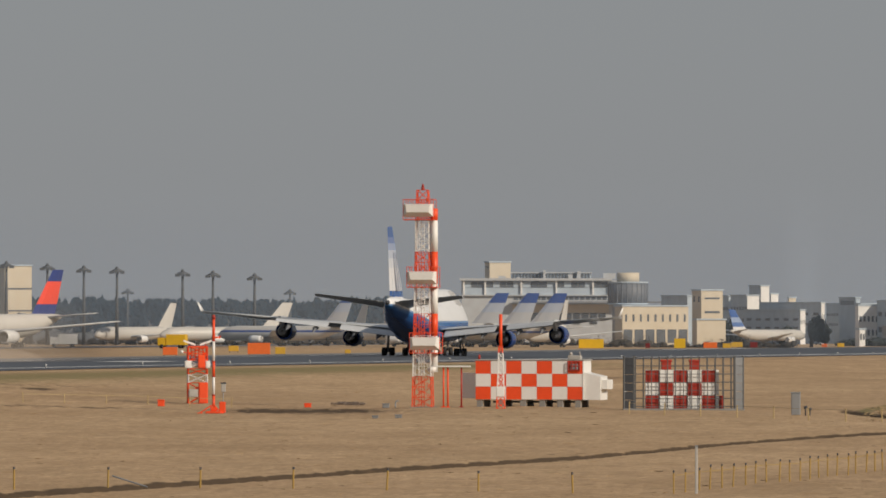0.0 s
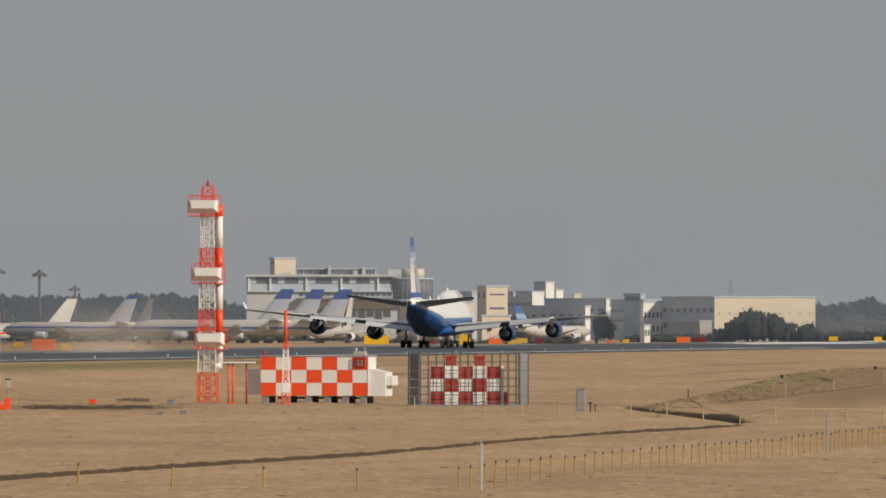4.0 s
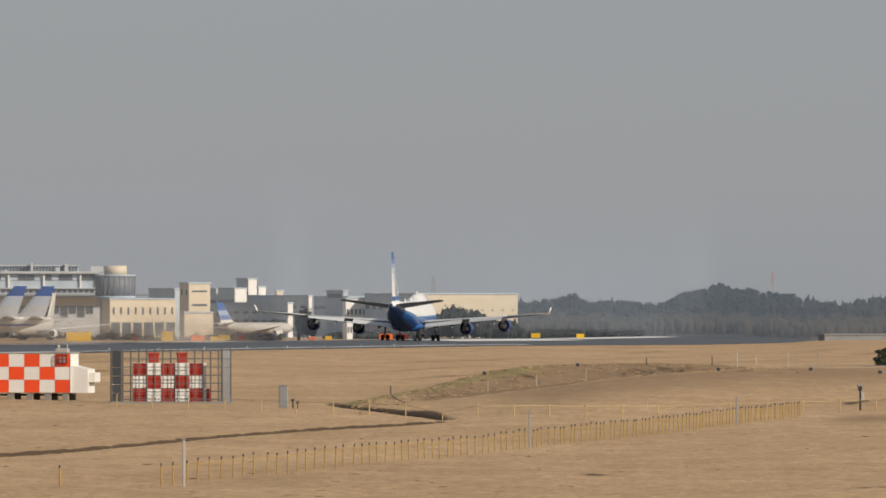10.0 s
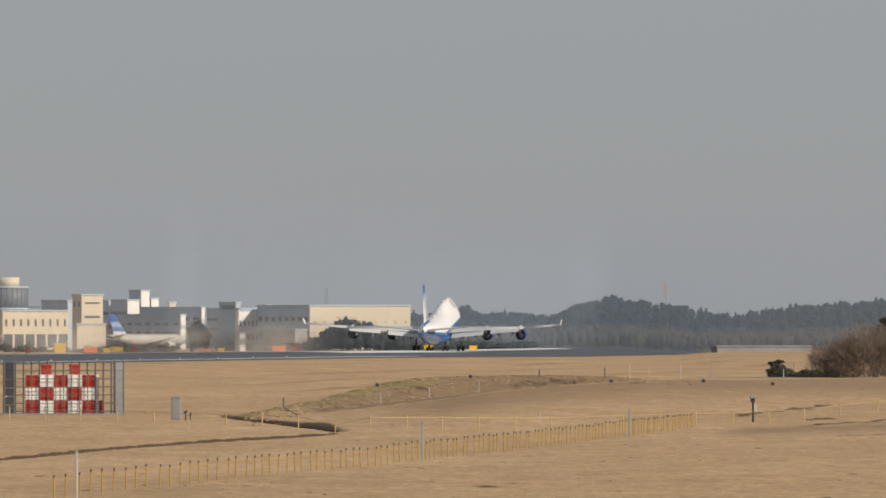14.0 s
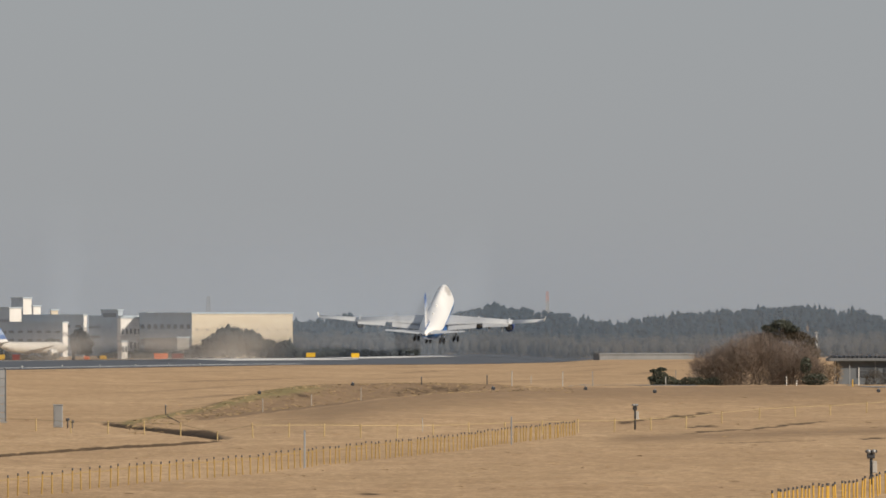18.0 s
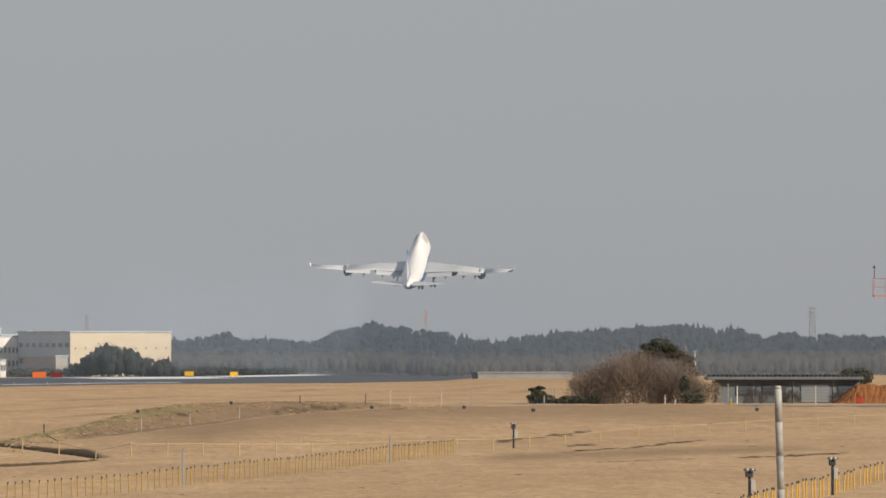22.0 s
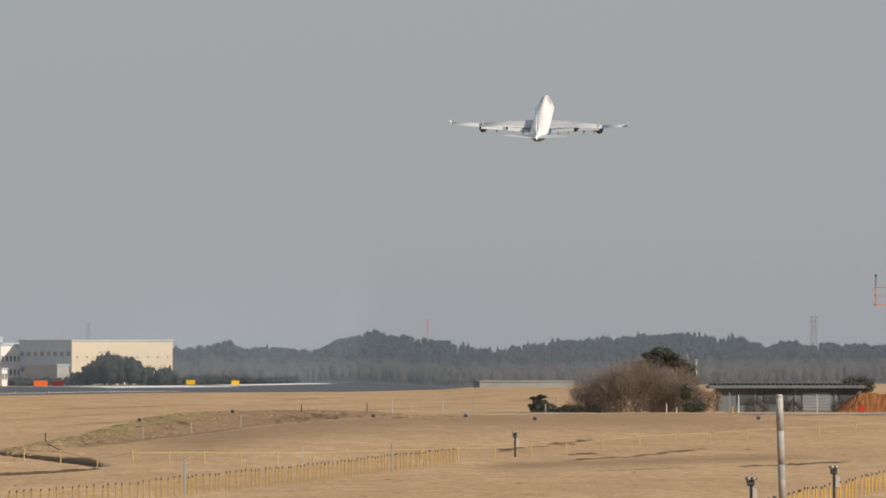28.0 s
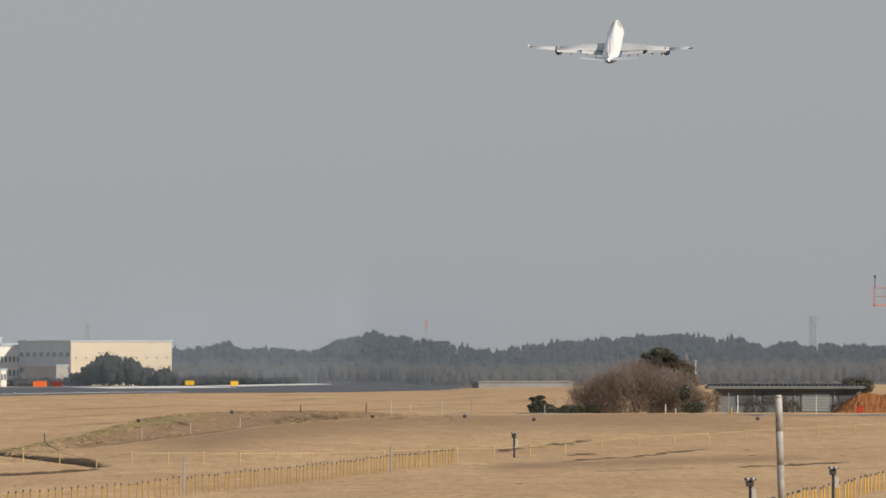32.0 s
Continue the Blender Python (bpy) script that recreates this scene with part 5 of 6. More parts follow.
SIGNS = [((370, 1, 40, 20), ORANGE, 1750), ((408, 1, 18, 12), YELLOW, 1760), ((212, 1, 26, 14), ORANGE, 1700), ((325, 1, 18, 10), YELLOW, 1950), ((528, 1, 10, 7), YELLOW, 1800),
         ((1060, 1, 8, 9), MAROON, 2250), ((1117, 1, 20, 17), SIGNY, 2260), ((1171, 1, 24, 10), ORANGE, 2280), ((1200, 1, 14, 8), YELLOW, 2290), ((1248, 1, 13, 10), MAROON, 2300), ((1218, 1, 20, 9), SIGNY, 2500),
         ((1350, 1, 6, 12), DARK, 2350), ((1373, 1, 10, 6), ORANGE, 2520), ((1402, 1, 12, 7), YELLOW, 2500), ((1504, 1, 24, 10), ORANGE, 2560), ((1534, 1, 20, 9), MAROON, 2570), ((960, 1, 44, 16), SIGNY, 2250)]
for (x, t0, w, h), m, d in SIGNS:
    sign((x - 988.3 - 784) / 19.104, d, w * d / 19104, h * d / 19104, m, {"signal_red": "red board", "orange_board": "orange board", "yellow_board": "bright yellow board", "maroon_board": "dark red board", "yellow_paint": "yellow board", "dark_steel": "dark box"}[m.name] + " sign beside the runway")
for x, w in ((336, 16), (415, 14)):
    sign((x + 444.8 - 784) / 19.104, 2750, w * 2750 / 19104, 8 * 2750 / 19104, SIGNY, "bright yellow board sign beside the runway")


# ---- woods ----
def lump(seed):
    """A rough rounded foliage clump of unit size."""
    bm = bmesh.new()
    bmesh.ops.create_icosphere(bm, subdivisions=2, radius=1.0)
    r = random.Random(seed)
    ph = Vector((r.uniform(0, 50), r.uniform(0, 50), r.uniform(0, 50)))
    for v in bm.verts:
        v.co *= 0.86 + 0.34 * noise.noise(v.co * 1.6 + ph) + 0.30 * noise.noise(v.co * 4.5 + ph)
    vs = np.array([tuple(v.co) for v in bm.verts])
    fs = np.array([[v.index for v in f.verts] for f in bm.faces])
    bm.free()
    return vs, fs


LUMPS = [lump(k) for k in range(10)]


def wood(name, label, trees, material, seed, quads=46):
    """Many trees in one mesh: crowns of rough clumps and loose sprays round tapered trunks.
    Kinds: 0 conifer, 1 round evergreen, 2 bare tree with an upright twig crown."""
    rng = np.random.default_rng(seed)
    V, F3, F4, base = [], [], [], 0

    def add(c, sz):
        nonlocal base
        vs, fs = LUMPS[rng.integers(10)]
        a = rng.uniform(0, 6.283)
        ca, sa = math.cos(a), math.sin(a)
        V.append(vs @ np.array([[ca, sa, 0], [-sa, ca, 0], [0, 0, 1]]) * np.array(sz) + np.array(c))
        F3.append(fs + base)
        base += len(vs)
    for x, y, h, w, kind in trees:
        z0 = float(ground_z(x, y)) - 0.3
        if kind == 0:
            for k in range(5):
                t = k / 5
                add((x + rng.uniform(-.12, .12) * w, y, z0 + h * (0.26 + 0.66 * t)), (w * (1.0 - 0.82 * t), w * (1.0 - 0.82 * t), h * (0.23 - 0.09 * t)))
        elif kind == 1:
            add((x, y, z0 + h * 0.5), (w * 0.95, w * 0.9, h * 0.44))
            for k in range(5):
                a = k * 1.257 + rng.uniform(-0.4, 0.4)
                u = rng.uniform(0.45, 0.85)
                add((x + w * 0.62 * math.cos(a), y + w * 0.5 * math.sin(a), z0 + h * u), (w * 0.5, w * 0.5, h * rng.uniform(0.13, 0.2)))
        else:
            for k in range(2):
                add((x + rng.uniform(-.5, .5) * w, y + rng.uniform(.2, .8) * w, z0 + h * rng.uniform(0.36, 0.5)), (w * rng.uniform(.5, .8), w * 0.4, h * rng.uniform(0.28, 0.36)))
        n = quads
        t = rng.uniform(0.06, 1.0, n)
        if kind == 0:
            rad = w * (1.03 - t) * rng.uniform(0.7, 1.12, n)
        else:
            rad = w * np.sqrt(np.clip(1 - ((t - 0.52) / 0.5) ** 2, 0.02, 1)) * rng.uniform(0.7, 1.12, n)
        a = rng.uniform(0, 2 * math.pi, n)
        c = np.stack([x + rad * np.cos(a), y + rad * np.sin(a), z0 + t * h], -1)
        sz = (0.014 * h + 0.08) * rng.uniform(0.5, 1.2, n)
        u, v = rng.normal(size=(n, 3)), rng.normal(size=(n, 3))
        if kind == 2:
            v = v * np.array([0.35, 0.35, 1.2])
            sz = sz * 2.6
        u = u / np.linalg.norm(u, axis=1)[:, None] * (0.14 if kind == 2 else 0.8)
        v = v / np.linalg.norm(v, axis=1)[:, None]
        u, v = u * sz[:, None], v * sz[:, None]
        V.append(np.stack([c - u - v, c + u - v, c + u * 0.5 + v, c - u * 0.5 + v], 1).reshape(-1, 3))
        F4.append(np.arange(4 * n).reshape(n, 4) + base)
        base += 4 * n
        r = 0.02 * h
        V.append(np.array([(x - r, y, z0), (x + r, y, z0), (x + r * 0.2, y, z0 + h * 0.9), (x - r * 0.2, y, z0 + h * 0.9)]))
        F4.append(np.arange(4).reshape(1, 4) + base)
        base += 4
    faces = np.concatenate(F3).tolist() + np.concatenate(F4).tolist()
    ob = new(name, mesh_from(name, np.concatenate(V).tolist(), faces, material, True))
    return tagged(ob, label, "trees", kind="stuff")


def plant_woods():
    r = random.Random(5)

    def at(b, d):
        return b * d / 1000, d
    dark, front, scrub = [], [], []
    b = -103.0
    while b < 90:
        for d in (3395, 3425, 3455, 3485, 3515, 3545):
            if -52 < b < -2 and d > 3440:
                continue
            bb = b + r.uniform(-0.35, 0.35)
            h = r.uniform(4.8, 6.6) * (1.22 if r.random() < 0.10 else 1)
            k = 1 if (r.random() < 0.4 or 12 < bb < 21 and r.random() < 0.85) else 0
            dark.append((*at(bb, d + r.uniform(-12, 12)), h, r.uniform(1.3, 1.9) if k == 0 else r.uniform(1.8, 2.6), k))
        b += 0.6
    b = -14.0
    while b < 84:
        for d in (3270, 3300, 3330, 3360):
            front.append((*at(b + r.uniform(-0.4, 0.4), d + r.uniform(-13, 13)), r.uniform(5.6, 8.2), r.uniform(1.5, 2.3), 2))
        b += 0.55
    profile_b = [-19.33, -16.71, -12.52, -9.90, -9.2, -8.33, -7.03, -5.19, -4.04, -3.2, -2.58, -1.9, -1.01, 3, 9.46]
    profile_h = [2.2, 2.6, 3.0, 4.6, 7.4, 9.0, 10.0, 8.0, 4.2, 4.0, 6.9, 3.8, 3.4, 3.2, 2.4]
    b = profile_b[0]
    while b < profile_b[-1]:
        hh = float(np.interp(b, profile_b, profile_h))
        for d in (float(np.interp(b, [-1, 3], [2885, 3035])) + 16 * k for k in range(3)):
            scrub.append((*at(b + r.uniform(-.3, .3), d + r.uniform(-8, 8)), hh * r.uniform(0.78, 1.05), r.uniform(1.3, 2.2), 1 if hh > 4.2 or r.random() < 0.3 else 2))
        b += 0.55
    for x, h in ((1281, 6.5), (1288, 7.5), (1297, 7.0), (1305, 5.0), (1380, 4.8), (1391, 6.0), (1400, 4.5), (1436, 8.0), (1443, 9.0), (1451, 8.0), (1459, 6.0)):
        scrub.append((*at((x - 1857) / 19.104, 3015), h, r.uniform(1.4, 2.0), 1))
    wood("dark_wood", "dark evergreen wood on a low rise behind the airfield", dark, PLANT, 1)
    wood("bare_wood", "belt of bare grey-brown winter trees", front, WINTER, 2, 120)
    # hangar evergreens are greyed and lightened to carry the haze
    wood("hangar_trees", "evergreen trees and scrub in front of the hangar", scrub, mat("hazed_evergreen", (0.095, 0.11, 0.105), 0.95, var=0.25, scale=0.5, spec=0.05), 3, 80)
    leafy(MATS["hazed_evergreen"], 0.5)
    low = []
    b = -99.0
    while b < -24:
        near = -43 < b
        low.append((*at(b + r.uniform(-.5, .5), (2630 if near else 2790) + r.uniform(-20, 20)), r.uniform(1.2, 3.4), r.uniform(1.2, 2.4), 2))
        b += 0.45
    wood("apron_scrub", "low dark scrub along the apron's edge", low, WINTER, 4, 90)


plant_woods()


# ---- haze over the far side of the field, and the jet's exhaust ----
def veil(name, col, share, z0, z1, blotch, stretch, ends=None, sides=None):
    """Thin lit haze: mostly clear, thinning out with height and in patches."""
    m = bpy.data.materials.new(name)
    m.use_nodes = True
    n, l = m.node_tree.nodes, m.node_tree.links
    n.remove(n["Principled BSDF"])
    df, tr, mx = n.new("ShaderNodeBsdfDiffuse"), n.new("ShaderNodeBsdfTransparent"), n.new("ShaderNodeMixShader")
    df.inputs["Color"].default_value = (*col, 1)
    tc, sep, mp, tx = n.new("ShaderNodeTexCoord"), n.new("ShaderNodeSeparateXYZ"), n.new("ShaderNodeMapping"), n.new("ShaderNodeTexNoise")
    mp.inputs["Scale"].default_value = stretch
    tx.inputs["Scale"].default_value, tx.inputs["Detail"].default_value = 1.0, 3
    up, pt, mu = n.new("ShaderNodeMapRange"), n.new("ShaderNodeMapRange"), n.new("ShaderNodeMath")
    up.interpolation_type = 'SMOOTHSTEP'
    up.inputs["From Min"].default_value, up.inputs["From Max"].default_value, up.inputs["To Min"].default_value, up.inputs["To Max"].default_value = z0, z1, share, 0.0
    pt.inputs["From Min"].default_value, pt.inputs["From Max"].default_value, pt.inputs["To Min"].default_value, pt.inputs["To Max"].default_value = 0.3, 0.7, 1 - blotch, 1 + blotch
    mu.operation = 'MULTIPLY'
    l.new(tc.outputs["Object"], sep.inputs[0])
    l.new(tc.outputs["Object"], mp.inputs["Vector"])
    l.new(mp.outputs[0], tx.inputs["Vector"])
    l.new(sep.outputs[2], up.inputs["Value"])
    l.new(tx.outputs["Fac"], pt.inputs["Value"])
    l.new(up.outputs[0], mu.inputs[0])
    l.new(pt.outputs[0], mu.inputs[1])
    last = mu.outputs[0]
    for y0, y1 in ends or ():             # thinning towards the ends
        fd, m2 = n.new("ShaderNodeMapRange"), n.new("ShaderNodeMath")
        fd.interpolation_type, m2.operation = 'SMOOTHSTEP', 'MULTIPLY'
        fd.inputs["From Min"].default_value, fd.inputs["From Max"].default_value = y0, y1
        l.new(sep.outputs[1], fd.inputs["Value"])
        l.new(fd.outputs[0], m2.inputs[0])
        l.new(last, m2.inputs[1])
        last = m2.outputs[0]
    if sides:                             # and towards its flanks
        ab, fd, m2 = n.new("ShaderNodeMath"), n.new("ShaderNodeMapRange"), n.new("ShaderNodeMath")
        ab.operation, fd.interpolation_type, m2.operation = 'ABSOLUTE', 'SMOOTHSTEP', 'MULTIPLY'
        fd.inputs["From Min"].default_value, fd.inputs["From Max"].default_value = sides
        fd.inputs["To Min"].default_value, fd.inputs["To Max"].default_value = 1.0, 0.0
        l.new(sep.outputs[0], ab.inputs[0])
        l.new(ab.outputs[0], fd.inputs["Value"])
        l.new(fd.outputs[0], m2.inputs[0])
        l.new(last, m2.inputs[1])
        last = m2.outputs[0]
    l.new(last, mx.inputs[0])
    l.new(tr.outputs[0], mx.inputs[1])
    l.new(df.outputs[0], mx.inputs[2])
    l.new(mx.outputs[0], n["Material Output"].inputs["Surface"])
    return m


def build_haze():
    """A low bank of winter haze from the runway's far side to the woods: a closed shell with a rounded top."""
    prof = [(0, -8), (0, 20), (0.025, 46), (0.12, 60), (0.53, 64), (0.88, 60), (0.97, 46), (1, 20), (1, -8)]
    vs, fs = [], []
    cols = 130
    for i in range(cols + 1):
        a = -0.135 + 0.26 * i / cols
        near = float(np.interp(1000 * math.tan(a), [-23, -14, -6, 1, 9, 14], [2420, 2640, 2790, 2850, 3000, 3130]))
        vs += [((near + (3235 - near) * u) * math.sin(a), (near + (3235 - near) * u) * math.cos(a), z) for u, z in prof]
    n = len(prof)
    for i in range(cols):
        fs += [(i * n + k, (i + 1) * n + k, (i + 1) * n + (k + 1) % n, i * n + (k + 1) % n) for k in range(n)]
    fs += [tuple(range(n))[::-1], tuple(cols * n + k for k in range(n))]
    ob = new("haze_bank", mesh_from("haze_bank", vs, fs, veil("thin_haze", (0.285, 0.345, 0.435), 0.175, 8, 42, 0.12, (0.004, 0.004, 0.02)), True))
    tagged(ob, "thin grey winter haze lying over the apron", "haze", kind="stuff")


build_haze()


def build_plume():
    """The shimmering exhaust that trails behind the jet: bowed sheets one behind the other, soft at top and flanks."""
    t = thing("exhaust_plume", (0, 0, 0), "thin grey-brown exhaust haze trailing behind the jet", "smoke")
    m = veil("exhaust_haze", (0.36, 0.33, 0.305), 0.28, 2.0, 9.5, 0.7, (0.05, 0.012, 0.16), None, (7, 24))
    for k in range(3):
        y0 = -290 - 150 * k
        part("exhaust_sheet", loft(bmesh.new(), [[Vector((x, y0 + 9 * math.cos(x / 18) + 3 * math.sin(x / 5 + k) + 2 * math.sin(z + k), z)) for z in (-1.5, 0, 2, 4, 6, 8, 10)] for x in range(-27, 28, 3)], close=False, caps=False), m, t)
    return t


plume = build_plume()


# ---- distant masts ----
# pale red: faded paint on the wind mast, distance haze on the radio mast
FADED_HAZED = mat("faded_hazed_red", (0.52, 0.30, 0.27), 0.8)


def far_mast(name, label, b, d, ztop, w, mats):
    c = site(b, d)
    t = thing(name, c, label, "lattice mast")
    h = ztop - c.z
    n = len(mats)
    for i, m in enumerate(mats):
        z0, z1 = h * i / n, h * (i + 1) / n
        part("mast_section", lattice(bmesh.new(), z0, z1, w * (1 - 0.6 * i / n), w * (1 - 0.6 * (i + 1) / n), 3, 0.12, 0.07), m, t)
    return t


far_mast("radio_mast", "distant red and white radio mast", 21.76, 3700, 17.63, 1.5, (FADED_HAZED, PALE, PALE, FADED_HAZED))
py = far_mast("power_pylon", "distant grey power pylon", 57.62, 3700, 18.79, 3.0, (GALV, GALV, GALV))
for z in (0.78, 0.88, 0.97):
    bm = bmesh.new()
    hh = (float(18.79) - site(57.62, 3700).z) * z
    rod(bm, (-1.6, 0, hh), (1.6, 0, hh), 0.15, seg=4)
    part("cross_arm", bm, GREY, py)
far_mast("radio_tower", "small distant grey lattice mast", -9.64, 3700, 16.08, 2.0, (GREY, GREY))


# ---- the service road ----
def band(name, label, pts, half, material, up=0.03, seed=1):
    """A ragged ribbon through (bearing, distance) points, half: metres in depth to each side."""
    r = random.Random(seed)
    row = []
    for (b0, d0), (b1, d1) in zip(pts, pts[1:]):
        for i in range(24):
            t = i / 24
            row.append((b0 + (b1 - b0) * t, d0 + (d1 - d0) * t))
    row.append(pts[-1])
    vs, fs = [], []
    cols = 6
    for i, (b, d) in enumerate(row):
        e = min(1.0, 0.15 + i / 6, 0.15 + (len(row) - 1 - i) / 6)
        w0 = 0.9 + 0.22 * math.sin(i * 0.31 + seed) + 0.14 * math.sin(i * 0.83 + 2 * seed)
        w1 = 0.9 + 0.24 * math.sin(i * 0.27 + 3 * seed) + 0.16 * math.sin(i * 0.71 + seed)
        lo, hi = half * e * w0 * r.uniform(0.9, 1.1), half * e * w1 * r.uniform(0.88, 1.12)
        for k in range(cols + 1):
            y = d - lo + (lo + hi) * k / cols
            x = b * y / 1000
            vs.append((x, y, float(ground_z(x, y)) + up))
    n = cols + 1
    for i in range(len(row) - 1):
        for k in range(cols):
            fs.append((i * n + k, (i + 1) * n + k, (i + 1) * n + k + 1, i * n + k + 1))
    return tagged(new(name, mesh_from(name, vs, fs, material)), label, "ground", kind="structure")


band("service_road", "pale unpaved service road over the grass", [(16.54, 1062.9), (24.92, 1440.7), (35.45, 1411.8), (51.15, 1061.4), (66.86, 1053.3)], 7, CONCRETE, 0.03, 5)


# ---- small things on the grass ----
def marker(b, d, h, w, m, label, name="marker_stake"):
    t = thing(name, site(b, d), label, "marker stake")
    bm = bmesh.new()
    w = w * 0.6
    box(bm, (-w, -w, -0.1), (w, w, h), 0, 0.015)
    part("stake", bm, m, t)
    bm = bmesh.new()
    box(bm, (-w * 1.2, -w * 1.2, h), (w * 1.2, w * 1.2, h + 0.06))
    part("cap", bm, GREY, t)


for b, d, h, w, m in ((18.48, 1061.8, 1.5, 0.08, PALE), (23.19, 1034.6, 1.4, 0.075, PALE), (20.26, 1463.4, 1.1, 0.07, PALE), (25.96, 1397.3, 1.9, 0.07, GREY), (16.17, 1062.2, 0.9, 0.08, DARK), (10.10, 1045.0, 0.7, 0.08, DARK),
                      (32.73, 1417.6, 1.1, 0.09, PALE), (33.67, 1439.2, 1.9, 0.07, GREY), (37.60, 1435.8, 1.8, 0.1, WHITE), (43.93, 1079.5, 0.9, 0.06, WHITE), (50.63, 1092.9, 1.8, 0.07, WHITE), (49.79, 1090.9, 2.0, 0.09, GREY), (50.06, 1063.2, 0.7, 0.1, YELLOW), (57.91, 1070.3, 1.9, 0.1, PALE), (44.87, 1082.3, 0.5, 0.06, WHITE), (-4.6, 873, 1.0, 0.05, PALE), (-0.1, 956, 1.0, 0.05, PALE), (4.5, 912, 1.0, 0.05, PALE), (10.2, 722, 0.9, 0.045, PALE), (-13.6, 875, 0.7, 0.08, DARK)):
    marker(b, d, h, w, m, {"white_paint": "white", "grey_steel": "grey", "dark_steel": "dark", "pale_cladding": "pale", "yellow_paint": "yellow"}[m.name] + " marker stake standing on the dry grass")
for b, d in ((3.72, 1033.2), (16.75, 988.7), (31.72, 978.4), (25.30, 986.4), (52.46, 1004.2), (-4.92, 980.4)):
    t = thing("marker_box", site(b, d), "small dark box-shaped field marker in the grass", "field marker")
    bm = bmesh.new()
    box(bm, (-0.17, -0.16, 0), (0.17, 0.16, 0.28), 0, 0.04)
    part("body", bm, DARK, t)
    bm = bmesh.new()
    rod(bm, (0, 0, 0.28), (0, 0, 0.37), 0.10, 0.05, 8)
    part("lamp", bm, GREY, t)
for (b, d), w, h, m, lab in ((((-82.51, 806.9)), 0.5, 0.45, RED, "small red junction box on the grass"), (((-68.85, 813.3)), 0.5, 0.28, RED, "small red junction box on the grass"), (((-61.58, 809.2)), 0.5, 0.3, GREY, "grey utility box on the grass"),
                              (((-62.57, 735.0)), 0.4, 0.18, GREY, "low grey inspection cover"), (((-60.42, 738.7)), 0.45, 0.2, GREY, "low grey inspection cover")):
    t = thing("junction_box", site(b, d), lab, "junction box")
    bm = bmesh.new()
    box(bm, (-w / 2, -0.2, 0), (w / 2, 0.2, h), 0, 0.03)
    part("body", bm, m, t)
    bm = bmesh.new()
    box(bm, (-w / 2 - 0.03, -0.23, h), (w / 2 + 0.03, 0.23, h + 0.05))
    part("lid", bm, m, t)
t = thing("fallen_rail", site(-87.25, 453.0), "grey pole leaning from a stake to the ground", "pole")
bm = bmesh.new()
rod(bm, (0.1, -0.1, 0.5), (1.6, -0.3, 0.03), 0.035, seg=6)
part("pole", bm, GREY, t)
t = thing("fallen_rail", site(-13.5, 793), "dark rail leaning down into the ditch grass", "pole")
bm = bmesh.new()
rod(bm, (0.0, 0.0, 0.55), (1.05, -0.6, 0.02), 0.03, seg=6)
part("pole", bm, DARK, t)
t = thing("vent_pipe", site(-60.7, 805), "bent grey vent pipe standing in the grass", "vent pipe")
bm = bmesh.new()
bend = [(0, 0, -0.05), (0, 0, 0.42), (0.05, 0, 0.54), (0.16, 0, 0.58), (0.26, 0, 0.52)]
for a, b in zip(bend, bend[1:]):
    rod(bm, a, b, 0.05, seg=8)
part("pipe", bm, GREY, t)


def weather_post(b, d, h, w, label):
    t = thing("instrument_post", site(b, d), label, "instrument post")
    bm = bmesh.new()
    rod(bm, (0, 0, -0.1), (0, 0, h - 0.15), 0.07, seg=8)
    part("post", bm, DARK, t)
    bm = bmesh.new()
    box(bm, (-w, -0.28, h - 0.12), (w, 0.28, h), 0, 0.03)
    box(bm, (-w * 0.75, -0.2, h - 0.4), (w * 0.6, 0.2, h - 0.12), 0, 0.04)
    part("lamp_head", bm, DARK, t)
    bm = bmesh.new()
    box(bm, (0.05, -0.12, h - 1.05), (0.26, 0.12, h - 0.5), 0, 0.02)
    part("box", bm, PALE, t, "pale switch box")
    for x in (-w * 0.5, w * 0.4):
        bm = bmesh.new()
        rod(bm, (x, -0.3, h - 0.06), (x, -0.22, h - 0.06), 0.1, seg=10)
        part("lens", bm, GREY, t)


weather_post(29.89, 740.7, 1.75, 0.22, "grey instrument post with a white box on dry grass")
weather_post(51.78, 497, 1.57 - site(51.78, 497).z, 0.27, "dark field light on a post with a white box")
weather_post(59.48, 520, 1.84 - site(59.48, 520).z, 0.24, "dark field light on a post beside the striped stakes")


# ---- near fence poles and the side mast ----
def near_pole(b, d, ztop, lean, label):
    c = site(b, d)
    t = thing("fence_pole", c, label, "fence pole")
    h = ztop - c.z
    n = 5
    for i in range(n):
        z0, z1 = h * i / n, h * (i + 1) / n
        bm = bmesh.new()
        rod(bm, (-lean * z0, 0, z0), (-lean * z1, 0, z1), 0.068, seg=12)
        part("pole_section", bm, LICHEN, t)
    bm = bmesh.new()
    rod(bm, (-lean * h, 0, h), (-lean * h, 0, h + 0.05), 0.075, 0.05, 12)
    part("cap", bm, PALE, t)


LICHEN = mat("weathered_pole_paint", (0.52, 0.52, 0.50), 0.7, 0.0, 0.2, 6.0, dirt=(0.16, 0.15, 0.14))
near_pole(54.87, 200, 6.60, 0.03, "weathered white steel fence pole close to the camera")
near_pole(65.08, 200, 6.56, 0.0, "weathered white steel fence pole close to the camera")


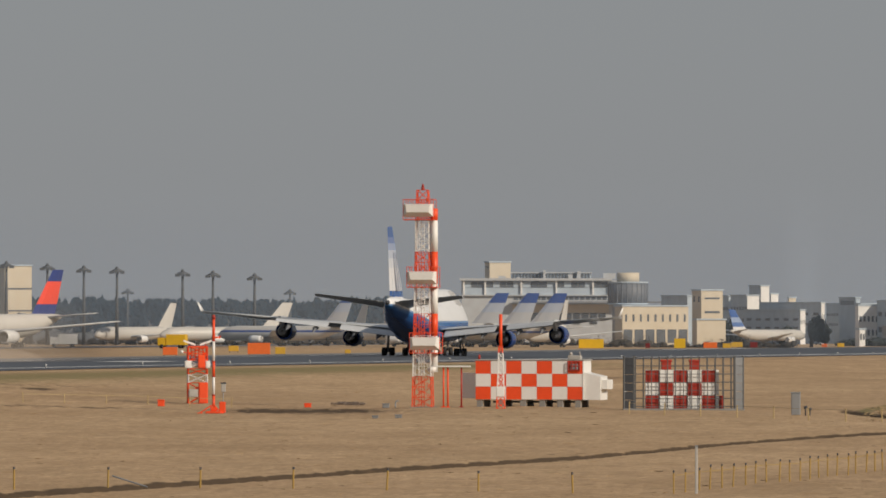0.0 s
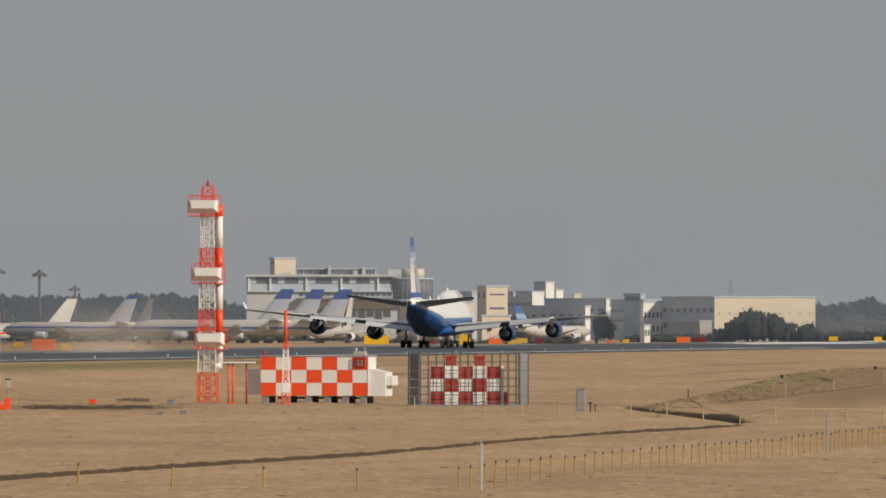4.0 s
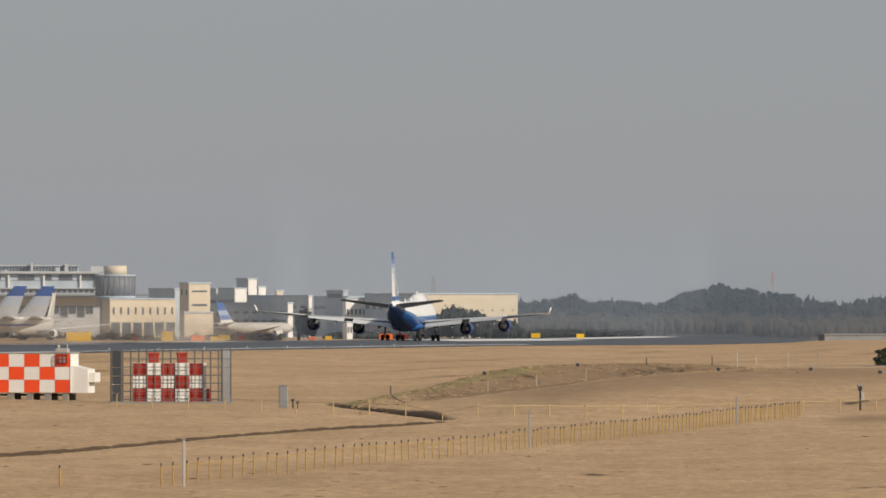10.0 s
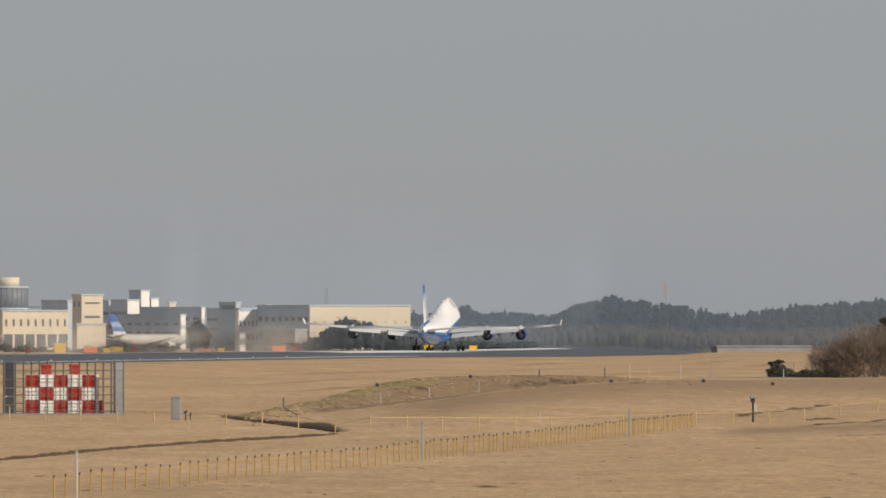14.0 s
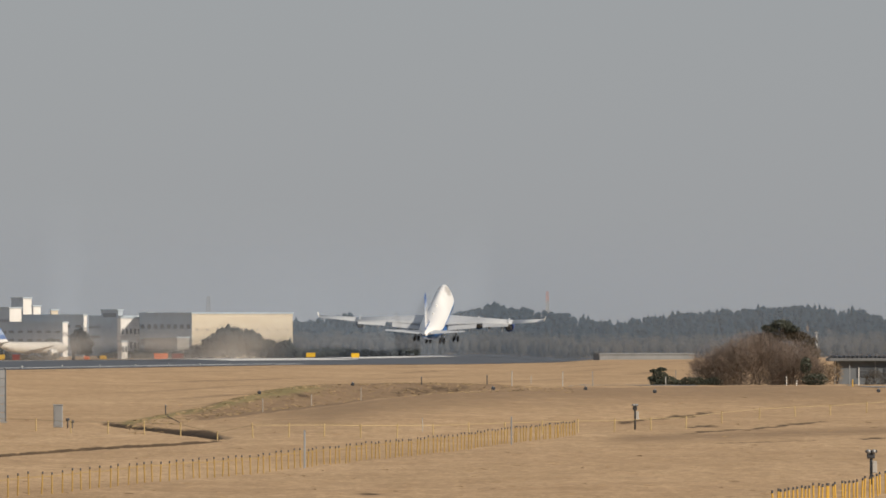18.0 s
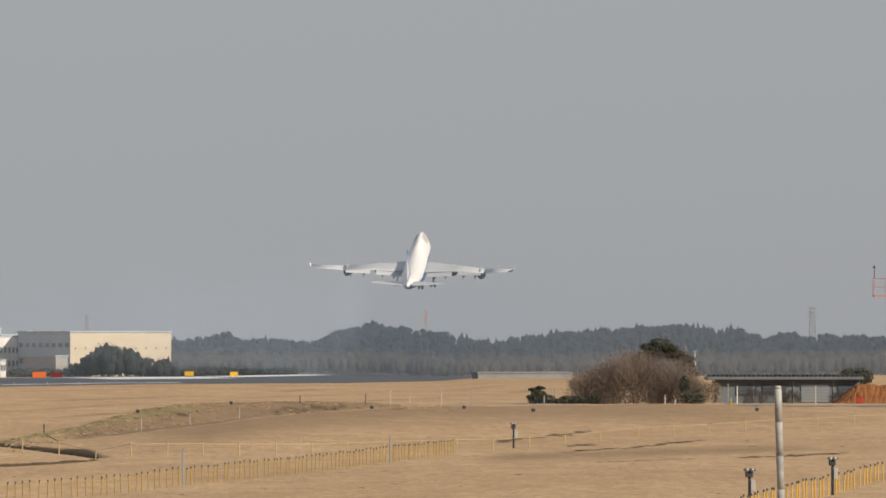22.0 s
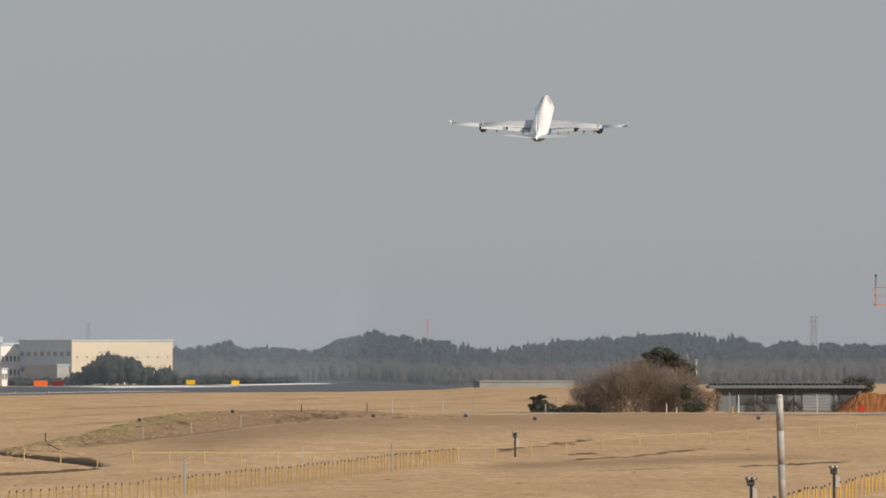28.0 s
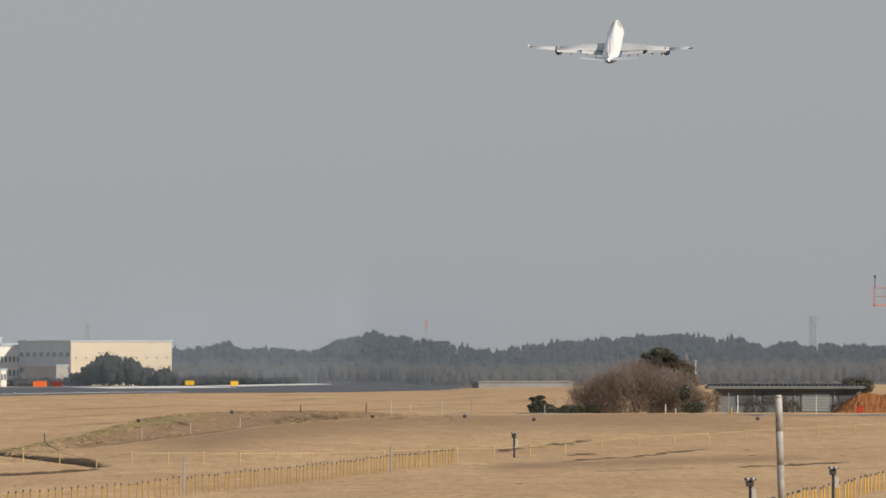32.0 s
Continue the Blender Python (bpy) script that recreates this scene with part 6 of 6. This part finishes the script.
def side_mast():
    b, d = 65.08, 420
    c = site(b, d)
    t = thing("wind_mast", c, "red and white lattice mast with a railed platform on top", "antenna mast")
    top = 9.17 - c.z
    cuts = [0, 0.17, 0.34, 0.51, 0.65, 0.78, 0.90, 1.0]
    for i in range(7):
        part("mast_section", lattice(bmesh.new(), top * cuts[i], top * cuts[i + 1], 0.42, 0.42, 4, 0.03, 0.016), (FADED_HAZED, WHITE)[(i + 1) % 2] if i < 6 else WHITE, t)
    bm = bmesh.new()
    box(bm, (-0.75, -0.5, top), (0.75, 0.5, top + 0.06))
    part("platform", bm, FADED_HAZED, t)
    part("railing", railing(bmesh.new(), -0.75, 0.75, -0.5, 0.5, top + 0.06, top + 0.72, 3, 0.013), FADED_HAZED, t)
    for x, h in ((-0.72, 1.12), (0.0, 0.9), (0.3, 0.85)):
        bm = bmesh.new()
        rod(bm, (x, 0, top), (x, 0, top + h), 0.018, seg=5)
        rod(bm, (x, 0, top + h), (x, 0, top + h + 0.1), 0.05, 0.03, 8)
        part("sensor", bm, DARK, t)


side_mast()


# ---- shed, earth heap, hedge and thicket ----
def leaf_cloud(rng, c, rad, n, size, flat=1.0):
    """Small tilted leaf cards filling an ellipsoid unevenly."""
    p = rng.normal(size=(n, 3))
    p = p / np.linalg.norm(p, axis=1)[:, None] * (rng.uniform(0.2, 1, n) ** 0.5)[:, None]
    p = np.array(c) + p * np.array(rad)
    u, v = rng.normal(size=(n, 3)), rng.normal(size=(n, 3))
    u = u / np.linalg.norm(u, axis=1)[:, None] * size * rng.uniform(0.5, 1.3, (n, 1))
    v = v / np.linalg.norm(v, axis=1)[:, None] * size * rng.uniform(0.5, 1.3, (n, 1))
    q = np.stack([p - u, p - v * 0.6, p + u, p + v * 0.6], 1).reshape(-1, 3)
    return q


def leaf_mesh(name, clouds, material, parent=None):
    V = np.concatenate(clouds)
    me = mesh_from(name, V.tolist(), [(4 * i, 4 * i + 1, 4 * i + 2, 4 * i + 3) for i in range(len(V) // 4)], material)
    ob = new(name, me)
    if parent:
        ob.parent = parent
    return ob


def twig_dome(rng, rx, ry, rz, n):
    """Thin upright twigs that fill an uneven dome."""
    a, e = rng.uniform(0, 6.283, n), np.arcsin(rng.uniform(0.0, 1.0, n))
    r = rng.uniform(0.35, 1.0, n) ** 0.5 * (0.93 + 0.06 * np.sin(a * 5) + 0.05 * np.sin(e * 9 + a * 3))
    o = np.stack([np.cos(e) * np.cos(a), np.cos(e) * np.sin(a), np.sin(e)], -1)
    p = o * r[:, None] * np.array([rx, ry, rz])
    d = o * np.array([0.8, 0.8, 1.0]) + rng.normal(size=(n, 3)) * 0.35 + np.array([0, 0, 0.25])
    d = d / np.linalg.norm(d, axis=1)[:, None] * rng.uniform(0.25, 0.65, (n, 1))
    w = np.cross(d, rng.normal(size=(n, 3)))
    w = w / np.linalg.norm(w, axis=1)[:, None] * rng.uniform(0.012, 0.03, (n, 1))
    return np.stack([p - w, p + w, p + d + w * 0.4, p + d - w * 0.4], 1).reshape(-1, 3)


def build_shed():
    d = 1452.0
    b0, b1 = 48.33, 62.04
    c = site(b0, d)
    t = thing("shed", c, "long low grey shed with a flat dark roof", "shed")
    w = (b1 - b0) / 1000 * d
    h = 2.12 - c.z
    bm = bmesh.new()
    box(bm, (0.6, 0.4, -0.3), (w, 8, h), 0, 0.02)
    part("wall", bm, mat("shed_wall", (0.15, 0.168, 0.19), 0.7), t)
    bm = bmesh.new()
    box(bm, (-0.7, -0.8, h), (w + 0.4, 9, h + 0.42), 0, 0.05)
    part("roof", bm, mat("shed_roof", (0.15, 0.16, 0.17), 0.6), t)
    n = 34
    for i in range(n):
        bm = bmesh.new()
        box(bm, (-0.4 + (w + 0.5) * i / n, -0.6, h + 0.42), (-0.4 + (w + 0.5) * (i + 0.55) / n, 8, h + 0.72), 0, 0.06)
        part("roof_rib", bm, DARK, t)
    for x in (0.1, w * 0.28, w * 0.55, w * 0.82):
        bm = bmesh.new()
        box(bm, (x - 0.07, 0.26, -0.3), (x + 0.07, 0.42, h), 0, 0.02)
        part("column", bm, GREY, t)
    for x0, x1, z0, z1, m, nm in ((w * 0.60, w * 0.79, 0.1, h * 0.82, mat("shed_door", (0.27, 0.29, 0.31), 0.6), "roller_door"), (w * 0.16, w * 0.3, h * 0.3, h * 0.75, GLASS, "window"), (w * 0.34, w * 0.5, h * 0.35, h * 0.8, GLASS, "window"), (w * 0.85, w * 0.98, h * 0.3, h * 0.8, GLASS, "window")):
        bm = bmesh.new()
        box(bm, (x0, 0.28, z0), (x1, 0.42, z1), 0, 0.02)
        part(nm, bm, m, t)
        for k in range(1, 6 if nm == "roller_door" else 3):
            bm = bmesh.new()
            zz = z0 + (z1 - z0) * k / (6 if nm == "roller_door" else 3)
            box(bm, (x0, 0.22, zz - 0.03), (x1, 0.29, zz + 0.03))
            part("bar", bm, MATS["shed_wall"], t)
    rng = np.random.default_rng(31)
    for x, rx, rz in ((5.4, 1.6, 2.0), (8.2, 1.8, 2.4), (10.6, 1.3, 1.8), (16.9, 1.4, 1.7), (19.0, 1.2, 1.4)):
        q = thing("bramble", (c.x + x, c.y - 2.2, float(ground_z(c.x + x, c.y - 2.2))), "bare grey bramble in front of the shed", "shrub")
        leaf_mesh("twig_crown", [twig_dome(rng, rx, 0.9, rz, 700)], WINTER, q)
    # earth heap at its end
    r = random.Random(9)
    e0 = site(59.63, 1440)
    top = 1.48 - e0.z
    x1, x2 = 3.17, 17.34
    vs, fs = [], []
    nx, ny = 60, 12
    for j in range(ny + 1):
        for i in range(nx + 1):
            x = x2 * i / nx
            f = min(1.0, x / x1)
            k = 1 - max(0.0, 1 - j / 4.0) if j < 4 else (1.0 if j < 9 else 1 - (j - 9) / 3.0)
            z = top * f * k * (1 + 0.05 * math.sin(x * 1.7)) + (r.uniform(-0.12, 0.12) if 0 < j < ny else 0) * f
            vs.append((x, -3 + j * 1.0, z if j not in (0, ny) else -0.2))
    for j in range(ny):
        for i in range(nx):
            o = j * (nx + 1) + i
            fs.append((o, o + 1, o + nx + 2, o + nx + 1))
    heap = new("earth_bank", mesh_from("earth_bank", vs, fs, ground_mat("orange_earth", [((0.36, 0.155, 0.06), (0.26, 0.11, 0.045)), ((1, 1, 1), (0.75, 0.75, 0.75)), ((1, 1, 1), (0.7, 0.7, 0.7))], scales=(0.2, 0.8, 4.0))))
    heap.location = e0
    tagged(heap, "bank of bare orange-brown earth beside the shed", "earth bank")
    t = thing("red_bin", site(61.99, 1425), "red metal bin in front of the earth bank", "bin")
    bm = bmesh.new()
    box(bm, (-0.4, -0.3, 0), (0.4, 0.3, 0.85), 0, 0.04)
    part("body", bm, DRED, t)
    bm = bmesh.new()
    box(bm, (-0.44, -0.34, 0.85), (0.44, 0.34, 0.93), 0, 0.02)
    part("lid", bm, DRED, t)


build_shed()
heap = thing("brush_heap", site(-65.1, 842), "low heap of dead brown brushwood on the grass", "brush heap")
leaf_mesh("twig_heap", [leaf_cloud(np.random.default_rng(5), (0, 0, 0.1), (1.4, 0.7, 0.13), 420, 0.13)], BARE, heap)


def branches(rng, starts, depth, out, length, rad, spread):
    """Grow thin three-sided branches; out collects vertices and faces."""
    nxt = []
    for p, dr, ln, r in starts:
        d = dr + rng.normal(size=3) * spread
        d = d / np.linalg.norm(d)
        e = p + d * ln
        s = np.cross(d, (0.3, 0.5, 0.81))
        s = s / np.linalg.norm(s)
        q = np.cross(d, s)
        o = len(out[0])
        for base, rr in ((p, r), (e, r * 0.6)):
            for a in (0, 2.1, 4.2):
                out[0].append(tuple(base + (s * math.cos(a) + q * math.sin(a)) * rr))
        out[1].extend([(o, o + 1, o + 4, o + 3), (o + 1, o + 2, o + 5, o + 4), (o + 2, o, o + 3, o + 5)])
        for _ in range(3 if depth > 2 else 2):
            nxt.append((p + d * ln * rng.uniform(0.5, 1.0), d + np.array((0, 0, 0.12)), ln * rng.uniform(0.62, 0.85), r * 0.62))
    if depth > 0:
        branches(rng, nxt, depth - 1, out, length, rad, spread)


def build_thicket():
    rng = np.random.default_rng(11)
    d = 1430.0
    c = site(40.95, d)
    px = d / 19104
    t = thing("thicket", c, "large rounded thicket of bare brown winter shrubs", "shrub")
    for k in range(17):
        x = (-6.8 + 13.8 * k / 16)
        out = ([], [])
        h = 8.6 * math.sqrt(max(0.16, 1 - (x / 8.6) ** 2))
        starts = []
        for s in range(4):
            lean = np.array((x * 0.09 + rng.uniform(-0.5, 0.5), rng.uniform(-0.5, 0.5), 1.0))
            starts.append((np.array((x + rng.uniform(-0.5, 0.5), rng.uniform(-1.5, 1.5), -0.1)), lean, h * rng.uniform(0.24, 0.34), 0.075))
        branches(rng, starts, 5, out, 1, 1, 0.30)
        ob = new("shrub", mesh_from("shrub", out[0], out[1], BARE))
        ob.parent = t
    clouds = [leaf_cloud(rng, (x, 0.5, z), (2.4, 2.0, 1.9), 1500, 0.10) for x, z in ((-5.2, 1.5), (-3, 2.8), (-0.8, 4.0), (1.6, 4.2), (3.6, 3.6), (5.6, 2.2), (0, 1.6), (4, 1.2), (-3.5, 1.2), (1.5, 2.2))]
    right = twig_dome(rng, 4.6, 3.0, 6.3, 5500) + np.array((5.4, 0.6, 0))
    left = twig_dome(rng, 3.6, 2.6, 4.3, 2600) + np.array((-5.0, 0.4, 0))
    leaf_mesh("twig_crown", [twig_dome(rng, 7.4, 3.4, 7.3, 12000), right, left], BARE, t)
    leaf_mesh("dead_leaves", clouds, mat("dead_leaf", (0.20, 0.15, 0.125), 0.9, var=0.5), t)
    # the pine that stands behind it
    p = thing("pine", site(43.30, d + 14), "wind-bent dark pine behind the thicket", "tree")
    bm = bmesh.new()
    rod(bm, (0, 0, -0.2), (0.3, 0, 4), 0.28, 0.2, 8)
    rod(bm, (0.3, 0, 4), (0.1, 0, 8.0), 0.2, 0.08, 8)
    for a, z, l in ((0.4, 4.5, 3.6), (2.7, 5.5, 3.0), (5.2, 5.0, 2.5), (1.2, 6.6, 2.5), (3.6, 7.0, 2.4)):
        rod(bm, (0.2, 0, z), (0.2 + l * math.cos(a), l * math.sin(a), z + 0.9), 0.09, 0.04, 6)
    part("trunk", bm, BARK, p)
    cl = [leaf_cloud(rng, q, r, 650, 0.17) for q, r in (((0.2, 0, 8.2), (1.5, 1.2, 0.6)), ((-1.3, 0, 7.6), (1.2, 1.0, 0.5)), ((1.5, 0, 7.5), (1.2, 1.0, 0.5)))]
    leaf_mesh("crown", cl, LEAF, p)
    cl = [leaf_cloud(rng, q, r, 900, 0.15) for q, r in (((3.3, 0, 5.8), (1.8, 1.4, 1.0)), ((4.2, 0, 4.3), (1.4, 1.2, 1.1)), ((2.0, 0.5, 6.6), (1.8, 1.2, 0.8)), ((0.3, 0.4, 6.8), (2.4, 1.4, 0.9)), ((-1.8, 0.3, 6.2), (2.0, 1.4, 0.9)))]
    leaf_mesh("lower_crown", cl, mat("browned_needles", (0.10, 0.075, 0.045), 0.9, var=0.5), p)
    g = thing("evergreen_shrub", site(46.55, d - 4), "dark low evergreen at the thicket's foot", "shrub")
    leaf_mesh("foliage", [leaf_cloud(rng, (0, 0, 0.7), (1.8, 1.0, 0.9), 1500, 0.14), leaf_cloud(rng, (-1.2, 0, 2.6), (0.8, 0.8, 1.2), 900, 0.14)], LEAF, g)
    hd = thing("hedge", site(34.67, d - 2), "low dark evergreen hedge with a taller end", "hedge")
    leaf_mesh("foliage", [leaf_cloud(rng, (x, 0, 0.4 + 0.12 * math.sin(x * 2.3)), (1.1, 0.8, 0.62 + 0.2 * math.sin(x * 1.7)), 900, 0.13) for x in (-3.9, -3.2, -2.2, -1.0, 0.2, 1.4, 2.6, 3.8)] + [leaf_cloud(rng, (-3.9, 0, 1.5), (0.7, 0.6, 0.55), 500, 0.13), leaf_cloud(rng, (-3.2, 0, 1.3), (0.8, 0.6, 0.5), 500, 0.13), leaf_cloud(rng, (-4.5, 0, 0.9), (0.7, 0.5, 0.3), 300, 0.16), leaf_cloud(rng, (-3.3, 0, 2.1), (0.7, 0.4, 0.25), 300, 0.16), leaf_cloud(rng, (-4.4, 0, 1.9), (0.5, 0.4, 0.2), 200, 0.16)], LEAF, hd)
    gb = thing("evergreen_shrub", site(61.78, 1475), "rounded evergreen behind the earth bank", "shrub")
    leaf_mesh("foliage", [leaf_cloud(rng, (x, 0, 3.6), (1.5, 1.2, 1.2), 1300, 0.16) for x in (-1.0, 0.8)] + [leaf_cloud(rng, (0, 0, 1.6), (1.6, 1.2, 1.7), 1300, 0.18)], LEAF, gb)
    pale = thing("pampas_shrub", site(47.75, d + 6), "pale dry shrub between thicket and shed", "shrub")
    leaf_mesh("foliage", [leaf_cloud(rng, (x, 0, 1.5), (1.3, 1.0, 1.6), 1200, 0.11) for x in (-0.6, 0.9)], mat("dry_stems", (0.30, 0.22, 0.13), 0.9, var=0.4), pale)
    lp = thing("lamp_post", site(46.71, 1500), "plain pale lamp post behind the thicket", "lamp post")
    bm = bmesh.new()
    rod(bm, (0, 0, -0.2), (0, 0, 5.71 - site(46.71, 1500).z), 0.11, 0.09, 8)
    part("pole", bm, PALE, lp)
    bm = bmesh.new()
    hz = 5.71 - site(46.71, 1500).z
    box(bm, (-0.25, -0.2, hz), (0.25, 0.2, hz + 0.3), 0, 0.05)
    part("lamp", bm, GREY, lp)


build_thicket()


# ---- grass tufts ----
def build_tufts():
    """Loose blades: thin on the short grass, longer on the mound."""
    rng = np.random.default_rng(21)

    def patch(b, d, h, w):
        x = b * d / 1000
        n = len(x)
        z = ground_z(x, d)
        o = rng.uniform(-0.25, 0.25, n)
        lean = rng.uniform(-0.5, 0.5, n) * w
        return np.stack([np.stack([x - w, d - o, z - 0.03], -1), np.stack([x + w, d + o, z - 0.03], -1), np.stack([x + w * 0.4 + lean, d + o + 0.1, z + h], -1), np.stack([x - w * 0.5 + lean, d - o + 0.1, z + h * 0.8], -1)], 1).reshape(-1, 3)
    n = 2200
    b, d = rng.uniform(-104, 92, n), 410 + 720 * rng.uniform(0, 1, n) ** 1.25
    keep = np.abs(d - ditch_d(b)) > 9
    lawn = patch(b[keep], d[keep], rng.uniform(0.006, 0.024, n)[keep], rng.uniform(0.12, 0.5, n)[keep])
    n = 2600
    b = rng.uniform(-17, 24, n)
    d3 = np.interp(b, [-17.5, -11.7, -4.4, 3.5, 16.5, 40], [800, 900, 1000, 1045, 1070, 1090])
    mound = patch(b, d3 - 110 * rng.uniform(0, 1, n) ** 1.6, rng.uniform(0.008, 0.05, n), rng.uniform(0.05, 0.35, n))
    for name, label, q, cols in (("grass_tufts", "short tufts of dry straw-coloured grass", lawn, ((0.48, 0.34, 0.20), (0.38, 0.265, 0.15))),
                                 ("rough_grass", "longer uncut brown and olive grass on the low mound", mound, ((0.46, 0.33, 0.20), (0.30, 0.235, 0.13)))):
        m = ground_mat(name + "_blades", [cols, ((1, 1, 1), (0.8, 0.79, 0.76)), ((1, 1, 1), (0.7, 0.68, 0.65))], scales=(0.05, 0.3, 2.0))
        ob = new(name, mesh_from(name, q.tolist(), [(4 * i, 4 * i + 1, 4 * i + 2, 4 * i + 3) for i in range(len(q) // 4)], m))
        tagged(ob, label, "grass", kind="stuff")


build_tufts()


# ---- what moves ----
FLIGHT = [  # seconds, place, pitch, roll, heading
    (0, -94.53, 1625.6, 0.38, 0.0, 0.8, 5.3),
    (1, -88.27, 1686.6, 0.28, 0.1, 0.8, 5.3),
    (2, -82.13, 1750.6, 0.18, 0.1, 0.8, 5.3),
    (3, -75.87, 1817.4, 0.08, 0.2, 0.8, 5.3),
    (4, -69.74, 1887.1, -0.03, 0.2, 0.8, 5.4),
    (5, -63.39, 1959.3, -0.15, 0.3, 0.7, 5.4),
    (6, -56.70, 2031.1, -0.26, 0.3, 0.6, 5.4),
    (7, -50.23, 2104.8, -0.38, 0.4, 0.6, 5.5),
    (8, -43.03, 2180.6, -0.51, 0.4, 0.6, 5.6),
    (9, -35.32, 2258.0, -0.72, 0.5, 0.5, 5.6),
    (10, -27.69, 2337.2, -0.88, 0.5, 0.4, 5.7),
    (11, -20.43, 2417.7, -1.06, 0.6, 0.3, 5.8),
    (12, -13.44, 2499.5, -1.22, 2.2, 0.3, 5.8),
    (13, -5.92, 2582.5, -1.25, 4.4, 0.3, 5.9),
    (14, 1.93, 2666.2, -1.08, 6.0, 0.3, 5.9),
    (15, 9.98, 2750.8, -0.95, 7.7, 0.4, 6.1),
    (16, 18.02, 2836.1, -0.25, 8.8, 0.5, 6.2),
    (17, 26.11, 2921.7, 0.93, 9.9, 0.6, 6.4),
    (18, 34.34, 3007.7, 2.91, 11.6, 1.1, 5.7),
    (19, 42.86, 3093.8, 6.56, 13.0, 1.5, 5.1),
    (20, 51.38, 3179.8, 11.15, 14.0, 1.5, 5.2),
    (21, 60.49, 3265.6, 17.62, 14.3, 1.5, 5.5),
    (22, 69.57, 3350.9, 24.98, 14.7, 1.4, 5.5),
    (23, 78.62, 3435.7, 33.90, 14.8, 1.4, 5.5),
    (24, 87.50, 3519.9, 42.90, 14.8, 1.4, 5.5),
    (25, 96.55, 3603.2, 52.28, 14.8, 1.4, 5.5),
    (26, 105.74, 3685.5, 62.21, 14.6, 1.2, 5.4),
    (27, 115.08, 3766.6, 72.38, 14.5, 1.1, 5.4),
    (28, 124.44, 3846.3, 82.37, 14.3, 0.9, 5.4),
    (29, 133.85, 3924.5, 92.06, 14.5, 0.8, 5.4),
    (30, 143.23, 4001.0, 101.22, 14.7, 0.7, 5.4),
    (31, 152.65, 4075.7, 109.91, 14.8, 0.5, 5.4),
    (32, 162.03, 4148.4, 118.58, 15.0, 0.4, 5.4),
]


def motions():
    walk(jumbo, [(t, pose(x, y, z, 0, 0, -h) @ pose(0, 0, 0, p, 0, 0) @ pose(0, 0, 0, 0, r, 0)) for t, x, y, z, p, r, h in FLIGHT])
    bend = ((0, 0.1, 0), (3, 0.1, 0), (7, -0.1, 0.5), (11, -0.1, 0.5), (12.5, 0.2, 1.5), (13, 0.5, 2.2), (14, 0.9, 3.5), (17, 1.6, 6.0), (32, 1.6, 6.0))
    for w in jumbo.children:              # the wings bend upwards as they take the load
        sgn = 1 if w.name.startswith(("wing", "outer_wing")) and w.data.vertices[4].co.x + w.data.vertices[-1].co.x > 0 else -1
        if w.name.startswith("wing") and not w.name.startswith("wing_gear"):
            walk(w, [(t, pose(0, 0, 3.4, 0, -sgn * a, 0) @ pose(0, 0, -3.4)) for t, a, _ in bend])
        elif w.name.startswith("outer_wing"):
            walk(w, [(t, pose(0, 0, 3.4, 0, -sgn * a, 0) @ pose(sgn * 22, 0, 1.95, 0, -sgn * c, 0) @ pose(-sgn * 22, 0, -5.35)) for t, a, c in bend])
    # the exhaust stays on the ground where the jet lifts off, and the wind takes it off over the apron
    rows = [(t, pose(x - 12, y, z, 0, 0, -5.1)) for t, x, y, z, *_ in FLIGHT[:16]]
    _, x, y, z, *_ = FLIGHT[15]
    for t in range(16, 33):
        rows.append((t, pose(x - 12 + 6 * min(t - 15, 3) - 1.0 * (t - 15) ** 2, y + 70 * (1 - 0.55 ** (t - 15)), z, 0, 0, -5.1)))
    walk(plume, rows)
    for g, x, y, top in gears:
        fold = (0, 82 * (1 if x > 0 else -1), 0) if abs(x) > 4 else (82, 0, 0)
        walk(g, [(t, pose(x, y, top + up, *[k * f for f in fold])) for t, k, up in ((0, 0, 0), (11, 0, 0), (12, 0, -0.12), (13, 0, -0.34), (14, 0, -0.76), (17, 0, -1.05), (18.5, 0, -1.2), (22.5, 0, -1.2), (24, 0.25, -1.0), (26.0, 0.85, 0.3), (27.0, 1, 0.9), (32, 1, 0.9))])


motions()
